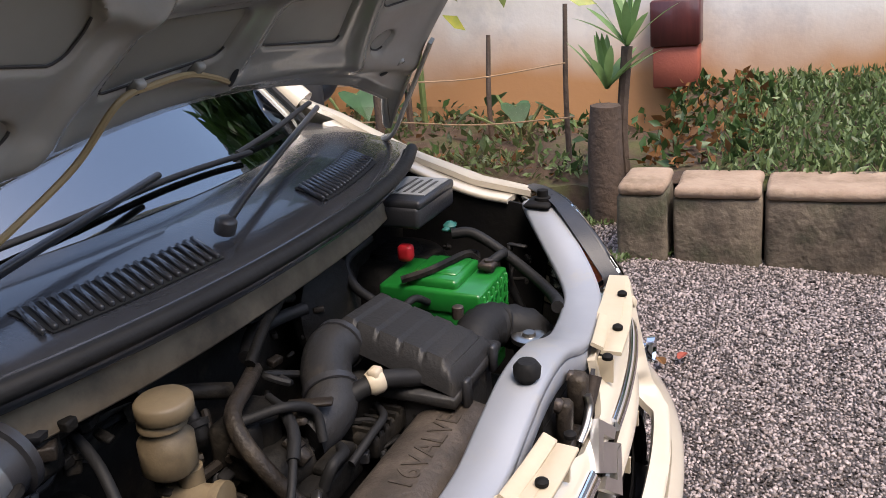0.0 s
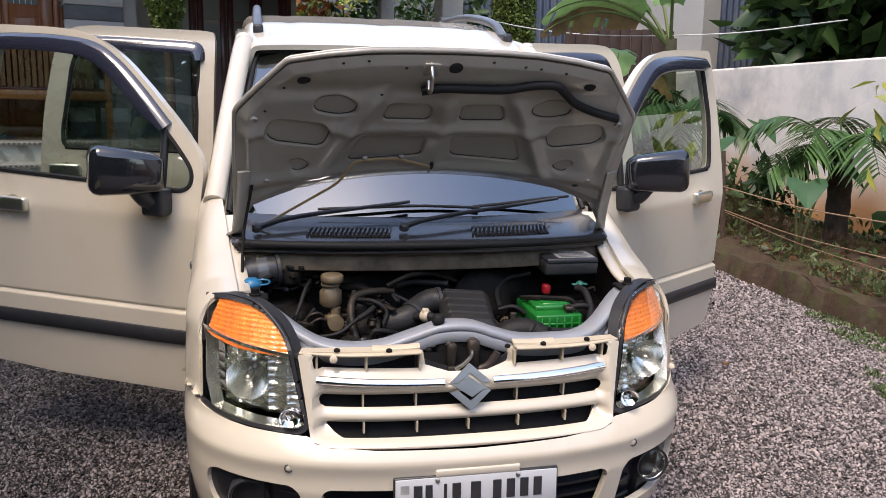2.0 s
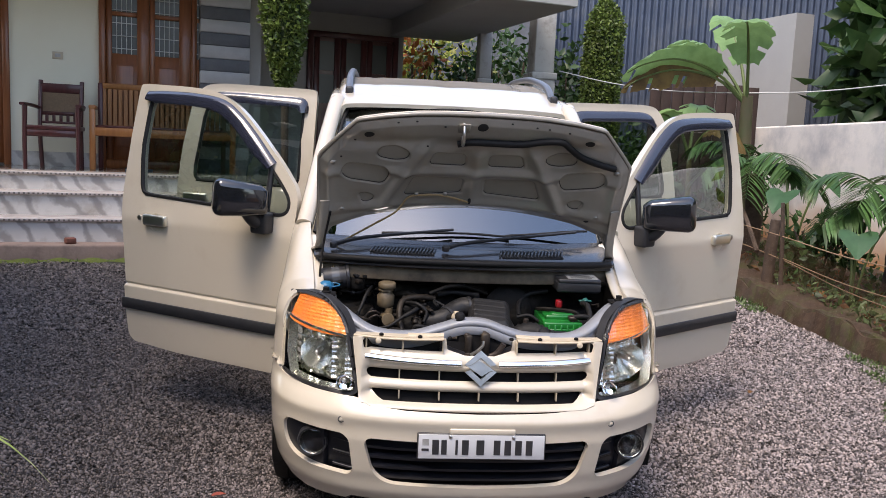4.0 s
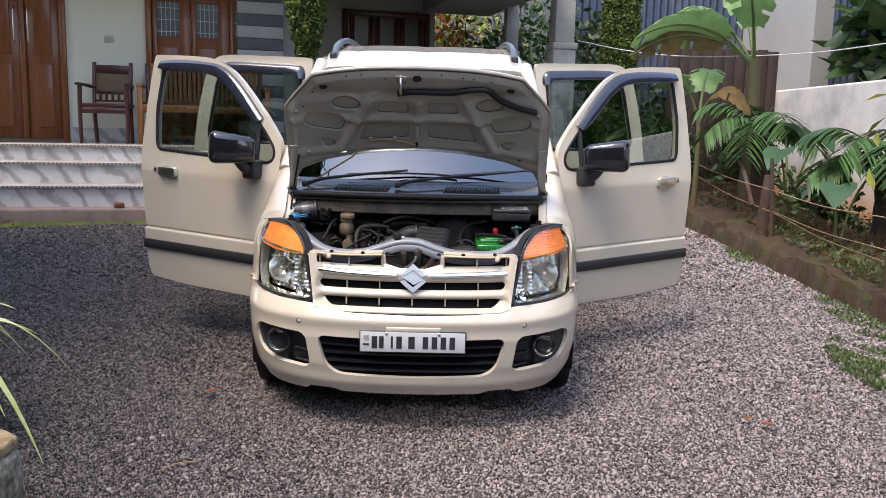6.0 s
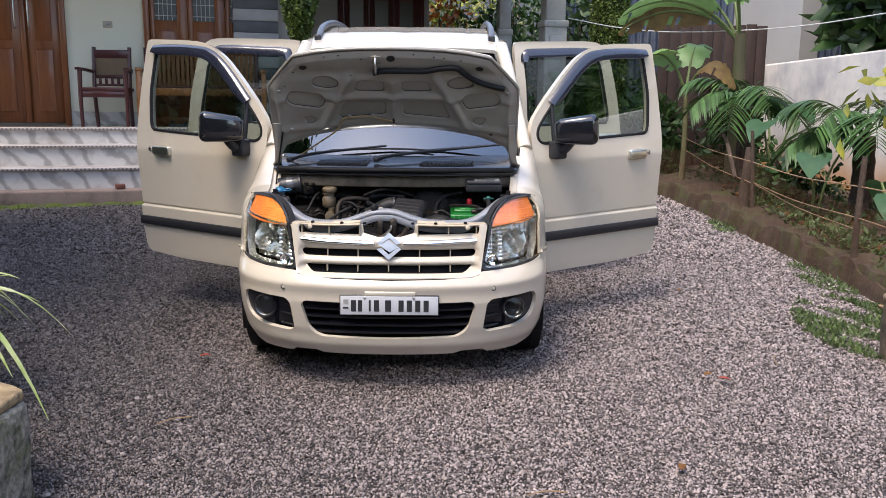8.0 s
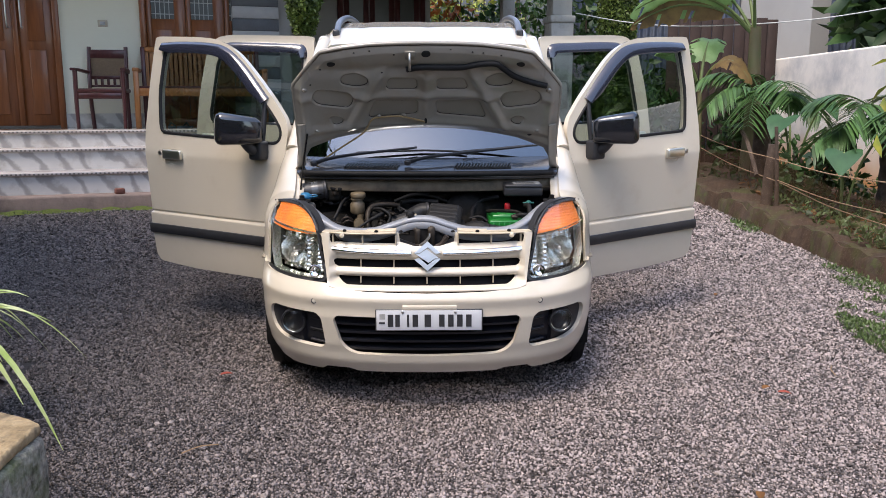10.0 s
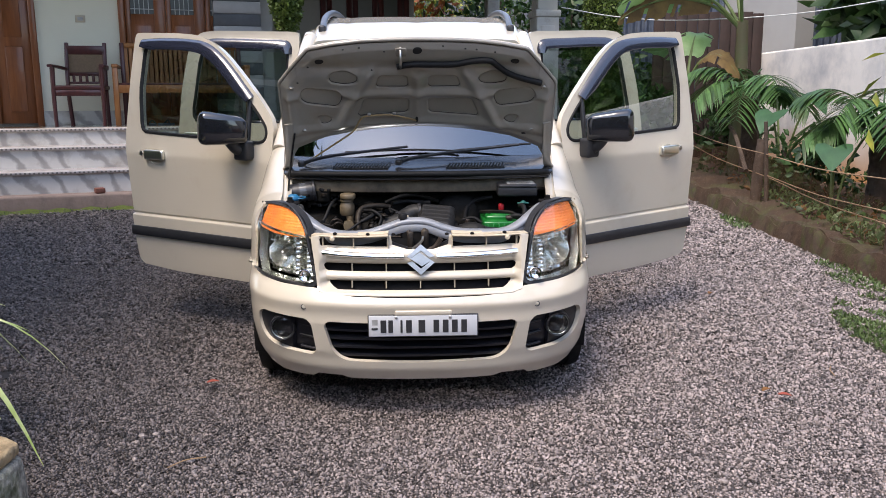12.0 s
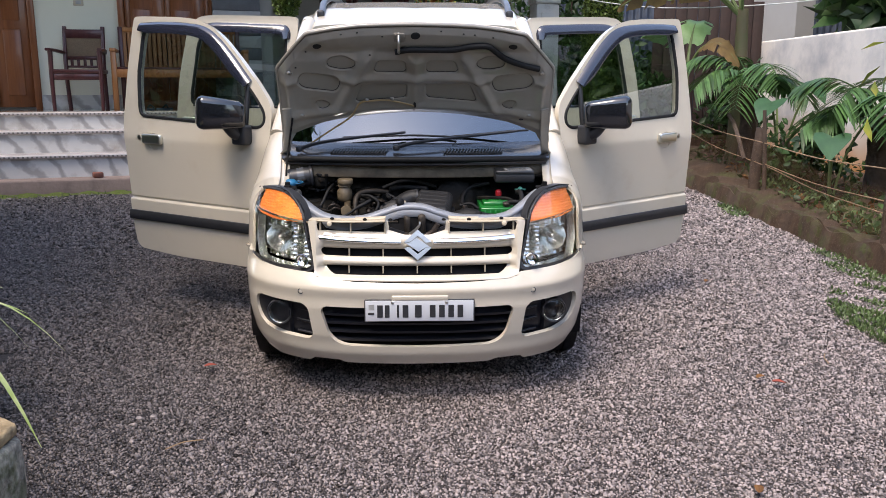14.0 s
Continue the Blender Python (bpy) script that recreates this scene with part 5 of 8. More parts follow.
part("oil_cap", lathe(bmesh.new(), [(0.028, 0), (0.028, 0.016), (0.036, 0.018), (0.036, 0.030), (0.026, 0.034), (0.022, 0.042), (0.001, 0.042)], 22, Matrix.Translation((-0.285, 0.255, 0.690))), SHADED_GRIME, cover, "grimy oil filler cap")
part("cover_pipe", tube(bmesh.new(), [(0.035, 0.275, 0.69), (0.035, 0.275, 0.725)], 0.012, 10), SHADED_GRIME, cover)
part("ignition_rail", box(box(box(obox(-0.24, -0.12, 0.345, 0.385, 0.655, 0.695, 0.006, 2), -0.11, 0.01, 0.33, 0.37, 0.665, 0.70, 0.006, 2), -0.30, -0.22, 0.35, 0.39, 0.65, 0.68, 0.006, 2), -0.20, -0.13, 0.348, 0.378, 0.69, 0.707, 0.004, 1), SHADED_GRIME, car)
for k in range(7):
    part("rail_fin", obox(-0.10 + 0.016 * k, -0.095 + 0.016 * k, 0.33, 0.372, 0.695, 0.706), SHADED_GRIME, car, smooth=False)
part("throttle_body", box(lathe(lathe(bmesh.new(), [(0.034, -0.04), (0.038, -0.03), (0.038, 0.03), (0.030, 0.04)], 16, aim((-0.21, 0.42, 0.70), (1, -0.4, 0.1))), [(0.022, 0), (0.022, 0.035), (0.012, 0.04)], 12, Matrix.Translation((-0.20, 0.44, 0.735))), -0.255, -0.16, 0.43, 0.49, 0.70, 0.775, 0.01, 2), SHADED_GRIME, car)
def loom(name, pts, r, m=RUBBER, label=""):
    return part(name, tube(bmesh.new(), pts, r, 8), m, car, label)


loom("coolant_pipe", [(-0.13, 0.50, 0.79), (-0.19, 0.47, 0.80), (-0.245, 0.45, 0.795), (-0.265, 0.42, 0.77), (-0.262, 0.38, 0.72), (-0.25, 0.35, 0.68), (-0.22, 0.33, 0.66)], 0.0115, GREASE)
loom("vacuum_hose", [(-0.12, 0.52, 0.80), (-0.06, 0.55, 0.805), (0.0, 0.55, 0.80), (0.05, 0.53, 0.80)], 0.011)
loom("vacuum_hose", [(-0.15, 0.49, 0.81), (-0.08, 0.51, 0.835), (-0.02, 0.53, 0.835), (0.03, 0.56, 0.82), (0.10, 0.585, 0.79)], 0.008, SHADED_GRIME)
loom("fuel_hose", [(-0.24, 0.44, 0.785), (-0.20, 0.40, 0.79), (-0.165, 0.385, 0.765), (-0.175, 0.37, 0.73)], 0.007)
loom("throttle_cable", [(-0.165, 0.455, 0.775), (-0.20, 0.40, 0.775), (-0.26, 0.36, 0.745), (-0.31, 0.345, 0.715), (-0.38, 0.37, 0.70), (-0.43, 0.42, 0.70)], 0.0055)
loom("cable_sleeve", [(-0.185, 0.42, 0.778), (-0.215, 0.385, 0.765), (-0.25, 0.365, 0.75)], 0.0085)
loom("plug_lead", [(-0.14, 0.37, 0.70), (-0.17, 0.345, 0.715), (-0.205, 0.34, 0.72), (-0.215, 0.35, 0.69)], 0.008)
loom("plug_lead", [(-0.03, 0.37, 0.70), (-0.075, 0.335, 0.715), (-0.12, 0.33, 0.715), (-0.17, 0.335, 0.70)], 0.006)
loom("heater_hose", [(-0.16, 0.52, 0.77), (-0.22, 0.56, 0.79), (-0.27, 0.60, 0.78)], 0.012, SHADED_GRIME)
loom("brake_pipe", [(-0.34, 0.47, 0.73), (-0.36, 0.45, 0.745), (-0.385, 0.45, 0.735), (-0.385, 0.47, 0.70)], 0.004, RUST)
loom("brake_pipe", [(-0.33, 0.45, 0.72), (-0.355, 0.425, 0.735), (-0.38, 0.43, 0.72)], 0.004, RUST)
loom("wiring_loom", [(-0.56, 0.60, 0.84), (-0.50, 0.60, 0.825), (-0.42, 0.58, 0.83), (-0.38, 0.60, 0.80)], 0.012, SHADED_GRIME)
loom("wiring_loom", [(-0.36, 0.60, 0.82), (-0.39, 0.52, 0.80), (-0.42, 0.46, 0.74), (-0.46, 0.40, 0.70)], 0.007)
loom("wiring_loom", [(-0.55, 0.605, 0.85), (-0.2, 0.60, 0.83), (0.1, 0.60, 0.835), (0.34, 0.59, 0.85)], 0.010, DARK)
loom("wiring_loom", [(0.33, 0.56, 0.82), (0.25, 0.57, 0.80), (0.21, 0.53, 0.77), (0.20, 0.46, 0.74)], 0.009)
loom("wiring_loom", [(0.19, 0.44, 0.74), (0.235, 0.43, 0.75), (0.27, 0.42, 0.73)], 0.007)
loom("radiator_hose", [(0.05, 0.24, 0.62), (0.12, 0.21, 0.67), (0.20, 0.19, 0.70), (0.25, 0.18, 0.70)], 0.018)
part("booster", lathe(bmesh.new(), [(0.02, 0), (0.07, 0.008), (0.095, 0.03), (0.095, 0.045), (0.07, 0.06), (0.03, 0.065)], 30, aim((0.17, 0.60, 0.735), (0, -1, 0.15))), SHADED_GRIME, car, "dusty round brake servo")
# brake fluid reservoir on its cylinder
res = part("reservoir", lathe(lathe(bmesh.new(), [(0.026, 0), (0.033, 0.008), (0.033, 0.045), (0.026, 0.052), (0.024, 0.060), (0.029, 0.064), (0.029, 0.070), (0.024, 0.078)], 20, Matrix.Translation((-0.318, 0.49, 0.755))), [(0.016, 0), (0.016, 0.04)], 12, Matrix.Translation((-0.305, 0.475, 0.715))), RESV, car, "yellowed brake fluid reservoir")
part("reservoir_cap", lathe(bmesh.new(), [(0.030, 0), (0.034, 0.004), (0.034, 0.020), (0.030, 0.024), (0.001, 0.025)], 20, Matrix.Translation((-0.314, 0.487, 0.828))), RESV, res)
part("cylinder", lathe(bmesh.new(), [(0.019, 0), (0.019, 0.06), (0.024, 0.062), (0.024, 0.075), (0.001, 0.076)], 14, aim((-0.318, 0.50, 0.715), (0.15, -1, 0.05))), RESV, res)
# washer bottle, filter canister
wb = part("washer_bottle", box(lathe(bmesh.new(), [(0.022, 0), (0.022, 0.035)], 14, Matrix.Translation((-0.545, 0.44, 0.80))), -0.585, -0.505, 0.40, 0.50, 0.60, 0.81, 0.02, 3), mat("milky_plastic", (0.16, 0.15, 0.14), 0.5), car)
part("washer_cap", lathe(bmesh.new(), [(0.026, 0), (0.030, 0.006), (0.030, 0.014), (0.016, 0.026), (0.001, 0.028)], 8, Matrix.Translation((-0.545, 0.44, 0.832))), BLUE, wb, "blue washer cap")
part("cap_loop", tube(bmesh.new(), [(-0.52 + 0.026 * math.cos(k * 0.7), 0.455 + 0.03 * math.sin(k * 0.7), 0.842) for k in range(10)], 0.003, 6, 3), BLUE, wb)
can = part("canister", lathe(bmesh.new(), [(0.03, 0), (0.042, 0.006), (0.042, 0.10), (0.048, 0.102), (0.048, 0.112), (0.02, 0.116)], 22, aim((-0.575, 0.545, 0.842), (1, 0.15, 0.12))), BLACKP, car, "black filter canister with pale label")
part("canister_label", lathe(bmesh.new(), [(0.0426, 0.045), (0.0426, 0.075)], 22, aim((-0.575, 0.545, 0.842), (1, 0.15, 0.12)), cap=False), SMOKE, can)
part("steering_pump", box(box(obox(-0.46, -0.40, 0.55, 0.60, 0.80, 0.86, 0.012, 2), -0.42, -0.36, 0.57, 0.61, 0.82, 0.875, 0.01, 2), -0.50, -0.44, 0.56, 0.60, 0.835, 0.87, 0.01, 2), SHADED_GRIME, car, "grimy valve cluster")
part("alternator", lathe(bmesh.new(), [(0.03, 0), (0.06, 0.01), (0.065, 0.06), (0.05, 0.09)], 20, aim((-0.40, 0.28, 0.60), (1, 0, 0))), SHADED_GRIME, car)
part("gearbox", obox(0.10, 0.34, 0.28, 0.50, 0.40, 0.58, 0.03, 2), SHADED_GRIME, car)
for x in (-0.20, 0.02, 0.16):
    part("panel_clip", obox(x - 0.007, x + 0.007, 0.565, 0.575, 0.845, 0.868, 0.002, 1), LATCHCREAM, car)
part("vin_plate", obox(0.15, 0.27, 0.560, 0.566, 0.872, 0.915, 0.002, 1), PAINT_IN_SHADE, car)


# greasy fittings, brackets, plugs and leads between the large parts
random.seed(11)
def fittings(n, lo, hi, big=0.022):
    for k in range(n):
        p = Vector([random.uniform(a, b) for a, b in zip(lo, hi)])
        r = random.uniform(0.35, 1.0) * big
        turn = Matrix.Translation(p) @ Matrix.Rotation(random.uniform(0, 3.1), 4, "Z") @ Matrix.Rotation(random.uniform(-0.5, 0.5), 4, "X")
        m = random.choice((SHADED_GRIME, SHADED_GRIME, GREASE, GREASE, DARK, RUBBER, DUSTY, RESV if k % 5 == 0 else GREASE, STEEL if k % 9 == 0 else DARK))
        kind = k % 4
        if kind == 0:
            part("connector", obox(-r, r, -r * 0.6, r * 0.6, -r * 0.5, r * 0.5, r * 0.18, 2), m, car, at=turn)
        elif kind == 1:
            part("fitting", lathe(bmesh.new(), [(r * 0.45, -r), (r * 0.6, -r * 0.8), (r * 0.6, -r * 0.2), (r * 0.8, -r * 0.15), (r * 0.8, r * 0.2), (r * 0.4, r * 0.3), (r * 0.35, r), (0.001, r * 1.05)], 12, turn @ Matrix.Rotation(random.uniform(0, 1.6), 4, "Y")), m, car)
        elif kind == 2:
            part("bracket", box(obox(-r * 1.4, r * 1.4, -r * 0.5, r * 0.5, -0.003, 0.003, 0.002, 1), r * 0.8, r * 1.35, -r * 0.5, r * 0.5, -r, 0.0, 0.002, 1), m, car, at=turn)
        else:
            q = [p + Vector((random.uniform(-1, 1) * 3.2, random.uniform(-1, 1) * 2.2, random.uniform(-1.2, 0.9))) * r * (0.4 + 0.5 * j) for j in range(4)]
            part("lead", tube(bmesh.new(), q, random.uniform(0.0035, 0.008), 7), random.choice((RUBBER, RUBBER, GREASE, DARK)), car)


fittings(44, (-0.29, 0.39, 0.66), (-0.10, 0.52, 0.775))
fittings(16, (-0.29, 0.32, 0.66), (0.0, 0.38, 0.705), 0.016)
fittings(34, (-0.55, 0.33, 0.58), (-0.35, 0.56, 0.735))
fittings(26, (-0.53, 0.54, 0.78), (-0.33, 0.60, 0.86))
fittings(18, (-0.05, 0.535, 0.70), (0.24, 0.60, 0.80), 0.018)
fittings(14, (0.20, 0.30, 0.60), (0.26, 0.50, 0.71), 0.016)
fittings(16, (0.43, 0.30, 0.62), (0.53, 0.50, 0.80), 0.018)

# ---- materials of the yard and the house ----
def nodes_of(m):
    nt = m.node_tree
    return nt, nt.nodes["Principled BSDF"], nt.links.new


def island_tint(m, lo, hi):
    """Each loose piece of a mesh gets its own brightness."""
    nt, b, link = nodes_of(m)
    src = b.inputs["Base Color"].links[0].from_socket
    geo = nt.nodes.new("ShaderNodeNewGeometry")
    mr = nt.nodes.new("ShaderNodeMapRange")
    mr.inputs["To Min"].default_value, mr.inputs["To Max"].default_value = lo, hi
    link(geo.outputs["Random Per Island"], mr.inputs["Value"])
    hsv = nt.nodes.new("ShaderNodeHueSaturation")
    link(mr.outputs[0], hsv.inputs["Value"])
    link(src, hsv.inputs["Color"])
    link(hsv.outputs[0], b.inputs["Base Color"])
    return m


def leafy(name, col, col2, rough=0.45, lo=0.55, hi=1.35, glow=0.25):
    """Leaf: two greens, each blade its own, letting some light through."""
    m = island_tint(mat(name, col, rough, 0.0, col2, 9, spread=0.3), lo, hi)
    nt, b, link = nodes_of(m)
    tl = nt.nodes.new("ShaderNodeBsdfTranslucent")
    link(b.inputs["Base Color"].links[0].from_socket, tl.inputs["Color"])
    mx = nt.nodes.new("ShaderNodeMixShader")
    mx.inputs[0].default_value = glow
    link(b.outputs[0], mx.inputs[1])
    link(tl.outputs[0], mx.inputs[2])
    link(mx.outputs[0], nt.nodes["Material Output"].inputs["Surface"])
    return m


def marble():
    m = mat("veined_marble", (0.62, 0.60, 0.57), 0.28, 0.0, (0.50, 0.48, 0.45), 3, dirt=(0.34, 0.30, 0.26), dirt_scale=2.5, dirt_amount=0.3)
    nt, b, link = nodes_of(m)
    src = b.inputs["Base Color"].links[0].from_socket
    co = nt.nodes.new("ShaderNodeTexCoord")
    mp = nt.nodes.new("ShaderNodeMapping")
    mp.inputs["Rotation"].default_value = (0, radians(38), 0)
    link(co.outputs["Object"], mp.inputs["Vector"])
    wv = nt.nodes.new("ShaderNodeTexWave")
    wv.inputs["Scale"].default_value, wv.inputs["Distortion"].default_value, wv.inputs["Detail"].default_value, wv.inputs["Detail Scale"].default_value = 1.6, 7.0, 5.0, 1.6
    link(mp.outputs[0], wv.inputs["Vector"])
    mr = nt.nodes.new("ShaderNodeMapRange")
    mr.inputs["From Min"].default_value, mr.inputs["From Max"].default_value = 0.62, 0.95
    mr.inputs["To Max"].default_value = 0.8
    link(wv.outputs["Fac"], mr.inputs["Value"])
    mx = nt.nodes.new("ShaderNodeMix")
    mx.data_type = "RGBA"
    mx.inputs[7].default_value = (0.27, 0.25, 0.235, 1)
    link(mr.outputs[0], mx.inputs[0])
    link(src, mx.inputs[6])
    link(mx.outputs[2], b.inputs["Base Color"])
    return m


def wood(name, col, col2, rough=0.4):
    m = mat(name, col, rough, 0.0, col2, 4, bump=0.1, bscale=40, coat=0.2)
    nt, b, link = nodes_of(m)
    noise_node = [n for n in nt.nodes if n.bl_idname == "ShaderNodeTexNoise"][0]
    co = [n for n in nt.nodes if n.bl_idname == "ShaderNodeTexCoord"][0]
    mp = nt.nodes.new("ShaderNodeMapping")
    mp.inputs["Scale"].default_value = (9, 9, 0.7)
    link(co.outputs["Object"], mp.inputs["Vector"])
    link(mp.outputs[0], noise_node.inputs["Vector"])
    return m


# bed colour kept near black to stand for the shade between stones
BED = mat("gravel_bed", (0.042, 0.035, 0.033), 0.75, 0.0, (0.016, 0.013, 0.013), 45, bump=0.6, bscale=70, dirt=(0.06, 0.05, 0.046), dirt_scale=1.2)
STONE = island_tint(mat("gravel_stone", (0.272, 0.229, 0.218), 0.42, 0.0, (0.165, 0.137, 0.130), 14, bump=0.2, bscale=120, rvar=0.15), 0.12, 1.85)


def damp_shade(m, edge0, edge1, dark):
    """Wetness and shade painted in: darker along the house side, with a ragged border."""
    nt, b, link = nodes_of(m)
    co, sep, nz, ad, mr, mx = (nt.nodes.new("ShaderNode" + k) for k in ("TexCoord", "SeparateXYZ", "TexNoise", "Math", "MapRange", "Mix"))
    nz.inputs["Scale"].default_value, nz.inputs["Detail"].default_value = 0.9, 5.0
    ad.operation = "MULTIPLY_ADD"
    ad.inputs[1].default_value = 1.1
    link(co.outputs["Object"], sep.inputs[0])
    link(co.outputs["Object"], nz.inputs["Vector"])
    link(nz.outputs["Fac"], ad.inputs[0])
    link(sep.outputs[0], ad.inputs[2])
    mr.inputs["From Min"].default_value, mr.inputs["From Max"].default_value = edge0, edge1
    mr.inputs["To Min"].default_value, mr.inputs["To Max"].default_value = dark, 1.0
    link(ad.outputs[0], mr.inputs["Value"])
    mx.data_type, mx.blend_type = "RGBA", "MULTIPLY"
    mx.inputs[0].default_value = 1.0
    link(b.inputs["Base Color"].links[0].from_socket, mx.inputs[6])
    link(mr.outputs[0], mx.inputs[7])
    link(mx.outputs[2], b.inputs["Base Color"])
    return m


# the house side's shade goes into the bed and stone colours here
damp_shade(BED, -0.7, 1.0, 0.55)
damp_shade(STONE, -0.7, 1.0, 0.44)
SOIL = mat("red_soil", (0.085, 0.052, 0.032), 0.9, 0.0, (0.034, 0.022, 0.015), 9, bump=0.8, bscale=25, dirt=(0.06, 0.075, 0.02), dirt_scale=3)
MOSSY = mat("mossy_mortar", (0.090, 0.060, 0.038), 0.9, 0.0, (0.036, 0.026, 0.018), 8, bump=0.7, bscale=30, dirt=(0.055, 0.07, 0.014), dirt_scale=13, dirt_amount=0.55)
CONCRETE = mat("weathered_block", (0.17, 0.135, 0.098), 0.9, 0.0, (0.06, 0.048, 0.036), 7, bump=0.9, bscale=35, spread=0.3, dirt=(0.045, 0.050, 0.026), dirt_scale=3, dirt_amount=0.6)
CAPSTONE = mat("pinkish_cap", (0.34, 0.255, 0.185), 0.85, 0.0, (0.22, 0.15, 0.105), 7, bump=0.5, bscale=40, dirt=(0.16, 0.11, 0.07), dirt_scale=5, dirt_amount=0.4)
PLINTH = mat("plinth_cement", (0.26, 0.19, 0.155), 0.8, 0.0, (0.19, 0.135, 0.11), 5, bump=0.3, bscale=40, dirt=(0.10, 0.075, 0.06), dirt_scale=3)
MARBLE = marble()
NOSING = mat("nosing_marble", (0.38, 0.335, 0.305), 0.25, 0.0, (0.46, 0.42, 0.40), 6, dirt=(0.30, 0.25, 0.22), dirt_scale=5)
INLAY = mat("dark_inlay", (0.10, 0.09, 0.085), 0.4, 0.0, (0.15, 0.13, 0.12), 20)
FLOOR = mat("polished_floor", (0.38, 0.34, 0.31), 0.10, 0.0, (0.27, 0.24, 0.22), 2.5, coat=0.5, dirt=(0.14, 0.13, 0.12), dirt_scale=1.5, dirt_amount=0.4)
CREAMWALL = mat("cream_wall", (0.72, 0.69, 0.56), 0.75, 0.0, (0.67, 0.64, 0.51), 1.2, bump=0.05, bscale=80)
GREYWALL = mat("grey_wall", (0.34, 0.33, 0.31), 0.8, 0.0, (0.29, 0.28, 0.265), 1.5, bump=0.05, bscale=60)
SLATE = mat("slate_band", (0.12, 0.125, 0.135), 0.7, 0.0, (0.09, 0.093, 0.10), 8, bump=0.3, bscale=50)
PALEBAND = mat("pale_band", (0.42, 0.41, 0.40), 0.7, 0.0, (0.36, 0.35, 0.34), 8, bump=0.2, bscale=50)
TEAK = wood("teak_door", (0.26, 0.084, 0.025), (0.16, 0.047, 0.014))
DARKWOOD = wood("dark_red_wood", (0.085, 0.019, 0.017), (0.045, 0.010, 0.010))
BENCHWOOD = wood("honey_wood", (0.36, 0.15, 0.045), (0.23, 0.085, 0.025))
CANE = mat("woven_cane", (0.20, 0.13, 0.075), 0.7, 0.0, (0.13, 0.085, 0.05), 60, bump=0.4, bscale=150)
PANE = mat("house_glass", (0.018, 0.020, 0.021), 0.30, 0.0, (0.032, 0.034, 0.033), 3)
WHITEM = mat("white_metal", (0.50, 0.50, 0.48), 0.5, 0.0, (0.42, 0.42, 0.40), 8)
SHEET = mat("blue_sheet", (0.075, 0.095, 0.135), 0.45, 0.3, (0.055, 0.07, 0.105), 3, dirt=(0.12, 0.13, 0.15), dirt_scale=2)
BRICKRED = mat("old_red_brick", (0.20, 0.075, 0.05), 0.85, 0.0, (0.13, 0.05, 0.035), 12, bump=0.5, bscale=60)
REDPAINT = mat("red_oxide", (0.33, 0.085, 0.05), 0.7, 0.0, (0.24, 0.06, 0.04), 6, bump=0.2)
BARK = mat("bark", (0.095, 0.065, 0.047), 0.9, 0.0, (0.045, 0.031, 0.023), 14, bump=0.8, bscale=40)
STEMG = mat("green_stem", (0.12, 0.16, 0.05), 0.55, 0.0, (0.085, 0.115, 0.035), 10)
ROPE = mat("old_rope", (0.30, 0.20, 0.12), 0.9, 0.0, (0.22, 0.14, 0.08), 30)
POTW = mat("white_pot", (0.58, 0.58, 0.57), 0.45, 0.0, (0.50, 0.50, 0.49), 8, dirt=(0.3, 0.27, 0.22), dirt_scale=6)
L_TOPIARY = leafy("clipped_leaf", (0.085, 0.13, 0.025), (0.12, 0.165, 0.035), lo=0.4, hi=1.5)
L_DARK = leafy("shrub_leaf", (0.026, 0.062, 0.016), (0.045, 0.088, 0.024))
L_PALM = leafy("palm_leaf", (0.075, 0.15, 0.045), (0.045, 0.10, 0.03), 0.4)
L_BANANA = leafy("banana_leaf", (0.20, 0.33, 0.125), (0.15, 0.26, 0.09), 0.38, 0.8, 1.2, 0.35)
L_DRY = leafy("dry_leaf", (0.22, 0.10, 0.03), (0.14, 0.06, 0.02), 0.7)
L_DRYB = leafy("dry_banana_leaf", (0.15, 0.095, 0.028), (0.085, 0.05, 0.016), 0.7, 0.8, 1.2)
L_BIG = leafy("taro_leaf", (0.050, 0.125, 0.048), (0.036, 0.09, 0.036), 0.4, 0.8, 1.2)
L_SPIDER = leafy("striped_leaf", (0.74, 0.76, 0.40), (0.42, 0.54, 0.14), 0.35, 0.8, 1.3)
L_GRASS = leafy("grass_blade", (0.115, 0.165, 0.06), (0.085, 0.13, 0.045))
L_YELLOW = leafy("yellow_leaf", (0.36, 0.33, 0.05), (0.20, 0.26, 0.05))
RNG = np.random.default_rng(7)
TILT = math.tan(radians(SLOPE))


def gz(y):
    return y * TILT if y < 5.4 else 5.4 * TILT


# ---- ground ----
gr = bmesh.new()
panel(lambda x, y: (x, y, np.where(y < 5.4, np.maximum(y, -14) * TILT, 5.4 * TILT)), np.linspace(-90, 90, 31), np.array([-90, -14, -8, -5, -3, -1.5, 0, 1.5, 3, 5.4, 7, 10, 20, 90], float), None, 0, gr)
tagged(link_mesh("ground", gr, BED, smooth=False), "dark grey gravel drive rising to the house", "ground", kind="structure")


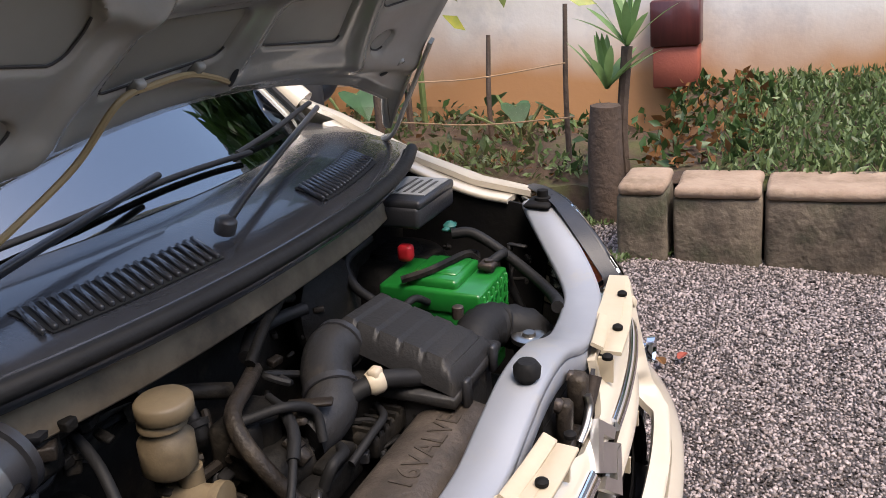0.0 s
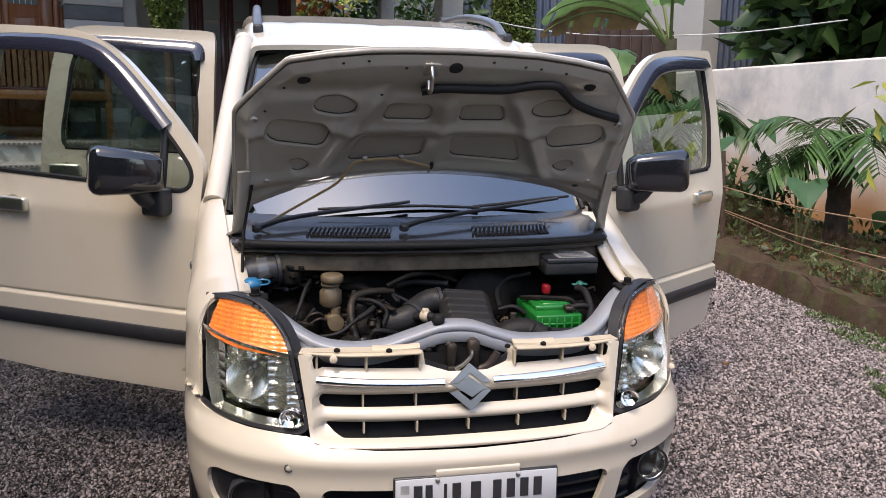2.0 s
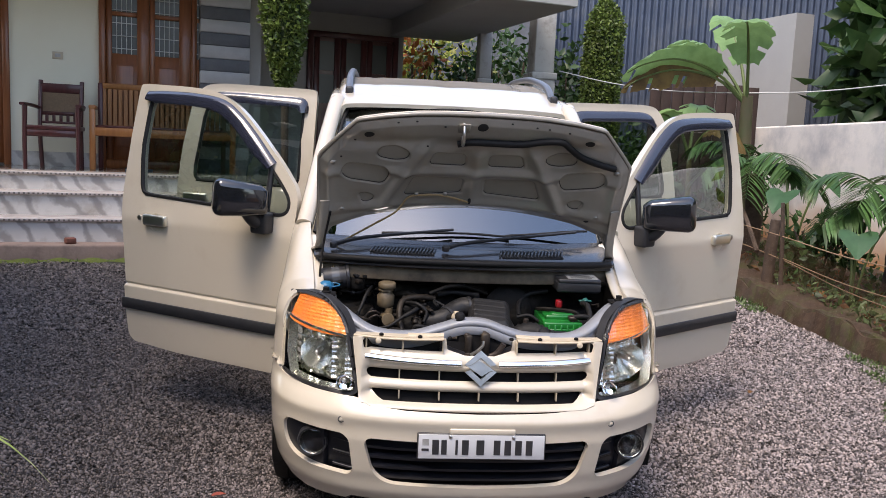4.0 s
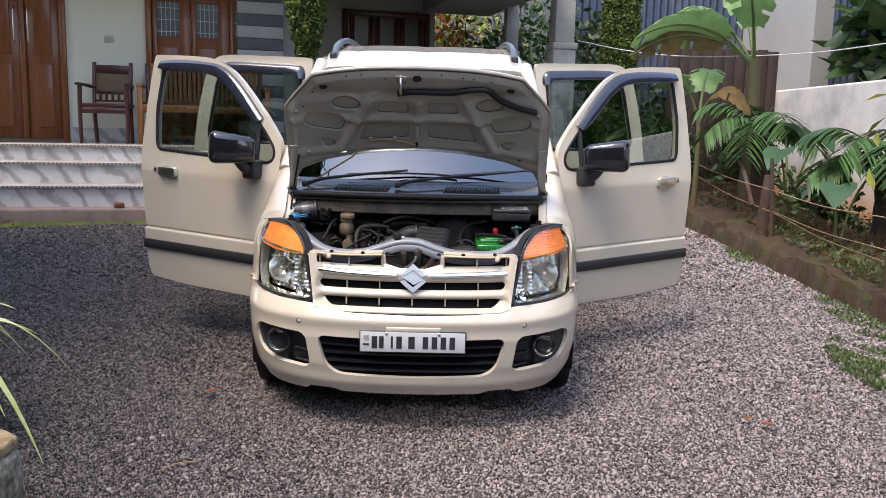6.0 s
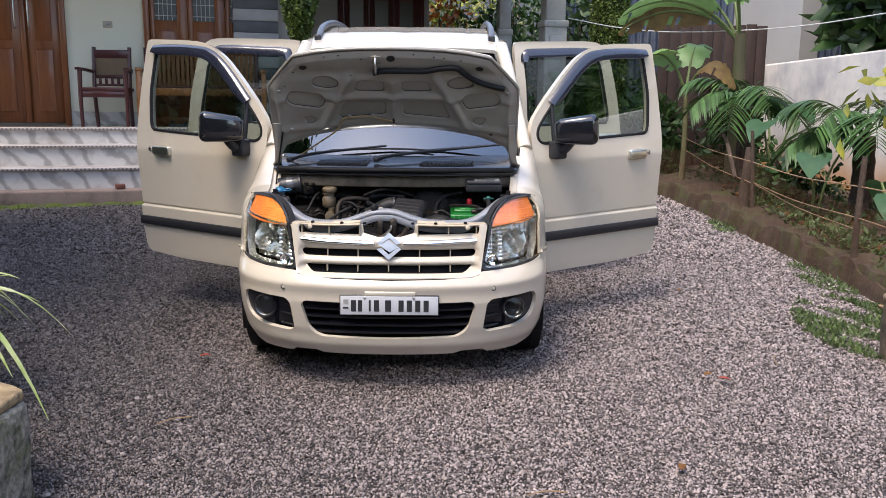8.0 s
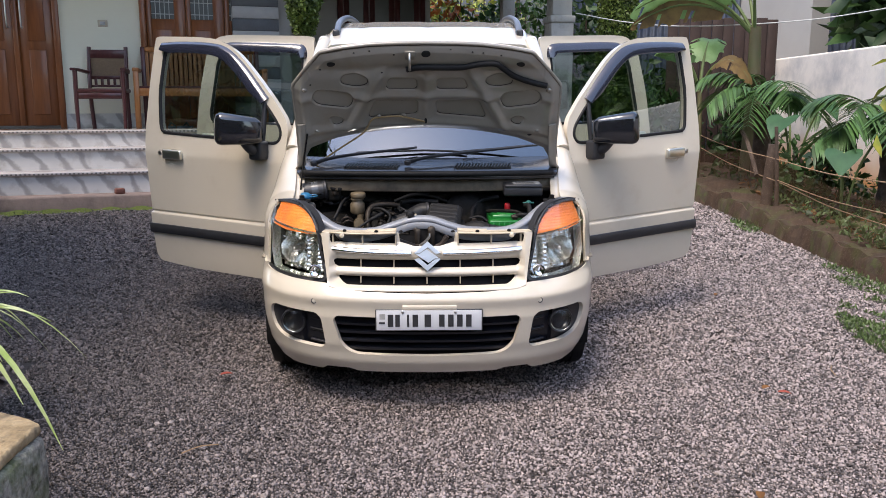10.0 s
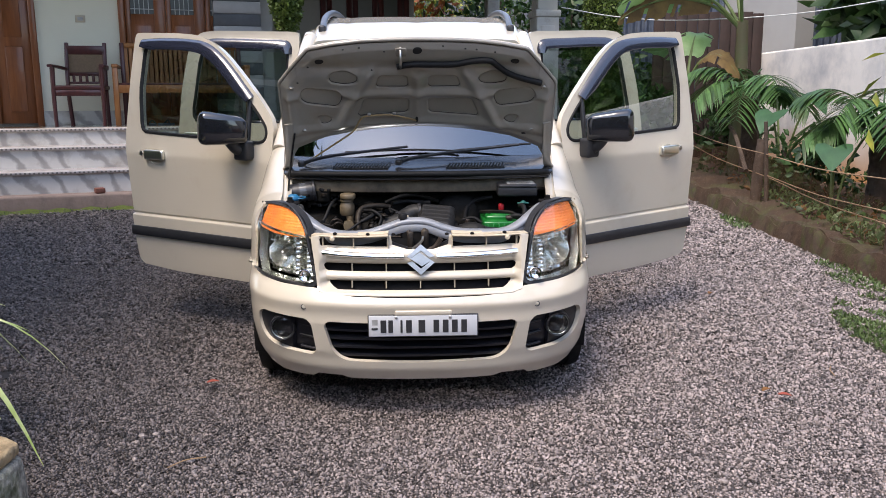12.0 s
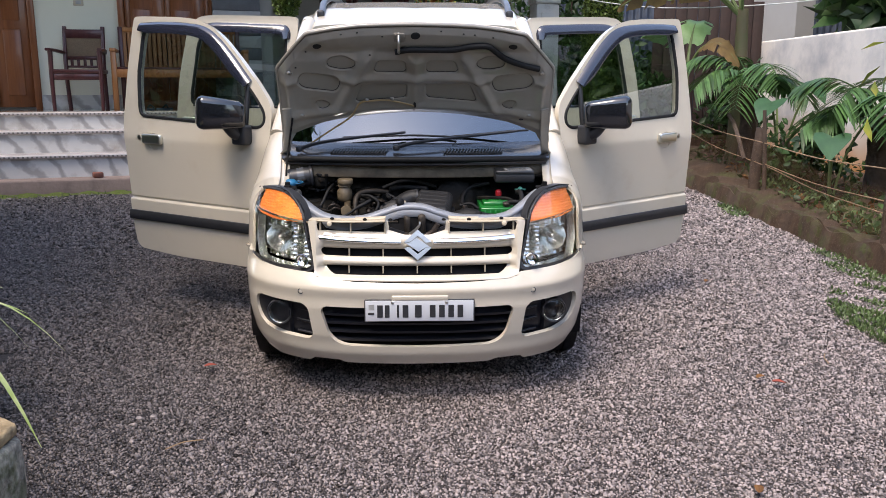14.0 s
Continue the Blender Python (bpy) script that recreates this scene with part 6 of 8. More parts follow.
def scatter_pieces(name, centres, sizes, material, label, category, flat=0.7, kind="stuff"):
    """Many small angular stones as one mesh."""
    n = len(centres)
    cube = np.array([(x, y, z) for x in (-1, 1) for y in (-1, 1) for z in (-1, 1)], float)
    faces = np.array([(0, 1, 3, 2), (4, 6, 7, 5), (0, 4, 5, 1), (2, 3, 7, 6), (1, 5, 7, 3)])
    v = cube[None] * (0.62 + 0.38 * RNG.random((n, 8, 3)))
    v *= (sizes[:, None] * np.stack([0.85 + 0.4 * RNG.random(n), 0.62 + 0.36 * RNG.random(n), flat * (0.5 + 0.5 * RNG.random(n))], 1))[:, None, :]
    q = RNG.normal(size=(n, 4))
    q[:, 1:3] *= 0.5
    q /= np.linalg.norm(q, axis=1)[:, None]
    w, x, y, z = q.T
    R = np.stack([np.stack([1 - 2 * (y * y + z * z), 2 * (x * y - z * w), 2 * (x * z + y * w)], 1), np.stack([2 * (x * y + z * w), 1 - 2 * (x * x + z * z), 2 * (y * z - x * w)], 1), np.stack([2 * (x * z - y * w), 2 * (y * z + x * w), 1 - 2 * (x * x + y * y)], 1)], 1)
    v = np.einsum("nij,nkj->nki", R, v) + centres[:, None, :]
    f = (faces[None] + 8 * np.arange(n)[:, None, None]).reshape(-1, 4)
    me = bpy.data.meshes.new(name)
    me.vertices.add(8 * n)
    me.vertices.foreach_set("co", v.reshape(-1))
    me.loops.add(f.size)
    me.loops.foreach_set("vertex_index", f.reshape(-1).astype(np.int32))
    me.polygons.add(len(f))
    me.polygons.foreach_set("loop_start", np.arange(0, f.size, 4, dtype=np.int32))
    me.update(calc_edges=True)
    me.materials.append(material)
    return tagged(new(name, me), label, category, kind=kind)


def packed(x0, x1, y0, y1, gap):
    """Centres of stones lying side by side: a grid, staggered and shaken."""
    nx, ny = int((x1 - x0) / gap), int((y1 - y0) / gap)
    gx, gy = np.meshgrid(np.arange(nx), np.arange(ny))
    x = x0 + (gx + 0.5 * (gy % 2) + RNG.uniform(-0.38, 0.38, gx.shape)) * gap
    y = y0 + (gy + RNG.uniform(-0.38, 0.38, gx.shape)) * gap
    return np.stack([x.ravel(), y.ravel(), np.minimum(y.ravel(), 5.4) * TILT], 1)


near = packed(-1.9, 3.0, -1.6, 0.6, 0.0102)
mid = packed(-3.2, 3.05, 0.6, 2.6, 0.0130)
far = packed(-4.2, 3.0, 2.6, 4.7, 0.018)
back = packed(0.3, 2.9, 4.7, 6.2, 0.026)
cen = np.concatenate([near, mid, far, back])
siz = np.concatenate([np.full(len(q), 0.56 * g) for q, g in ((near, 0.0102), (mid, 0.0130), (far, 0.018), (back, 0.026))]) * (0.72 + 0.62 * RNG.random(len(cen)) ** 2)
cen[:, 2] += siz * RNG.uniform(-0.25, 0.75, len(cen))
scatter_pieces("gravel", cen, siz, STONE, "loose crushed grey gravel stones, painted darker beside the house for shade and wet", "gravel")

# ---- leaves ----
def leaves_mesh(name, centres, size, material, parent=None, label="", aspect=0.5, up=0.3, kind=""):
    """Many small folded leaves as one mesh."""
    n = len(centres)
    d = RNG.normal(size=(n, 3)) + (0, 0, up)
    d /= np.linalg.norm(d, axis=1)[:, None]
    s = np.cross(d, RNG.normal(size=(n, 3)))
    s /= np.linalg.norm(s, axis=1)[:, None]
    nn = np.cross(d, s)
    L = (size * (0.6 + 0.8 * RNG.random(n)))[:, None]
    W = L * aspect * 0.5
    v = np.stack([centres, centres + d * L * 0.5 + s * W + nn * W * 0.35, centres + d * L, centres + d * L * 0.5 - s * W + nn * W * 0.35], 1)
    mid_v = centres + d * L * 0.5
    verts = np.concatenate([v, mid_v[:, None]], 1).reshape(-1, 3)
    base = 5 * np.arange(n)[:, None]
    tri = np.concatenate([base + t for t in ((0, 1, 4), (1, 2, 4), (2, 3, 4), (3, 0, 4))], 1).reshape(-1, 3)
    me = bpy.data.meshes.new(name)
    me.vertices.add(len(verts))
    me.vertices.foreach_set("co", verts.reshape(-1))
    me.loops.add(tri.size)
    me.loops.foreach_set("vertex_index", tri.reshape(-1).astype(np.int32))
    me.polygons.add(len(tri))
    me.polygons.foreach_set("loop_start", np.arange(0, tri.size, 3, dtype=np.int32))
    me.update(calc_edges=True)
    me.materials.append(material)
    ob = new(name, me)
    ob.parent = parent
    if label:
        ob["label"] = label
    if kind:
        ob["kind"] = kind
    return ob


def blade(bm, p, d, length, width, droop=0.5, n=7, fold=0.25, tip=0.05, twist=0.0):
    """One long leaf from p along d, sagging by droop of its length."""
    p, d = Vector(p), Vector(d).normalized()
    side = d.cross(Vector((0, 0, 1)))
    side = side.normalized() if side.length > 0.05 else Vector((1, 0, 0))
    side = (Matrix.Rotation(twist, 3, d) @ side)
    rows = []
    for i in range(n + 1):
        t = i / n
        q = p + d * length * t + Vector((0, 0, -droop * length * t * t))
        w = width * 0.5 * max(tip, math.sin(math.pi * (0.12 + 0.88 * t)) ** 0.7 if t < 1 else tip)
        lift = Vector((0, 0, fold * w))
        rows.append([bm.verts.new(q - side * w + lift), bm.verts.new(q), bm.verts.new(q + side * w + lift)])
    for a, b in zip(rows, rows[1:]):
        bm.faces.new((a[0], a[1], b[1], b[0]))
        bm.faces.new((a[1], a[2], b[2], b[1]))
    return bm


def frond(bm, p, d, length, leaf, width, droop=0.6, pairs=22, hang=0.5):
    """A palm frond: a rib with leaflets down both sides."""
    p, d = Vector(p), Vector(d).normalized()
    side = d.cross(Vector((0, 0, 1))).normalized()
    pts = [p + d * length * t + Vector((0, 0, -droop * length * t * t)) for t in np.linspace(0, 1, 9)]
    tube(bm, pts, 0.010, 5, 2, 0, (1.0, 0.25))
    for k in range(pairs):
        t = 0.15 + 0.85 * (k + 0.5) / pairs
        q = p + d * length * t + Vector((0, 0, -droop * length * t * t))
        way = (d + Vector((0, 0, -2 * droop * t))).normalized()
        for s in (-1, 1):
            l = leaf * (0.55 + 0.45 * math.sin(math.pi * min(1, t * 1.05))) * random.uniform(0.85, 1.1)
            blade(bm, q, way * 0.55 + side * s * 0.8 + Vector((0, 0, random.uniform(-0.25, 0.1))), l, width, hang, 4, 0.2)
    return bm


# ---- house, set a little askew to the drive ----
HOUSE = Matrix.Translation((-3.2, 4.72, 0)) @ Matrix.Rotation(radians(15.5), 4, "Z")
FZ = 1.0


def structure(name, bm, material, label, category, smooth=False):
    return thing(name, bm, material, label, category, HOUSE.copy(), "", "structure", smooth)


steps = root("porch_steps", HOUSE.copy(), "veined white marble porch steps with dotted nosings", "steps", kind="structure")
part("plinth", obox(-4.5, 1.55, 0.0, 0.30, 0.05, 0.395, 0.02, 2), PLINTH, steps, "rough cement plinth with mossy foot")
for k, (v0, z0, z1) in enumerate(((0.20, 0.395, 0.612), (0.52, 0.612, 0.828), (0.84, 0.828, FZ))):
    part("riser", obox(-4.5, 1.50, v0, v0 + 0.36, z0 - 0.02, z1 - 0.032), MARBLE, steps, smooth=False)
    part("tread", obox(-4.5, 1.52, v0 - 0.025, v0 + 0.36, z1 - 0.032, z1, 0.008, 2), NOSING, steps)
    dots = bmesh.new()
    for j in range(150):
        u0 = -4.48 + j * 0.04
        box(dots, u0, u0 + 0.018, v0 - 0.028, v0 - 0.02, z1 - 0.024, z1 - 0.008)
    part("dotted_inlay", dots, INLAY, steps, smooth=False)["kind"] = "stuff"
tagged(link_mesh("moss_strip", panel(lambda u, v: (u, -0.01 - 0.11 * v + 0.02 * np.sin(u * 9), 0.236 + 0.035 * (1 - v) + 0.01 * np.sin(u * 23)), np.linspace(-4.4, 1.5, 120), np.linspace(0, 1, 4), None, 0.02, flip=True), mat("moss", (0.10, 0.13, 0.02), 0.95, 0.0, (0.06, 0.075, 0.015), 30, bump=1.0, bscale=90), at=HOUSE.copy()), "green moss along the foot of the steps", "moss", kind="structure")
leaves_mesh("step_weeds", (np.array([HOUSE @ Vector((u, -0.06 + 0.05 * random.uniform(-1, 1), 0.25)) for u in np.linspace(-4.3, 1.4, 260)])), 0.03, L_GRASS, None, "", 0.4, 1.0)
tagged(bpy.data.objects["step_weeds"], "tiny weeds along the foot of the steps", "weeds", kind="stuff")
brick = thing("brick", obox(-0.045, 0.045, -0.04, 0.04, 0, 0.055, 0.012, 2), BRICKRED, "broken brick lying on the step plinth", "brick", HOUSE @ pose(0.146, 0.08, 0.395, 0, 0, 20))
structure("porch_floor", obox(-4.6, 6.5, 1.18, 4.6, 0.70, FZ), FLOOR, "polished stone porch floor", "floor")
structure("wall_porch", box(box(obox(-0.60, 0.30, 2.2, 2.40, FZ, 3.35), -4.6, -1.55, 2.2, 2.40, FZ, 3.35), -1.55, -0.60, 2.2, 2.40, 3.15, 3.35), CREAMWALL, "cream painted porch wall", "wall")
structure("skirting", box(obox(-0.60, 0.30, 2.186, 2.20, FZ, 1.16, 0.003, 1), -4.6, -1.55, 2.186, 2.20, FZ, 1.16, 0.003, 1), MARBLE, "marble skirting along the porch wall", "skirting")
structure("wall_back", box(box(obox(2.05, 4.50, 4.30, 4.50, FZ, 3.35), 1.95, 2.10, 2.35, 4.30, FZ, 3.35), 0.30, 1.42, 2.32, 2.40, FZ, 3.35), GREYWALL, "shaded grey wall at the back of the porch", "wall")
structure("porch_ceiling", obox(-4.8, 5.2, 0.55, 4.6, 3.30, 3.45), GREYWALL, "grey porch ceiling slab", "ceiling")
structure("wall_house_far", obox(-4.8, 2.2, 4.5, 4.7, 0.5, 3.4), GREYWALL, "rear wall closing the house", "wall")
# banded pillar
pil = root("banded_pillar", HOUSE.copy(), "square pillar with alternating pale and slate bands", "pillar", kind="structure")
for k in range(16):
    z0 = FZ + 0.145 * k
    part("band", obox(1.375, 1.93, 2.02 - 0.006 * (k % 2), 2.36, z0, z0 + 0.141, 0.005, 1), PALEBAND if k % 2 else SLATE, pil)
# main door
dr = root("house_door", HOUSE.copy(), "brown teak double door with long steel handles", "door", kind="structure")
for u0, u1 in ((-1.49, -1.10), (-1.05, -0.66)):
    leaf = part("door_leaf", obox(u0, u1, 2.24, 2.30, FZ + 0.02, 3.10, 0.006, 1), TEAK, dr)
    for z0, z1 in ((1.15, 1.9), (2.0, 3.0)):
        part("door_panel", obox(u0 + 0.10, u1 - 0.10, 2.225, 2.245, z0, z1, 0.010, 2), TEAK, leaf)
part("door_mullion", obox(-1.105, -1.045, 2.215, 2.26, FZ + 0.02, 3.10, 0.006, 1), TEAK, dr)
for u in (-0.665, -1.555):
    part("door_jamb", obox(u, u + 0.07, 2.17, 2.34, FZ, 3.15, 0.006, 1), TEAK, dr)
for u in (-1.15, -1.00):
    part("pull_handle", tube(bmesh.new(), [(u, 2.22, 2.15), (u, 2.17, 2.18), (u, 2.17, 2.5), (u, 2.22, 2.53)], 0.010, 8), STEEL, dr)
# window wall of shuttered lights
wn = root("window_1", HOUSE.copy(), "tall brown timber window with barred panes", "window", kind="structure")
part("window_frame", box(box(obox(0.30, 0.37, 2.12, 2.32, FZ, 3.3, 0.006, 1), 0.37, 1.37, 2.12, 2.32, 3.12, 3.19, 0.006, 1), 0.37, 1.37, 2.13, 2.30, FZ, 1.10, 0.006, 1), TEAK, wn)
for k in range(3):
    u0 = 0.375 + 0.455 * k
    u3 = min(u0 + 0.45, 1.372)
    u1, u2 = u0 + 0.060, min(u0 + 0.322, u3)
    sh = part("shutter", obox(u0, u1, 2.16, 2.24, 1.10, 3.12, 0.005, 1), TEAK, wn)
    if k < 2:
        part("stile", obox(u2, u3, 2.16, 2.24, 1.10, 3.12, 0.005, 1), TEAK, sh)
        part("lower_panel", obox(u1 + 0.03, u2 - 0.03, 2.150, 2.172, 1.25, 2.16, 0.010, 2), TEAK, sh)
    for z0, z1 in ((1.10, 2.285), (2.70, 2.745)):
        part("shutter_rail", obox(u1, u2, 2.165, 2.235, z0, z1, 0.004, 1), TEAK, sh)
    part("pane", obox(u1, u2, 2.20, 2.206, 2.285, 3.12), PANE, sh, smooth=False)
    for j in range(4 if k < 2 else 1):
        part("bar", obox(u1 + 0.045 + 0.052 * j, u1 + 0.053 + 0.052 * j, 2.186, 2.196, 2.285, 3.12) if u1 + 0.053 + 0.052 * j < u2 else obox(u2 - 0.006, u2, 2.186, 2.196, 2.285, 3.12), WHITEM, sh, smooth=False)
    for j in range(6):
        part("bar", obox(u1, u2, 2.182, 2.19, 2.34 + 0.14 * j, 2.348 + 0.14 * j), WHITEM, sh, smooth=False)
# far door of three glazed leaves, in the recess
fd = root("recess_door", HOUSE.copy(), "dark red-brown triple door with glazed panes", "door", kind="structure")
part("door_frame", box(box(box(obox(3.02, 3.10, 4.22, 4.32, FZ, 3.02, 0.005, 1), 4.32, 4.40, 4.22, 4.32, FZ, 3.02, 0.005, 1), 3.02, 4.40, 4.22, 4.32, 2.94, 3.02, 0.005, 1), 3.10, 4.32, 4.27, 4.31, FZ, 2.94), DARKWOOD, fd)
for k in range(3):
    u0 = 3.12 + 0.40 * k
    lf = part("door_leaf", box(box(obox(u0, u0 + 0.08, 4.235, 4.275, FZ, 2.93, 0.004, 1), u0 + 0.30, u0 + 0.38, 4.235, 4.275, FZ, 2.93, 0.004, 1), u0 + 0.07, u0 + 0.31, 4.24, 4.272, FZ, 1.95), DARKWOOD, fd)
    for z0 in (1.98, 2.46):
        part("pane", obox(u0 + 0.08, u0 + 0.30, 4.25, 4.262, z0, z0 + 0.42), PANE, lf, smooth=False)
sw = thing("switch_plate", obox(-0.055, 0.055, -0.012, 0.0, -0.04, 0.04, 0.006, 2), LATCHCREAM, "cream switch plate on the porch wall", "switch", HOUSE @ pose(-0.12, 2.2, 2.217))
part("switch_key", obox(-0.028, 0.028, -0.016, -0.011, -0.02, 0.02, 0.003, 1), PALEBAND, sw)
# portico pillars and the beam they carry
for name, x, y, w in (("portico_pillar", 1.72, 8.0, 0.155), ("portico_pillar", 1.14, 9.3, 0.105)):
    pp = root(name, Matrix.Translation((x, y, 0)) @ Matrix.Rotation(radians(10), 4, "Z"), "pale concrete portico pillar with a panelled base", "pillar", kind="structure")
    part("shaft", obox(-w * 0.88, w * 0.88, -w * 0.88, w * 0.88, 2.42, 3.46, 0.012, 2), mat("pillar_plaster", (0.42, 0.41, 0.38), 0.8, 0.0, (0.35, 0.34, 0.31), 4, dirt=(0.22, 0.21, 0.19), dirt_scale=4) if "pillar_plaster" not in bpy.data.materials else bpy.data.materials["pillar_plaster"], pp)
    part("collar", obox(-w * 1.12, w * 1.12, -w * 1.12, w * 1.12, 2.33, 2.42, 0.015, 2), bpy.data.materials["pillar_plaster"], pp)
    part("base", obox(-w, w, -w, w, 0.2, 2.33, 0.012, 2), bpy.data.materials["pillar_plaster"], pp)
    part("base_panel", obox(-w * 0.6, w * 0.6, -w - 0.012, -w + 0.01, 1.2, 2.22, 0.008, 1), bpy.data.materials["pillar_plaster"], pp)
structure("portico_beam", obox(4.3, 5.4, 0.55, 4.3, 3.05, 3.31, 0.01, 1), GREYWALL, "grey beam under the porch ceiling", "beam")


# chairs and bench on the porch
def armchair():
    ch = root("armchair", Matrix(), "dark red-brown wooden armchair with cane panels on the porch", "chair")
    for s in SIDES:
        part("leg", ribbon(bmesh.new(), [(s * 0.25, -0.24, 0), (s * 0.255, -0.235, 0.3), (s * 0.25, -0.23, 0.64)], (0.034, 0.048), 0.045, (1, 0, 0)), DARKWOOD, ch)
        part("leg", ribbon(bmesh.new(), [(s * 0.20, 0.28, 0), (s * 0.205, 0.22, 0.42), (s * 0.205, 0.30, 0.93)], 0.042, 0.045, (1, 0, 0)), DARKWOOD, ch)
        part("armrest", ribbon(bmesh.new(), [(s * 0.265, -0.27, 0.655), (s * 0.26, 0.0, 0.655), (s * 0.215, 0.25, 0.635)], 0.055, 0.03, (1, 0, 0)), DARKWOOD, ch)
    part("seat", obox(-0.245, 0.245, -0.25, 0.24, 0.40, 0.445, 0.012, 2), DARKWOOD, ch)
    part("apron", obox(-0.235, 0.235, -0.245, -0.215, 0.33, 0.40, 0.006, 1), DARKWOOD, ch)
    part("top_rail", obox(-0.215, 0.215, 0.265, 0.30, 0.80, 0.90, 0.01, 2), DARKWOOD, ch)
    part("mid_rail", obox(-0.19, 0.19, 0.245, 0.275, 0.56, 0.60, 0.006, 1), DARKWOOD, ch)
    part("cane_panel", obox(-0.19, 0.19, 0.262, 0.274, 0.60, 0.80), CANE, ch, smooth=False)
    part("lower_rail", obox(-0.19, 0.19, 0.225, 0.255, 0.47, 0.495, 0.005, 1), DARKWOOD, ch)
    for k in range(5):
        part("spindle", obox(-0.155 + 0.07 * k, -0.125 + 0.07 * k, 0.232, 0.258, 0.49, 0.565, 0.005, 1), DARKWOOD, ch)
    return ch


ch = armchair()
ch.matrix_basis = HOUSE @ pose(-0.10, 1.70, FZ, 0, 0, -6)
bn = root("bench", HOUSE @ pose(0.98, 1.78, FZ), "honey-brown slatted wooden bench on the porch", "bench")
for s in SIDES:
    part("leg", obox(s * 0.72 - 0.03, s * 0.72 + 0.03, -0.27, -0.21, 0, 0.66, 0.006, 1), BENCHWOOD, bn)
    part("leg", obox(s * 0.66 - 0.025, s * 0.66 + 0.025, 0.20, 0.26, 0, 0.94, 0.006, 1), DARKWOOD, bn)
    part("armrest", obox(s * 0.72 - 0.035, s * 0.72 + 0.035, -0.28, 0.24, 0.64, 0.68, 0.01, 2), BENCHWOOD, bn)
part("seat_rail", obox(-0.70, 0.70, -0.27, -0.23, 0.36, 0.45, 0.008, 1), BENCHWOOD, bn)
part("seat", obox(-0.70, 0.70, -0.25, 0.22, 0.44, 0.475, 0.008, 1), DARKWOOD, bn)
part("back_rail", obox(-0.68, 0.68, 0.205, 0.25, 0.88, 0.94, 0.008, 1), BENCHWOOD, bn)
for k in range(24):
    part("slat", obox(-0.64 + 0.055 * k, -0.60 + 0.055 * k, 0.215, 0.24, 0.47, 0.90), BENCHWOOD, bn, smooth=False)
for k, (du, dv, rot) in enumerate(((0, 0, 20), (0.14, 0.05, -15))):
    sl = root("slipper", HOUSE @ pose(0.62 + du, 1.42 + dv, FZ, 0, 0, 70 + rot), "dark slipper lying on the porch floor", "slipper", "slippers under the bench")
    part("sole", prism(bmesh.new(), rounded([(-0.12, -0.035), (0.02, -0.04), (0.12, -0.05), (0.135, 0.0), (0.12, 0.045), (0.02, 0.035), (-0.12, 0.035)], 1), 0.022), mat("slipper_sole", (0.03, 0.04, 0.06), 0.7) if k == 0 else bpy.data.materials["slipper_sole"], sl)
    part("strap", tube(bmesh.new(), [(0.02, -0.04, 0.02), (0.05, 0.0, 0.055), (0.03, 0.036, 0.02)], 0.010, 6), RUBBER, sl)


# ---- clipped columns and shrubs ----
def crown_points(n, f):
    out = []
    while len(out) < n:
        p = RNG.uniform(-1, 1, 3)
        if f(p):
            out.append(p)
    return np.array(out)


def topiary(x, y, z0, z1, r, label, taper):
    t = root("clipped_shrub", Matrix.Translation((x, y, 0)), label, "shrub")
    g = gz(y)
    part("trunk", tube(bmesh.new(), [(0, 0, g - 0.05), (0.02, 0, (g + z0) / 2), (0, 0.01, z0 + 0.3)], 0.035, 8), BARK, t)
    n = int(9000 * (z1 - z0) * r / 0.4)
    h = RNG.random(n)
    a = RNG.random(n) * 2 * math.pi
    prof = np.clip(np.minimum(np.sqrt(np.clip(h / taper, 0, 1)), np.sqrt(np.clip((1 - h) / 0.12, 0, 1))), 0.05, 1)
    wob = 1 + 0.06 * np.sin(a * 3 + h * 9) + 0.05 * np.sin(a * 5 - h * 17)
    rr = r * prof * wob * (0.86 + 0.16 * RNG.random(n))
    pts = np.stack([rr * np.cos(a), rr * np.sin(a), z0 + (z1 - z0) * h], 1)
    leaves_mesh("crown", pts, 0.045, L_TOPIARY, t, "dense clipped leaves", 0.6, 0.2)
    # dark solid core stands in for the shade deep among the leaves
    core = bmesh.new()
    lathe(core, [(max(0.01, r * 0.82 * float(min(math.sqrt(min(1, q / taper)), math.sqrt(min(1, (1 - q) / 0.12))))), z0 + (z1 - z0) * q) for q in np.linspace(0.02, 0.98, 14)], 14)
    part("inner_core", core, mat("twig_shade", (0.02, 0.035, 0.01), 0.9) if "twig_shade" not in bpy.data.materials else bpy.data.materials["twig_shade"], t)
    return t


topiary(-1.235, 5.0, 1.86, 3.3, 0.205, "tall clipped green shrub on a bare trunk by the steps", 0.45)
topiary(2.40, 7.5, 0.6, 3.3, 0.235, "tall clipped column shrub beside the metal sheets", 0.1)


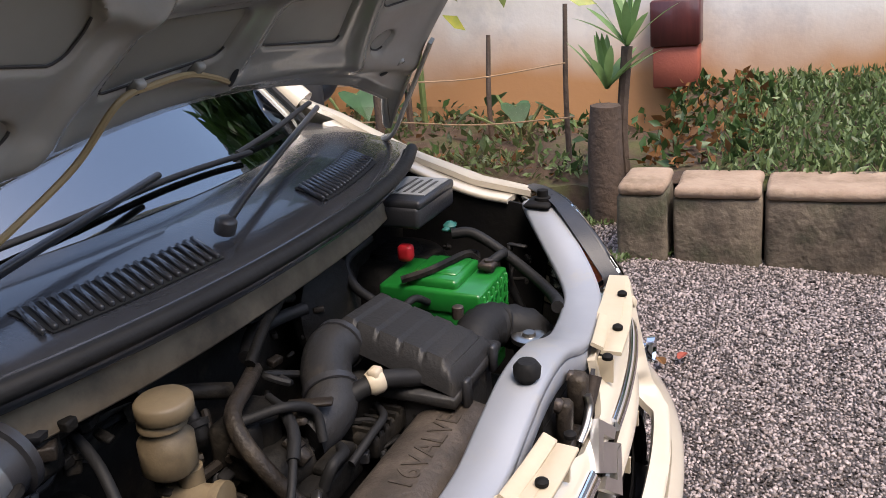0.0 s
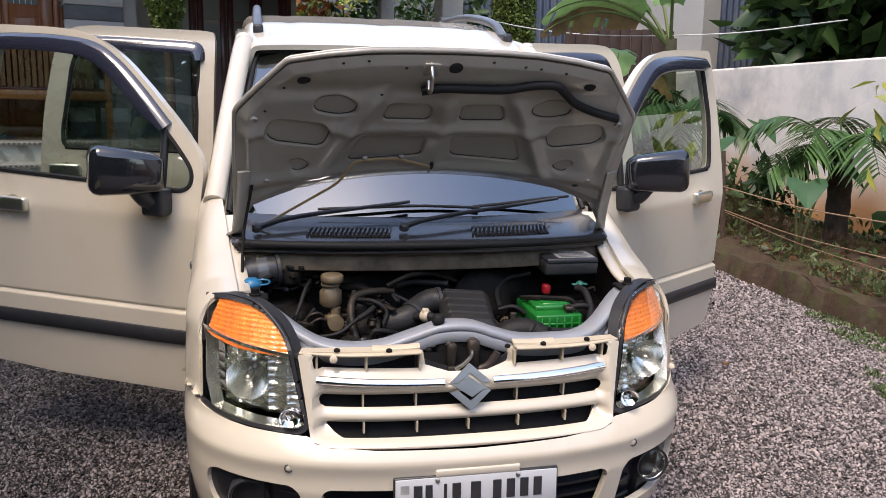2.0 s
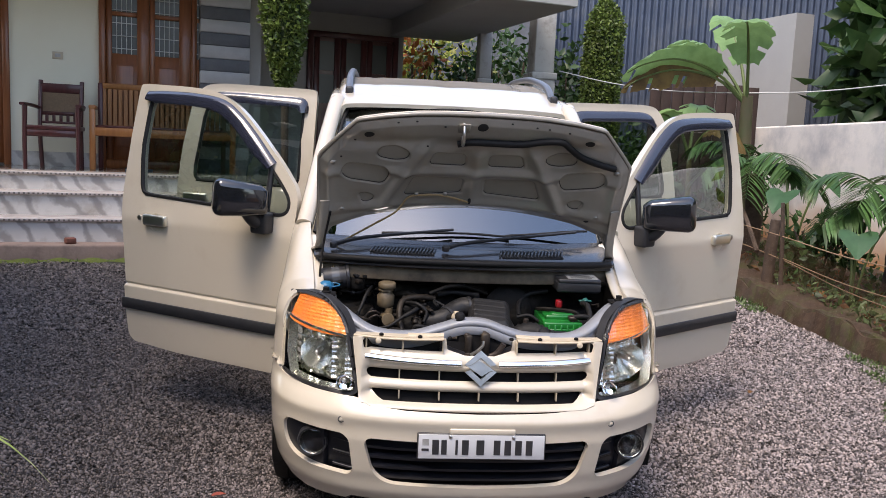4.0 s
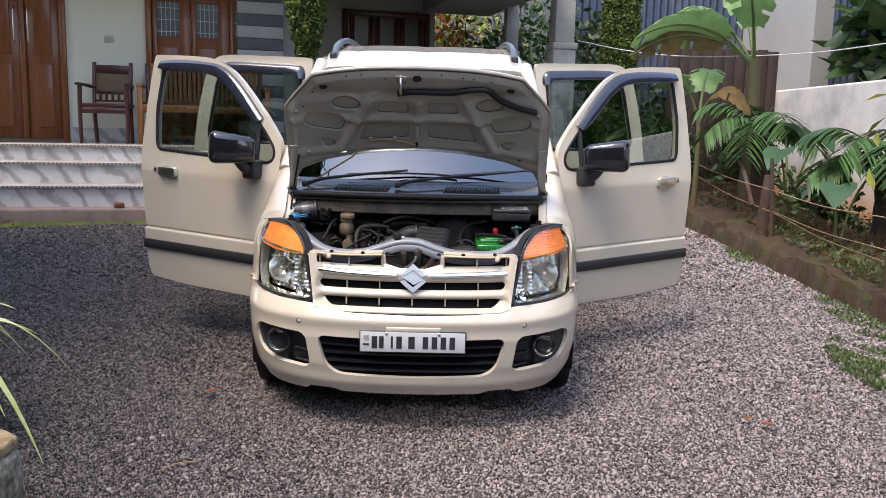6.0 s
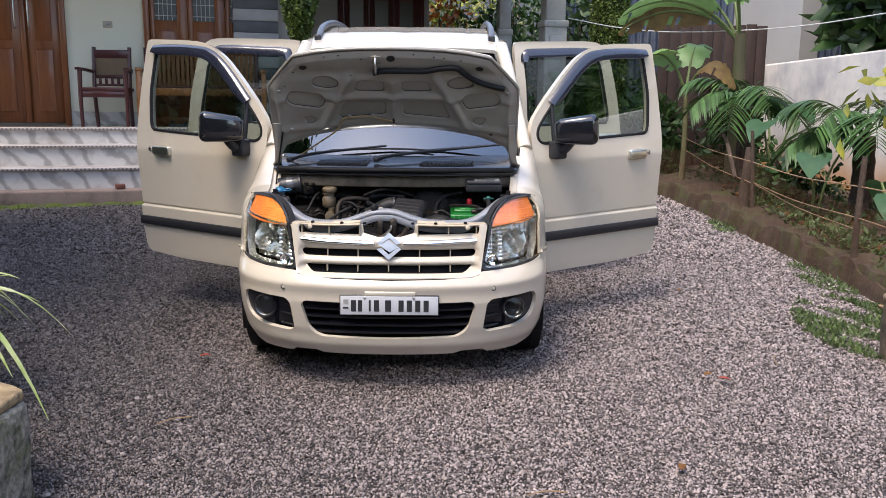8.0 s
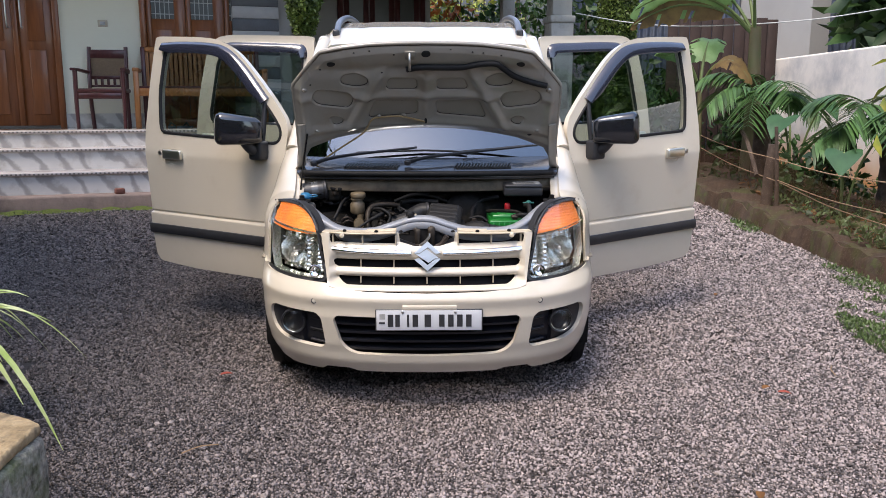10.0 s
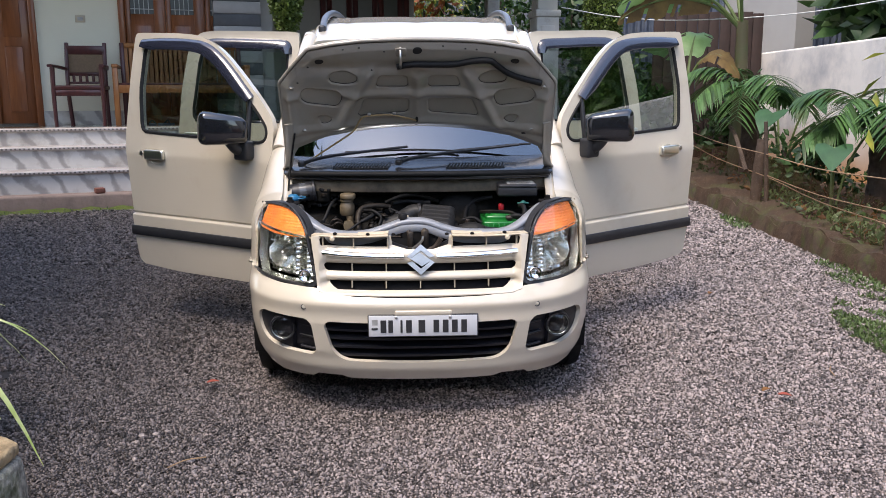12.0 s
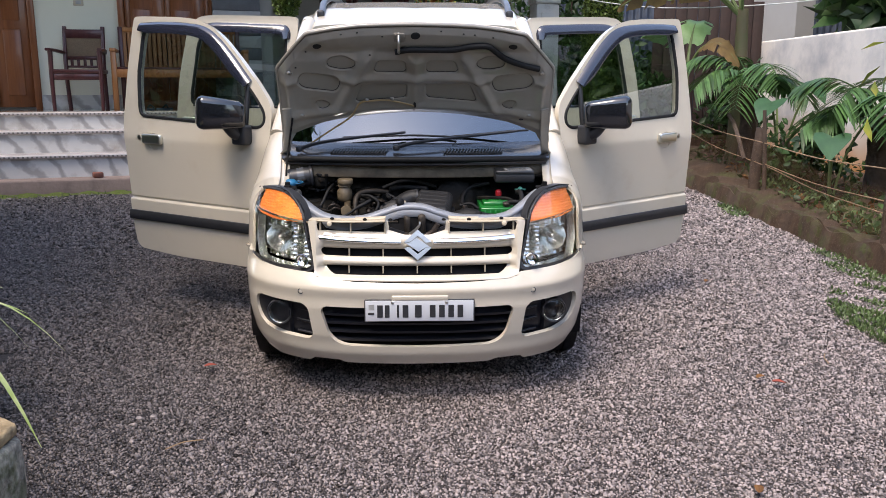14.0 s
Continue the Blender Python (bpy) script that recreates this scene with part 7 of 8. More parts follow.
def shrub(x, y, z, r, h, n, size, material, label, name="shrub", aspect=0.5):
    t = root(name, Matrix.Translation((x, y, z)), label, "shrub")
    for k in range(5):
        a = k * 1.3 + x
        part("stem", tube(bmesh.new(), [(0, 0, -0.05), (0.3 * r * math.cos(a), 0.3 * r * math.sin(a), 0.4 * h), (0.6 * r * math.cos(a), 0.6 * r * math.sin(a), 0.85 * h)], 0.012, 5, 3), BARK, t)
    c = crown_points(60, lambda p: p[0] ** 2 + p[1] ** 2 + (p[2]) ** 2 < 1)
    pick = c[RNG.integers(0, 60, n)] + RNG.normal(size=(n, 3)) * 0.16
    leaves_mesh("crown", pick * (r, r, h / 2) + (0, 0, h / 2 + 0.05), size, material, t, "", aspect, 0.3)
    return t


def shade_tree(x, y, h, r):
    t = root("tree", Matrix.Translation((x, y, gz(y))), "leafy dark green tree added for shade and reflections", "tree", "trees round the drive")
    part("trunk", tube(bmesh.new(), [(0, 0, -0.1), (0.08, 0.05, h * 0.3), (-0.05, 0.0, h * 0.7), (0, 0.05, h * 0.95)], 0.12, 9, 5, 0, (1.2, 0.3)), BARK, t)
    for k in range(6):
        a = k * 1.9 + x
        part("limb", tube(bmesh.new(), [(0.03, 0.02, h * (0.25 + 0.08 * k)), (0.4 * r * math.cos(a), 0.4 * r * math.sin(a), h * (0.38 + 0.08 * k)), (0.8 * r * math.cos(a), 0.8 * r * math.sin(a), h * (0.45 + 0.08 * k))], 0.045, 6, 4, 0, (1.0, 0.3)), BARK, t)
    c = crown_points(70, lambda p: p[0] ** 2 + p[1] ** 2 + p[2] ** 2 < 1)
    pick = c[RNG.integers(0, 70, 5200)] + RNG.normal(size=(5200, 3)) * 0.13
    leaves_mesh("crown", pick * (r, r, h * 0.46) + (0, 0, h * 0.54), 0.34, L_DARK, t, "", 0.5, 0.1)
    return t


# trees added round the drive to block sky light and fill reflections
for x, y, h, r in ((-4.9, 1.4, 6.5, 1.35), (-4.4, -0.6, 7.2, 1.5), (-4.4, -3.3, 4.6, 1.5), (-4.4, -5.6, 4.4, 1.6), (-2.8, -8.6, 4.6, 1.7), (0.0, -9.4, 4.4, 2.0), (2.6, -9.2, 4.4, 1.9), (1.2, -8.6, 3.6, 1.5), (-5.6, -2.0, 7.5, 1.8), (-5.7, 0.5, 6.4, 1.7), (6.1, -1.6, 3.8, 1.2), (6.1, 0.8, 4.2, 1.3), (6.1, 3.4, 4.2, 1.3), (6.1, 6.0, 4.4, 1.3)):
    shade_tree(x, y, h, r)
# low shrubs added unseen so the left door's panes reflect green
for x, y, r, h, m in ((-4.3, 0.7, 0.8, 1.9, L_PALM), (-4.5, -1.3, 0.9, 2.2, L_DARK), (-4.3, -2.4, 0.8, 1.8, L_PALM), (-4.7, -0.3, 0.7, 2.6, L_YELLOW)):
    shrub(x, y, gz(y), r, h, 1300, 0.15, m, "leafy shrub added out of view for the door's reflections")
# added backdrop: keeps bright sky from showing through the portico
thing("wall_rear", obox(-6.0, 4.4, 14.2, 14.5, 0.0, 4.8), SLATE, "plain dark backdrop added to hide the sky behind the portico", "wall", kind="structure", smooth=False)
# added unseen wall: blocks horizon sky from the light and door reflections
thing("garden_wall", box(obox(-6.9, -6.6, -12.0, 3.2, -1.0, 2.6), -6.6, 4.55, -12.0, -11.7, -1.2, 2.0), PLINTH, "plain wall added out of view to block the low sky", "wall", kind="structure", smooth=False)
# greenery behind the portico and in front of the metal sheets
for k, (x, y, r, h, m) in enumerate(((0.5, 10.6, 0.9, 2.6, L_DARK), (1.55, 10.2, 0.7, 2.9, L_DARK), (2.15, 8.6, 0.35, 2.5, L_DARK), (0.2, 11.2, 0.8, 3.2, L_YELLOW), (1.7, 11.5, 1.2, 3.6, L_DARK), (-0.3, 11.6, 0.8, 2.8, L_PALM), (0.9, 12.6, 1.1, 3.4, L_YELLOW), (-1.0, 13.0, 1.2, 3.4, L_PALM), (1.2, 9.7, 0.5, 2.2, L_PALM), (3.1, 8.2, 0.5, 1.4, L_DARK), (2.9, 7.0, 0.4, 1.0, L_DARK))):
    shrub(x, y, gz(y), r, h, 1500, 0.13, m, "leafy garden shrub beyond the portico" if m is L_DARK else "yellow-green croton shrub beyond the portico")
fl = root("flowering_croton", Matrix.Translation((0.15, 10.5, gz(9))), "orange-leaved croton beyond the portico", "shrub")
leaves_mesh("crown", RNG.normal(size=(160, 3)) * (0.28, 0.2, 0.3) + (0, 0, 2.55), 0.16, leafy("orange_leaf", (0.42, 0.13, 0.03), (0.32, 0.09, 0.02)), fl, "", 0.4)
part("stem", tube(bmesh.new(), [(0, 0, -0.05), (0.03, 0, 1.2), (0, 0, 2.4)], 0.02, 6), BARK, fl)
# corrugated metal sheets
sh = bmesh.new()
panel(lambda x, z: (x, 9.4 + 0.10 * (x - 3) + 0.022 * np.sin(x * 2 * math.pi / 0.11), z), np.linspace(1.9, 7.4, 550), np.array([0.3, 1.8, 1.82, 4.2]), None, 0.003, sh)
thing("sheet_wall", sh, SHEET, "dark blue corrugated metal sheet wall", "wall", None, "", "structure")
# added wall: hides the sky on the right and blocks its light
thing("wall_beyond", obox(7.5, 7.8, -6.0, 14.0, -0.5, 5.5), SLATE, "plain grey backdrop wall added on the right", "wall", kind="structure", smooth=False)
structure("wall_neighbour", obox(8.95, 9.25, 1.0, 4.0, 0.3, 3.4), GREYWALL, "pale neighbouring wall behind the banana plants", "wall")

# ---- the bed along the drive ----
def kerb_x(y):
    return np.interp(y, [0.4, 1.3, 2.1, 3.0, 4.5, 5.9, 9.0], [3.05, 3.01, 2.98, 2.92, 2.84, 2.68, 2.5])


def bed(y, t):
    e = np.clip(t / 0.02, 0, 1)
    x = kerb_x(y) - 0.05 + t * (4.62 - kerb_x(y))
    wob = 0.02 * np.sin(y * 7.3) + 0.015 * np.sin(y * 17.1 + t * 5) + 0.02 * np.sin(t * 23 + y * 3)
    return x + wob * 0.6, y, np.minimum(y, 5.4) * TILT - 0.03 + 0.17 * e + wob * e + 0.06 * np.sin(t * math.pi) * e


thing("planting_bed", panel(bed, np.linspace(0.35, 9.5, 190), np.concatenate([np.linspace(0, 0.03, 5), np.linspace(0.05, 1, 26)]), None, 0), SOIL, "raised bed of reddish soil along the drive", "soil bed", kind="structure")
thing("bed_edging", panel(lambda y, t: (kerb_x(y) - 0.03 + 0.12 * t + 0.012 * np.sin(y * 11), y, np.minimum(y, 5.4) * TILT + (0.155 + 0.02 * np.sin(y * 5.1) + 0.01 * np.sin(y * 19)) * np.clip(np.minimum(t, 1 - t) * 5, 0, 1) ** 0.5), np.linspace(0.75, 7.5, 150), np.linspace(0, 1, 14), None, 0), MOSSY, "low mossy mortar edging along the bed", "edging", kind="structure")
# boundary wall, pale above and earth-stained below
WALLM = mat("stained_lime_wall", (0.74, 0.68, 0.61), 0.85, 0.0, (0.63, 0.59, 0.55), 0.9, bump=0.2, bscale=30, dirt=(0.40, 0.39, 0.39), dirt_scale=1.1, dirt_amount=0.5)
_nt, _b, _link = nodes_of(WALLM)
_src = _b.inputs["Base Color"].links[0].from_socket
_co, _sep, _mr, _mx, _nz, _ad = (_nt.nodes.new(k) for k in ("ShaderNodeTexCoord", "ShaderNodeSeparateXYZ", "ShaderNodeMapRange", "ShaderNodeMix", "ShaderNodeTexNoise", "ShaderNodeMath"))
_nz.inputs["Scale"].default_value = 1.6
_ad.operation = "MULTIPLY_ADD"
_ad.inputs[1].default_value = -0.55
_link(_co.outputs["Object"], _sep.inputs[0])
_link(_co.outputs["Object"], _nz.inputs["Vector"])
_link(_nz.outputs["Fac"], _ad.inputs[0])
_link(_sep.outputs[2], _ad.inputs[2])
_mr.inputs["From Min"].default_value, _mr.inputs["From Max"].default_value = 0.22, 0.66
_mr.inputs["To Min"].default_value, _mr.inputs["To Max"].default_value = 1.0, 0.0
_link(_ad.outputs[0], _mr.inputs["Value"])
_mx.data_type = "RGBA"
_mx.inputs[7].default_value = (0.46, 0.23, 0.10, 1)
_link(_mr.outputs[0], _mx.inputs[0])
_link(_src, _mx.inputs[6])
_link(_mx.outputs[2], _b.inputs["Base Color"])
thing("boundary_wall", obox(4.55, 4.75, -9.0, 9.0, -0.6, 1.85, 0.02, 2), WALLM, "lime-washed boundary wall stained orange at its foot", "wall", kind="structure", smooth=False)


# fence posts, ropes and netting
def post(x, y, h, r, lean, label):
    return thing("fence_post", tube(bmesh.new(), [(0, 0, -0.1), (lean * 0.4, 0.01, h * 0.5), (lean, 0, h)], r, 8, 4, 0, (1.05, 0.8)), BARK, label, "post", Matrix.Translation((x, y, gz(y) + 0.08)), "fence posts along the bed")


post(3.02, 1.92, 0.78, 0.024, 0.01, "thin wooden fence post strung with rope")
post(3.02, 3.75, 0.80, 0.020, -0.06, "crooked stick fence post strung with rope")
post(3.04, 4.05, 0.62, 0.055, 0.03, "thick old stump used as a fence post")
post(2.98, 0.66, 0.50, 0.095, 0.0, "thick weathered stump at the end of the bed")
post(3.35, 0.95, 0.95, 0.016, 0.05, "thin wooden fence post strung with rope")
post(3.75, 1.55, 0.75, 0.018, 0.08, "thin leaning stick post in the bed")
ROPES = [[(3.02, 6.2, 0.95), (2.98, 3.75, 0.80), (3.02, 1.92, 0.76), (3.35, 0.95, 0.78)], [(3.0, 3.78, 0.62), (3.02, 1.92, 0.55), (3.3, 0.9, 0.50)], [(3.02, 6.0, 0.80), (3.02, 3.78, 0.60), (3.02, 1.92, 0.47)]]
for pts in ROPES:
    sag = []
    for a, b in zip(pts, pts[1:]):
        a, b = Vector(a), Vector(b)
        sag += [a, (a + b) / 2 + Vector((0, 0, -0.03))]
    thing("rope", tube(bmesh.new(), sag + [Vector(pts[-1])], 0.0045, 5, 5), ROPE, "old rope strung between the fence posts", "rope", None, "ropes of the fence")
NETM = bpy.data.materials.new("net_mesh")
NETM.use_nodes = True
_n = NETM.node_tree
_tr, _df, _mx, _nz, _mr, _co, _mp = (_n.nodes.new("ShaderNode" + k) for k in ("BsdfTransparent", "BsdfDiffuse", "MixShader", "TexNoise", "MapRange", "TexCoord", "Mapping"))
_df.inputs["Color"].default_value = (0.085, 0.050, 0.030, 1)
_mp.inputs["Scale"].default_value = (1, 1, 0.25)
_nz.inputs["Scale"].default_value, _nz.inputs["Detail"].default_value = 22.0, 4.0
_mr.inputs["From Min"].default_value, _mr.inputs["From Max"].default_value = 0.3, 0.7
_mr.inputs["To Min"].default_value, _mr.inputs["To Max"].default_value = 0.06, 0.34
_n.links.new(_co.outputs["Object"], _mp.inputs["Vector"])
_n.links.new(_mp.outputs[0], _nz.inputs["Vector"])
_n.links.new(_nz.outputs["Fac"], _mr.inputs["Value"])
_n.links.new(_mr.outputs[0], _mx.inputs[0])
_n.links.new(_tr.outputs[0], _mx.inputs[1])
_n.links.new(_df.outputs[0], _mx.inputs[2])
_n.links.new(_mx.outputs[0], _n.nodes["Material Output"].inputs["Surface"])


def net_sheet(y, t):
    fold = 0.018 * np.sin(y * 13) + 0.012 * np.sin(y * 31 + 1)
    top = 0.56 + 0.05 * np.sin(y * 1.7 + 1) - 0.03 * np.abs(np.sin((y - 1.92) * 1.72))
    return kerb_x(y) - 0.05 + 0.10 * t + fold * (1 - 0.5 * t), y, np.minimum(y, 5.4) * TILT + 0.02 + top * t


thing("fence_net", panel(net_sheet, np.linspace(1.0, 7.2, 260), np.linspace(0, 1, 8), None, 0), NETM, "fine brown garden netting hung along the bed", "net", kind="stuff")
thing("dry_branch", tube(bmesh.new(), [(3.0, 4.2, 0.62), (3.05, 4.6, 0.9), (3.1, 4.9, 1.0)], 0.02, 6), BARK, "dry crooked branch leaning in the bed", "branch")

# ---- plants in the bed ----
def taro(x, y, stalks):
    t = root("taro_plant", Matrix.Translation((x, y, gz(y) + 0.1)), "taro plant with broad heart-shaped leaves", "plant")
    for (dx, dy, h, s, yaw) in stalks:
        part("stalk", tube(bmesh.new(), [(0, 0, -0.05), (dx * 0.4, dy * 0.4, h * 0.6), (dx, dy, h)], 0.010, 6, 4), STEMG, t)
        lf = bmesh.new()
        poly = rounded([(0, 0.0), (0.28, 0.22), (0.5, 0.12), (0.52, -0.2), (0.3, -0.6), (0.0, -1.0), (-0.3, -0.6), (-0.52, -0.2), (-0.5, 0.12), (-0.28, 0.22)], 2)
        vs = [lf.verts.new((a * s, b * s, 0.10 * s * (abs(a) * 1.2) - 0.25 * s * b * b)) for a, b in poly]
        c = lf.verts.new((0, -0.2 * s, -0.03 * s))
        for i in range(len(vs)):
            lf.faces.new((vs[i], vs[(i + 1) % len(vs)], c))
        part("leaf", lf, L_BIG, t, at=Matrix.Translation((dx, dy, h)) @ Matrix.Rotation(radians(yaw), 4, "Z") @ Matrix.Rotation(radians(28), 4, "X"))
    return t


taro(3.35, 3.3, ((-0.12, -0.2, 0.62, 0.26, -30), (0.2, -0.1, 0.75, 0.26, 30), (0.05, 0.2, 0.68, 0.22, 120)))
taro(3.55, 2.4, ((-0.1, -0.1, 0.42, 0.22, -40), (0.2, -0.15, 0.48, 0.20, 40), (0.0, 0.25, 0.5, 0.2, 170)))
taro(3.75, 1.35, ((-0.1, 0.0, 0.34, 0.17, -60), (0.1, -0.1, 0.30, 0.16, 30), (0.15, 0.2, 0.36, 0.15, 140), (-0.1, 0.3, 0.3, 0.15, 200)))
taro(3.45, 4.5, ((-0.15, -0.1, 0.8, 0.28, -50), (0.15, -0.2, 0.95, 0.25, 20), (0.0, 0.2, 1.0, 0.24, 90)))


def palm(x, y, h, fronds, label):
    t = root("palm", Matrix.Translation((x, y, gz(min(y, 5.4)) + 0.1)), label, "palm")
    part("trunk", tube(bmesh.new(), [(0, 0, -0.1), (0.03, 0.02, h * 0.5), (0, 0, h)], 0.085, 10, 5, 0.008), BARK, t)
    for yaw, pitch, L, droop in fronds:
        d = Vector((math.cos(radians(yaw)) * math.cos(radians(pitch)), math.sin(radians(yaw)) * math.cos(radians(pitch)), math.sin(radians(pitch))))
        part("frond", frond(bmesh.new(), (0, 0, h), d, L, 0.36, 0.032, droop, 26, 0.45), L_PALM, t)
    return t


palm(3.85, 3.55, 0.75, ((-150, 52, 1.1, 0.75), (-110, 48, 1.15, 0.8), (-75, 55, 1.2, 0.75), (-170, 35, 0.9, 0.7), (-40, 45, 1.0, 0.7), (150, 55, 1.1, 0.6), (60, 60, 1.0, 0.6)), "young palm with drooping feathery fronds")
palm(3.45, 5.3, 0.9, ((-160, 45, 1.0, 0.75), (-120, 40, 1.1, 0.85), (-90, 50, 1.1, 0.75), (-60, 40, 0.9, 0.8), (170, 55, 1.1, 0.6), (100, 60, 1.0, 0.6)), "young palm with drooping feathery fronds")


def banana(x, y, h, spec, r=0.085):
    t = root("banana_plant", Matrix.Translation((x, y, gz(min(y, 5.4)) + 0.08)), "banana plant with broad torn leaves", "banana plant")
    part("stem", tube(bmesh.new(), [(0, 0, -0.1), (0.02, 0.0, h * 0.5), (0, 0, h)], r, 12, 4, 0, (1.1, 0.7)), mat("banana_stem", (0.13, 0.085, 0.05), 0.7, 0.0, (0.09, 0.11, 0.04), 6) if "banana_stem" not in bpy.data.materials else bpy.data.materials["banana_stem"], t)
    for yaw, pitch, L, w, droop, m, roll in spec:
        d = Vector((math.cos(radians(yaw)) * math.cos(radians(pitch)), math.sin(radians(yaw)) * math.cos(radians(pitch)), math.sin(radians(pitch))))
        lf = bmesh.new()
        side = Matrix.Rotation(radians(roll), 3, d) @ d.cross(Vector((0, 0, 1))).normalized()
        n = 22
        rows = []
        for i in range(n + 1):
            s = i / n
            q = Vector((0, 0, h)) + d * L * (0.25 + 0.75 * s) + Vector((0, 0, -droop * L * s * s))
            ww = w * 0.5 * (math.sin(math.pi * min(0.999, 0.06 + 0.92 * s)) ** 0.55) * random.uniform(0.88, 1.06)
            sagw = random.uniform(-0.25, -0.05)
            rows.append([lf.verts.new(q - side * ww + Vector((0, 0, sagw * ww))), lf.verts.new(q - side * ww * 0.5 + Vector((0, 0, 0.10 * ww))), lf.verts.new(q), lf.verts.new(q + side * ww * 0.5 + Vector((0, 0, 0.10 * ww))), lf.verts.new(q + side * ww + Vector((0, 0, sagw * ww)))])
        for i, (a, b) in enumerate(zip(rows, rows[1:])):
            for j in range(4):
                if j in (0, 3) and random.random() < 0.10:
                    continue
                lf.faces.new((a[j], a[j + 1], b[j + 1], b[j]))
        lo = part("leaf", lf, m, t)
        part("midrib", tube(bmesh.new(), [Vector((0, 0, h - 0.1)), Vector((0, 0, h)) + d * L * 0.2] + [Vector((0, 0, h - 0.008)) + d * L * (0.25 + 0.75 * s) + Vector((0, 0, -droop * L * s * s)) for s in (0.2, 0.5, 0.8, 0.98)], 0.016, 6, 3, 0, (1.2, 0.3)), STEMG, lo)
    return t


banana(3.50, 5.75, 1.72, ((178, 32, 1.55, 0.62, 0.42, L_BANANA, 52), (172, 26, 1.45, 0.40, 0.42, L_DRYB, 84), (150, 48, 1.3, 0.5, 0.35, L_BANANA, 20), (-120, 55, 1.5, 0.5, 0.4, L_BANANA, 0), (100, 65, 1.5, 0.5, 0.3, L_BANANA, 0)))
banana(2.98, 5.9, 1.15, ((-170, 55, 0.9, 0.34, 0.5, L_BANANA, 40), (-60, 40, 0.9, 0.36, 0.7, L_DRYB, 30), (60, 60, 1.0, 0.4, 0.4, L_BANANA, 10)), 0.035)
shrub(3.5, 4.1, gz(4.1) + 0.1, 0.35, 0.6, 500, 0.10, L_DARK, "dark leafy shrub in the bed")
shrub(3.7, 6.3, gz(5.4) + 0.1, 0.4, 1.0, 700, 0.12, L_DARK, "dark leafy shrub in the bed")
SHEDM = mat("shed_boards", (0.036, 0.019, 0.015), 0.85, 0.0, (0.018, 0.011, 0.009), 6, bump=0.4, bscale=30)
shed = root("shed_wall", Matrix(), "dark red-brown board wall behind the banana plants", "wall", kind="structure")
for k in range(10):
    part("board", obox(3.10 + 0.145 * k, 3.235 + 0.145 * k, 7.66 + 0.006 * (k % 2), 7.69 + 0.006 * (k % 2), 0.2, 2.35 + 0.01 * (k % 3), 0.004, 1), SHEDM, shed)
# papaya-like sapling with yellowing leaves seen against the boundary wall
sap = root("sapling", Matrix.Translation((3.85, 2.15, gz(2.15) + 0.1)), "slender sapling with yellowing lobed leaves", "sapling")
for k, (dx, dy) in enumerate(((0, 0), (0.10, -0.06))):
    part("stem", tube(bmesh.new(), [(dx, dy, -0.05), (dx + 0.01, dy, 0.7), (dx - 0.01, dy, 1.6)], 0.022, 7), BARK if k == 0 else STEMG, sap)
leaves_mesh("crown", RNG.normal(size=(140, 3)) * (0.35, 0.42, 0.16) + (0, 0, 1.25), 0.17, L_YELLOW, sap, "", 0.45, -0.3)
# sword-leaved plant beside the stump
dra = root("dracaena", Matrix.Translation((3.12, 0.58, 0.25)), "dracaena with upright sword-shaped leaves", "plant")
part("stem", tube(bmesh.new(), [(0, 0, -0.2), (0.0, 0.03, 0.2), (0.02, 0.0, 0.62)], 0.028, 7), BARK, dra)
for k in range(26):
    a, e = k * 2.4, 35 + 50 * random.random()
    part("leaf", blade(bmesh.new(), (0.0, 0.10, 0.42) if k % 2 else (0.02, 0.0, 0.62), (math.cos(a) * math.cos(radians(e)), math.sin(a) * math.cos(radians(e)), math.sin(radians(e))), random.uniform(0.30, 0.42), 0.045, 0.18, 6), L_BANANA, dra)
# low cover in the bed, weeds at its foot
n = 1900
pts = np.stack([RNG.uniform(3.12, 4.5, n), RNG.uniform(0.7, 6.5, n), np.zeros(n)], 1)
pts[:, 2] = np.minimum(pts[:, 1], 5.4) * TILT + 0.14 + 0.16 * RNG.random(n) ** 2
tagged(leaves_mesh("ground_cover", pts, 0.07, L_DARK, None, "", 0.55, 0.8), "low leafy ground cover in the bed", "ground cover", kind="stuff")
n = 3000
pts = np.stack([3.08 + 1.2 * RNG.random(n) ** 1.6, RNG.uniform(0.7, 4.2, n), np.zeros(n)], 1)
pts = pts[np.sin(pts[:, 0] * 8 + 1) + np.sin(pts[:, 1] * 6) + np.sin(pts[:, 0] * 19 + pts[:, 1] * 11) > -0.3]
pts[:, 2] = pts[:, 1] * TILT + 0.15 + 0.10 * RNG.random(len(pts))
tagged(leaves_mesh("seedlings", pts, 0.055, L_GRASS, None, "", 0.4, 0.7), "small pale green seedlings and grass tufts in the bed", "seedlings", kind="stuff")
n = 900
pts = np.stack([RNG.uniform(3.12, 4.3, n), RNG.uniform(0.8, 5.5, n), np.zeros(n)], 1)
pts[:, 2] = np.minimum(pts[:, 1], 5.4) * TILT + 0.15 + 0.05 * RNG.random(n)
tagged(leaves_mesh("leaf_litter", pts, 0.06, L_DRY, None, "", 0.6, 0.0), "dry fallen leaves on the bed", "leaf litter", kind="stuff")


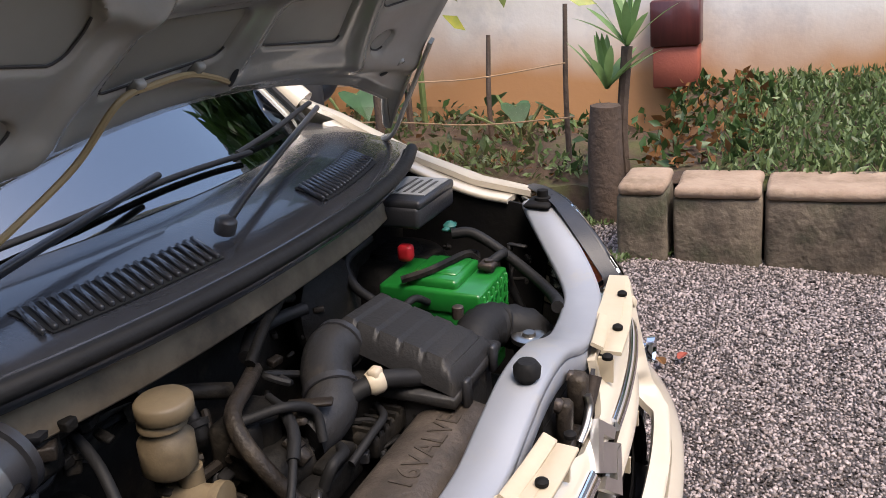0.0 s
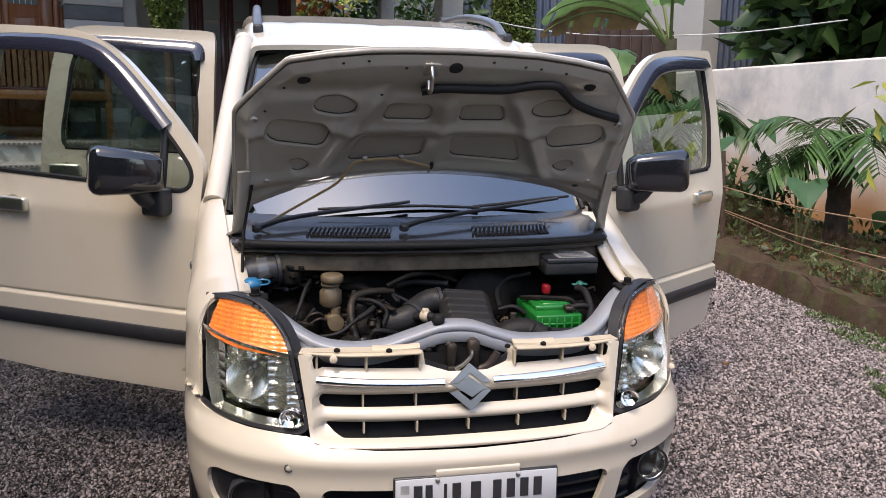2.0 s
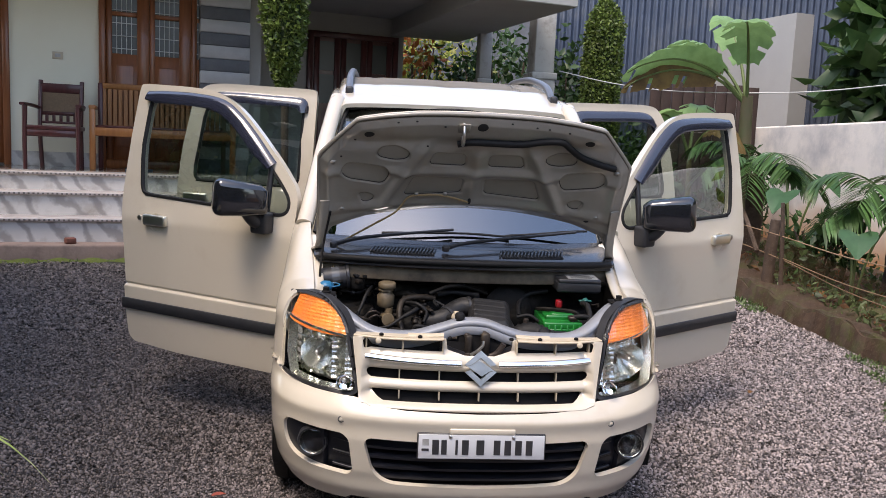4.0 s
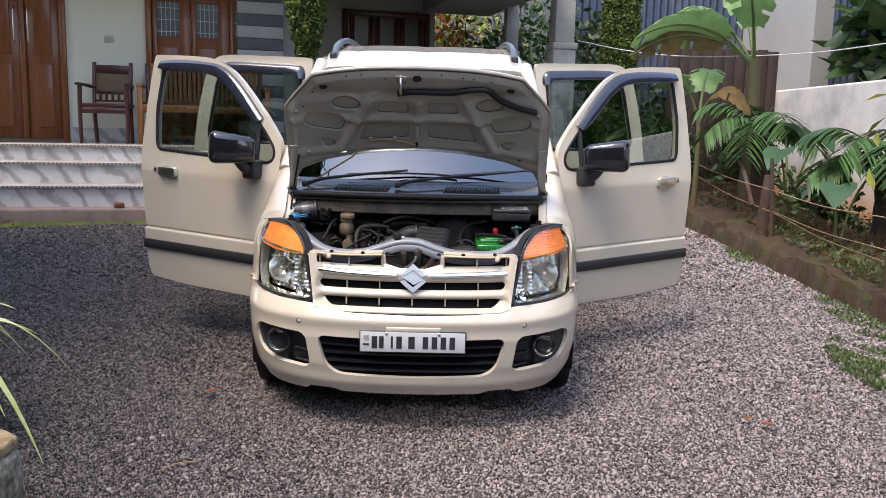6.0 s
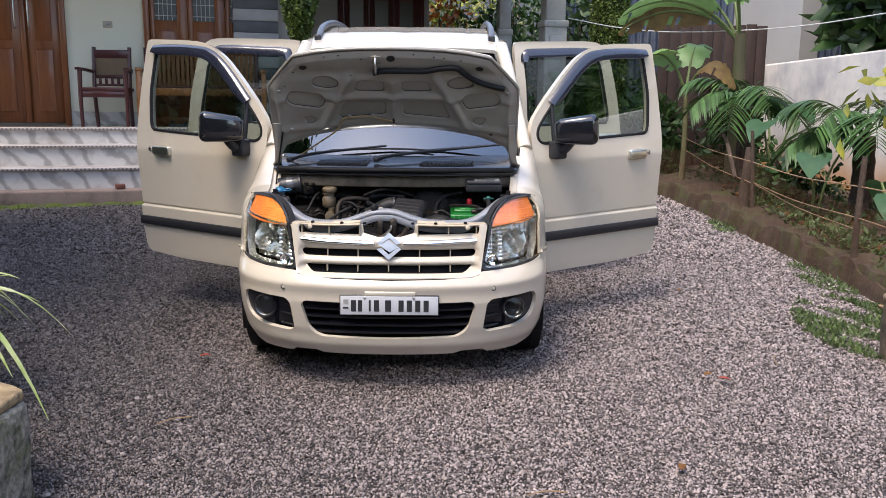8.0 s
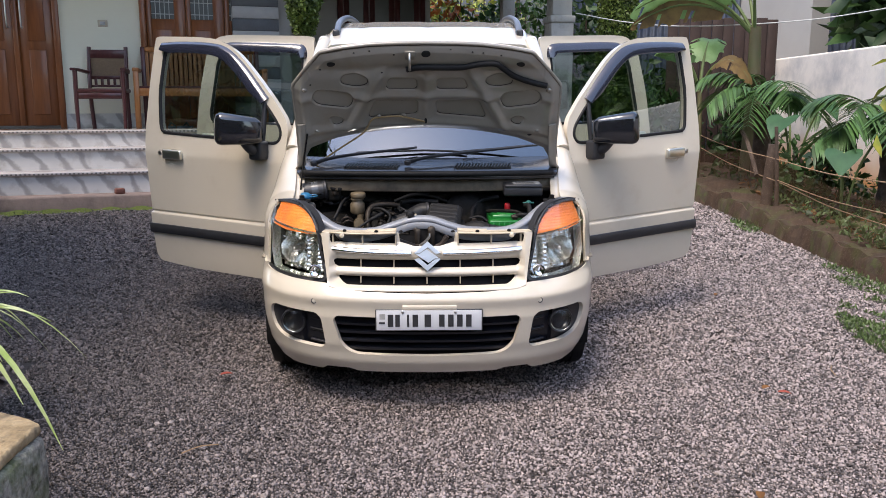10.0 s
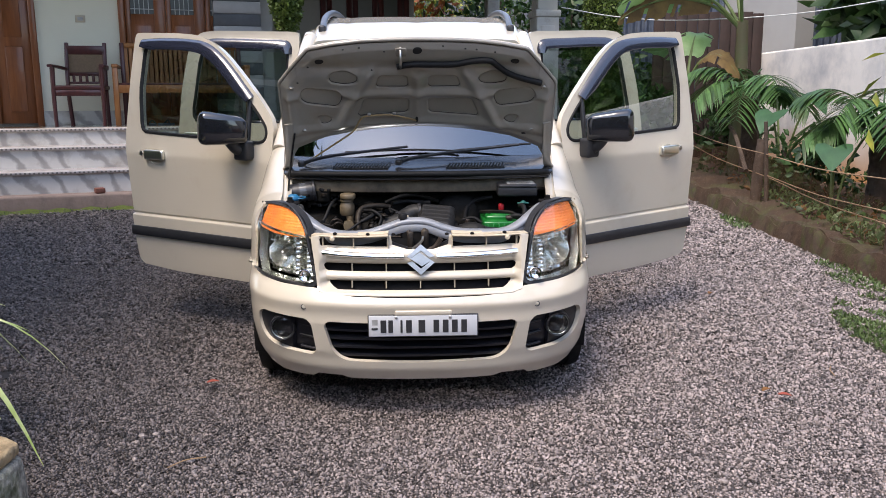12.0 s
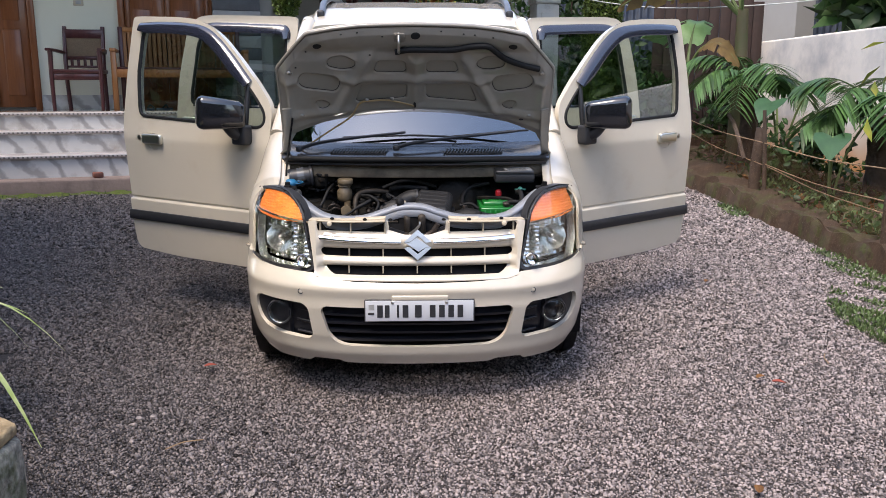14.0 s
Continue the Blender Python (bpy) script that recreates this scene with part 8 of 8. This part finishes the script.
def weeds(n, cx, cy, rx, ry, size, name, label):
    a, r = RNG.random(n) * 2 * math.pi, np.sqrt(RNG.random(n))
    p = np.stack([cx + rx * r * np.cos(a), cy + ry * r * np.sin(a), np.zeros(n)], 1)
    keep = np.sin(p[:, 0] * 9) + np.sin(p[:, 1] * 7 + 1) + np.sin(p[:, 0] * 21 + p[:, 1] * 13) > -0.5
    p = p[keep]
    p[:, 2] = p[:, 1] * TILT + 0.008
    tagged(leaves_mesh(name, p, size, L_GRASS, None, "", 0.35, 0.9), label, "weeds", kind="stuff")


weeds(9000, 2.70, 0.85, 0.44, 0.74, 0.031, "weeds", "low green weeds growing through the gravel")
weeds(900, 2.85, 2.0, 0.15, 0.45, 0.03, "weeds", "low green weeds growing through the gravel")
weeds(500, 2.75, 3.9, 0.12, 0.35, 0.045, "weeds", "low green weeds growing through the gravel")
thing("fallen_stick", tube(bmesh.new(), [(2.86, 1.25, 0.11), (2.9, 1.05, 0.115), (2.93, 0.85, 0.12)], 0.012, 6), ROPE, "pale fallen stick lying in the weeds", "stick")

# ---- retaining wall of old blocks, with grass behind ----
def rough_block(x0, x1, y0, y1, z0, z1, amp=0.012):
    bm = obox(x0, x1, y0, y1, z0, z1, 0.02, 2)
    bmesh.ops.subdivide_edges(bm, edges=[e for e in bm.edges if e.calc_length() > 0.12], cuts=3, use_grid_fill=True)
    for v in bm.verts:
        v.co += Vector(noise.noise_vector(v.co * 7)) * amp
    return bm


rw = root("retaining_wall", Matrix(), "low wall of weathered laterite blocks with pinkish tops", "wall", kind="structure")
for y0, y1, x0, top in ((0.30, 0.51, 2.46, 0.365), (-0.08, 0.275, 2.49, 0.345), (-0.72, -0.09, 2.51, 0.335), (-1.6, -0.73, 2.53, 0.33), (-2.4, -1.61, 2.55, 0.32)):
    bl = part("block", rough_block(x0, x0 + 0.28, y0, y1, -0.2, top - 0.045), CONCRETE, rw)
    part("cap", rough_block(x0 - 0.012, x0 + 0.30, y0 + 0.004, y1 - 0.004, top - 0.05, top, 0.006), CAPSTONE, bl)
thing("lawn_bank", panel(lambda x, y: (x, y, 0.29 + 0.10 * (x - 2.7) + 0.02 * np.sin(x * 9 + y * 7)), np.linspace(2.7, 4.6, 14), np.linspace(-4, 0.45, 20), None, 0), SOIL, "soil bank behind the block wall", "bank", kind="structure")
n = 11000
pts = np.stack([RNG.uniform(2.76, 4.5, n), RNG.uniform(-2.2, 0.18, n), np.zeros(n)], 1)
pts[:, 1] -= 0.35 * RNG.random(n) ** 3
pts[:, 2] = 0.29 + 0.10 * (pts[:, 0] - 2.7) + 0.05 * RNG.random(n)
tagged(leaves_mesh("grass", pts, 0.055, L_GRASS, None, "", 0.3, 1.2), "lush grass and weeds on the bank", "grass", kind="stuff")
n = 320
pts = np.stack([RNG.uniform(2.92, 4.5, n), RNG.uniform(-0.1, 0.5, n), np.zeros(n)], 1)
pts[:, 2] = 0.295 + 0.10 * (pts[:, 0] - 2.7) + 0.05 * RNG.random(n)
tagged(leaves_mesh("bank_weeds", pts, 0.07, L_DARK, None, "", 0.45, 0.8), "low dark weeds on the bare end of the bank", "weeds", kind="stuff")
n = 300
pts = np.stack([RNG.uniform(2.92, 4.5, n), RNG.uniform(-0.05, 0.5, n), np.zeros(n)], 1)
pts[:, 2] = 0.305 + 0.10 * (pts[:, 0] - 2.7) + 0.03 * RNG.random(n)
tagged(leaves_mesh("bank_litter", pts, 0.07, L_DRY, None, "", 0.6, 0.0), "dry leaves on the bare end of the bank", "leaf litter", kind="stuff")
# red niche in the wall
nic = root("red_niche", Matrix(), "red-oxide masonry niche with a dark opening on the boundary wall", "niche", kind="structure")
part("niche_body", obox(4.40, 4.56, 0.39, 0.67, 0.46, 0.72, 0.01, 1), REDPAINT, nic)
part("niche_hood", obox(4.38, 4.56, 0.38, 0.68, 0.72, 1.0, 0.01, 1), DARKWOOD, nic)

# ---- corner block and potted plant by the drive ----
cb = prism(bmesh.new(), [(-1.135, -0.915), (-1.42, -0.735), (-1.95, -0.40), (-2.4, -1.1), (-1.7, -2.0), (-1.115, -1.62), (-1.125, -1.25)], 0.40, Matrix.Translation((0, 0, -0.10 + 0.0)), 0.02)
bmesh.ops.subdivide_edges(cb, edges=[e for e in cb.edges if e.calc_length() > 0.1], cuts=4, use_grid_fill=True)
for v in cb.verts:
    v.co += Vector(noise.noise_vector(v.co * 8)) * 0.012 + Vector(noise.noise_vector(v.co * 30)) * 0.005
MOTTLED = mat("lichened_plaster", (0.40, 0.365, 0.30), 0.9, 0.0, (0.075, 0.068, 0.052), 24, bump=1.0, bscale=60, spread=0.28, dirt=(0.075, 0.10, 0.022), dirt_scale=5, dirt_amount=0.5)
thing("corner_block", cb, MOTTLED, "old weathered masonry block at the edge of the drive", "block")
cap = prism(bmesh.new(), [(-1.140, -0.925), (-1.42, -0.75), (-1.94, -0.42), (-2.38, -1.1), (-1.7, -1.98), (-1.125, -1.61), (-1.135, -1.25)], 0.035, Matrix.Translation((0, 0, 0.302)), 0.01)
bmesh.ops.subdivide_edges(cap, edges=[e for e in cap.edges if e.calc_length() > 0.1], cuts=4, use_grid_fill=True)
for v in cap.verts:
    v.co += Vector(noise.noise_vector(v.co * 9)) * 0.008
thing("block_cap", cap, mat("worn_tan_cement", (0.44, 0.33, 0.19), 0.9, 0.0, (0.24, 0.17, 0.09), 16, bump=0.9, bscale=50, spread=0.3, dirt=(0.12, 0.09, 0.055), dirt_scale=9, dirt_amount=0.4), "worn tan cement cap on the corner block", "cap")
sp = root("spider_plant", Matrix.Translation((-1.90, -0.22, gz(-0.2))), "spider plant with striped arching leaves in a white pot", "plant")
part("pot", lathe(bmesh.new(), [(0.13, 0), (0.17, 0.44), (0.185, 0.445), (0.185, 0.485), (0.165, 0.485), (0.16, 0.44), (0.001, 0.44)], 28), POTW, sp, "white plant pot")
for k in range(60):
    a, e = random.uniform(0, 2 * math.pi), radians(random.uniform(20, 75))
    part("leaf", blade(bmesh.new(), (0.03 * math.cos(a), 0.03 * math.sin(a), 0.45), (math.cos(a) * math.cos(e), math.sin(a) * math.cos(e), math.sin(e)), random.uniform(0.38, 0.66), 0.031, random.uniform(0.4, 1.15), 9, 0.4, 0.06), L_SPIDER, sp)
# small litter on the gravel
for k, (x, y, a) in enumerate(((1.47, 0.16, 20), (1.52, 0.12, -30), (1.10, -0.75, 60), (-0.95, 0.35, 10), (1.75, 1.6, 40), (0.35, 2.0, 80))):
    lf = blade(bmesh.new(), (0, 0, 0.02), (1, 0.2, 0.1), 0.055, 0.03, 0.1, 5, 0.5)
    thing("fallen_leaf", lf, L_DRY if k % 2 == 0 else mat("reddish_leaf%d" % k, (0.25, 0.05, 0.03), 0.7), "dry fallen leaf on the gravel", "leaf", Matrix.Translation((x, y, gz(y) + 0.01)) @ Matrix.Rotation(radians(a), 4, "Z"), "fallen leaves on the gravel")
for x, y, a in ((-0.85, -0.35, 35), (-0.62, 0.55, -20), (1.9, 0.4, 70), (0.6, -0.9, 10)):
    thing("twig", tube(bmesh.new(), [(-0.07, 0, 0.018), (0, 0.012, 0.022), (0.07, 0.0, 0.018)], 0.0025, 5), ROPE, "thin dry twig on the gravel", "twig", Matrix.Translation((x, y, gz(y))) @ Matrix.Rotation(radians(a), 4, "Z"), "twigs on the gravel")
thing("clothes_line", tube(bmesh.new(), [(1.84, 7.4, 2.40), (2.4, 6.9, 2.24), (3.0, 6.3, 2.14), (3.9, 5.4, 2.12), (4.6, 4.6, 2.2)], 0.006, 5, 6), WHITEM, "pale rope tied from a pillar to the wall", "rope")

# the larger loose stones nearest the walker, each its own piece of the drive
LOOSE = mat("loose_stone", (0.31, 0.262, 0.243), 0.3, 0.0, (0.17, 0.144, 0.134), 30, bump=0.25, bscale=120, rvar=0.15, vary=0.45)
random.seed(23)
stone_meshes = []
for k in range(6):
    sb = bmesh.new()
    bmesh.ops.create_icosphere(sb, subdivisions=1, radius=1.0)
    for v in sb.verts:
        v.co = Vector((v.co.x * random.uniform(0.85, 1.25), v.co.y * random.uniform(0.6, 0.95), v.co.z * random.uniform(0.45, 0.7))) * random.uniform(0.85, 1.1)
    me = bpy.data.meshes.new("stone")
    sb.to_mesh(me)
    sb.free()
    me.materials.append(LOOSE)
    stone_meshes.append(me)
drive = bpy.data.objects["ground"]
damp_shade(LOOSE, -0.7, 1.0, 0.44)
for k in range(290):
    x, y = random.uniform(-1.1, 2.0), random.uniform(-1.45, 0.0) - 0.15 * random.random()
    r = random.uniform(0.009, 0.016)
    st = new("stone", stone_meshes[k % 6])
    st.parent = drive
    st.matrix_basis = Matrix.Translation((x, y, gz(y) + r * 0.45)) @ Matrix.Rotation(random.uniform(0, 6.3), 4, "Z") @ Matrix.Rotation(random.uniform(-0.5, 0.5), 4, "X") @ Matrix.Scale(r, 4)

# gravel behind and beside the camera's way, coarser
outer = np.concatenate([packed(-4.2, 3.1, -6.0, -1.6, 0.036), packed(-4.2, -1.9, -1.6, 0.6, 0.035), packed(-4.2, -3.2, 0.6, 2.6, 0.035)])
osz = 0.019 * (0.72 + 0.62 * RNG.random(len(outer)) ** 2)
scatter_pieces("gravel", outer, osz, STONE, "loose crushed grey gravel stones, painted darker beside the house for shade and wet", "gravel")
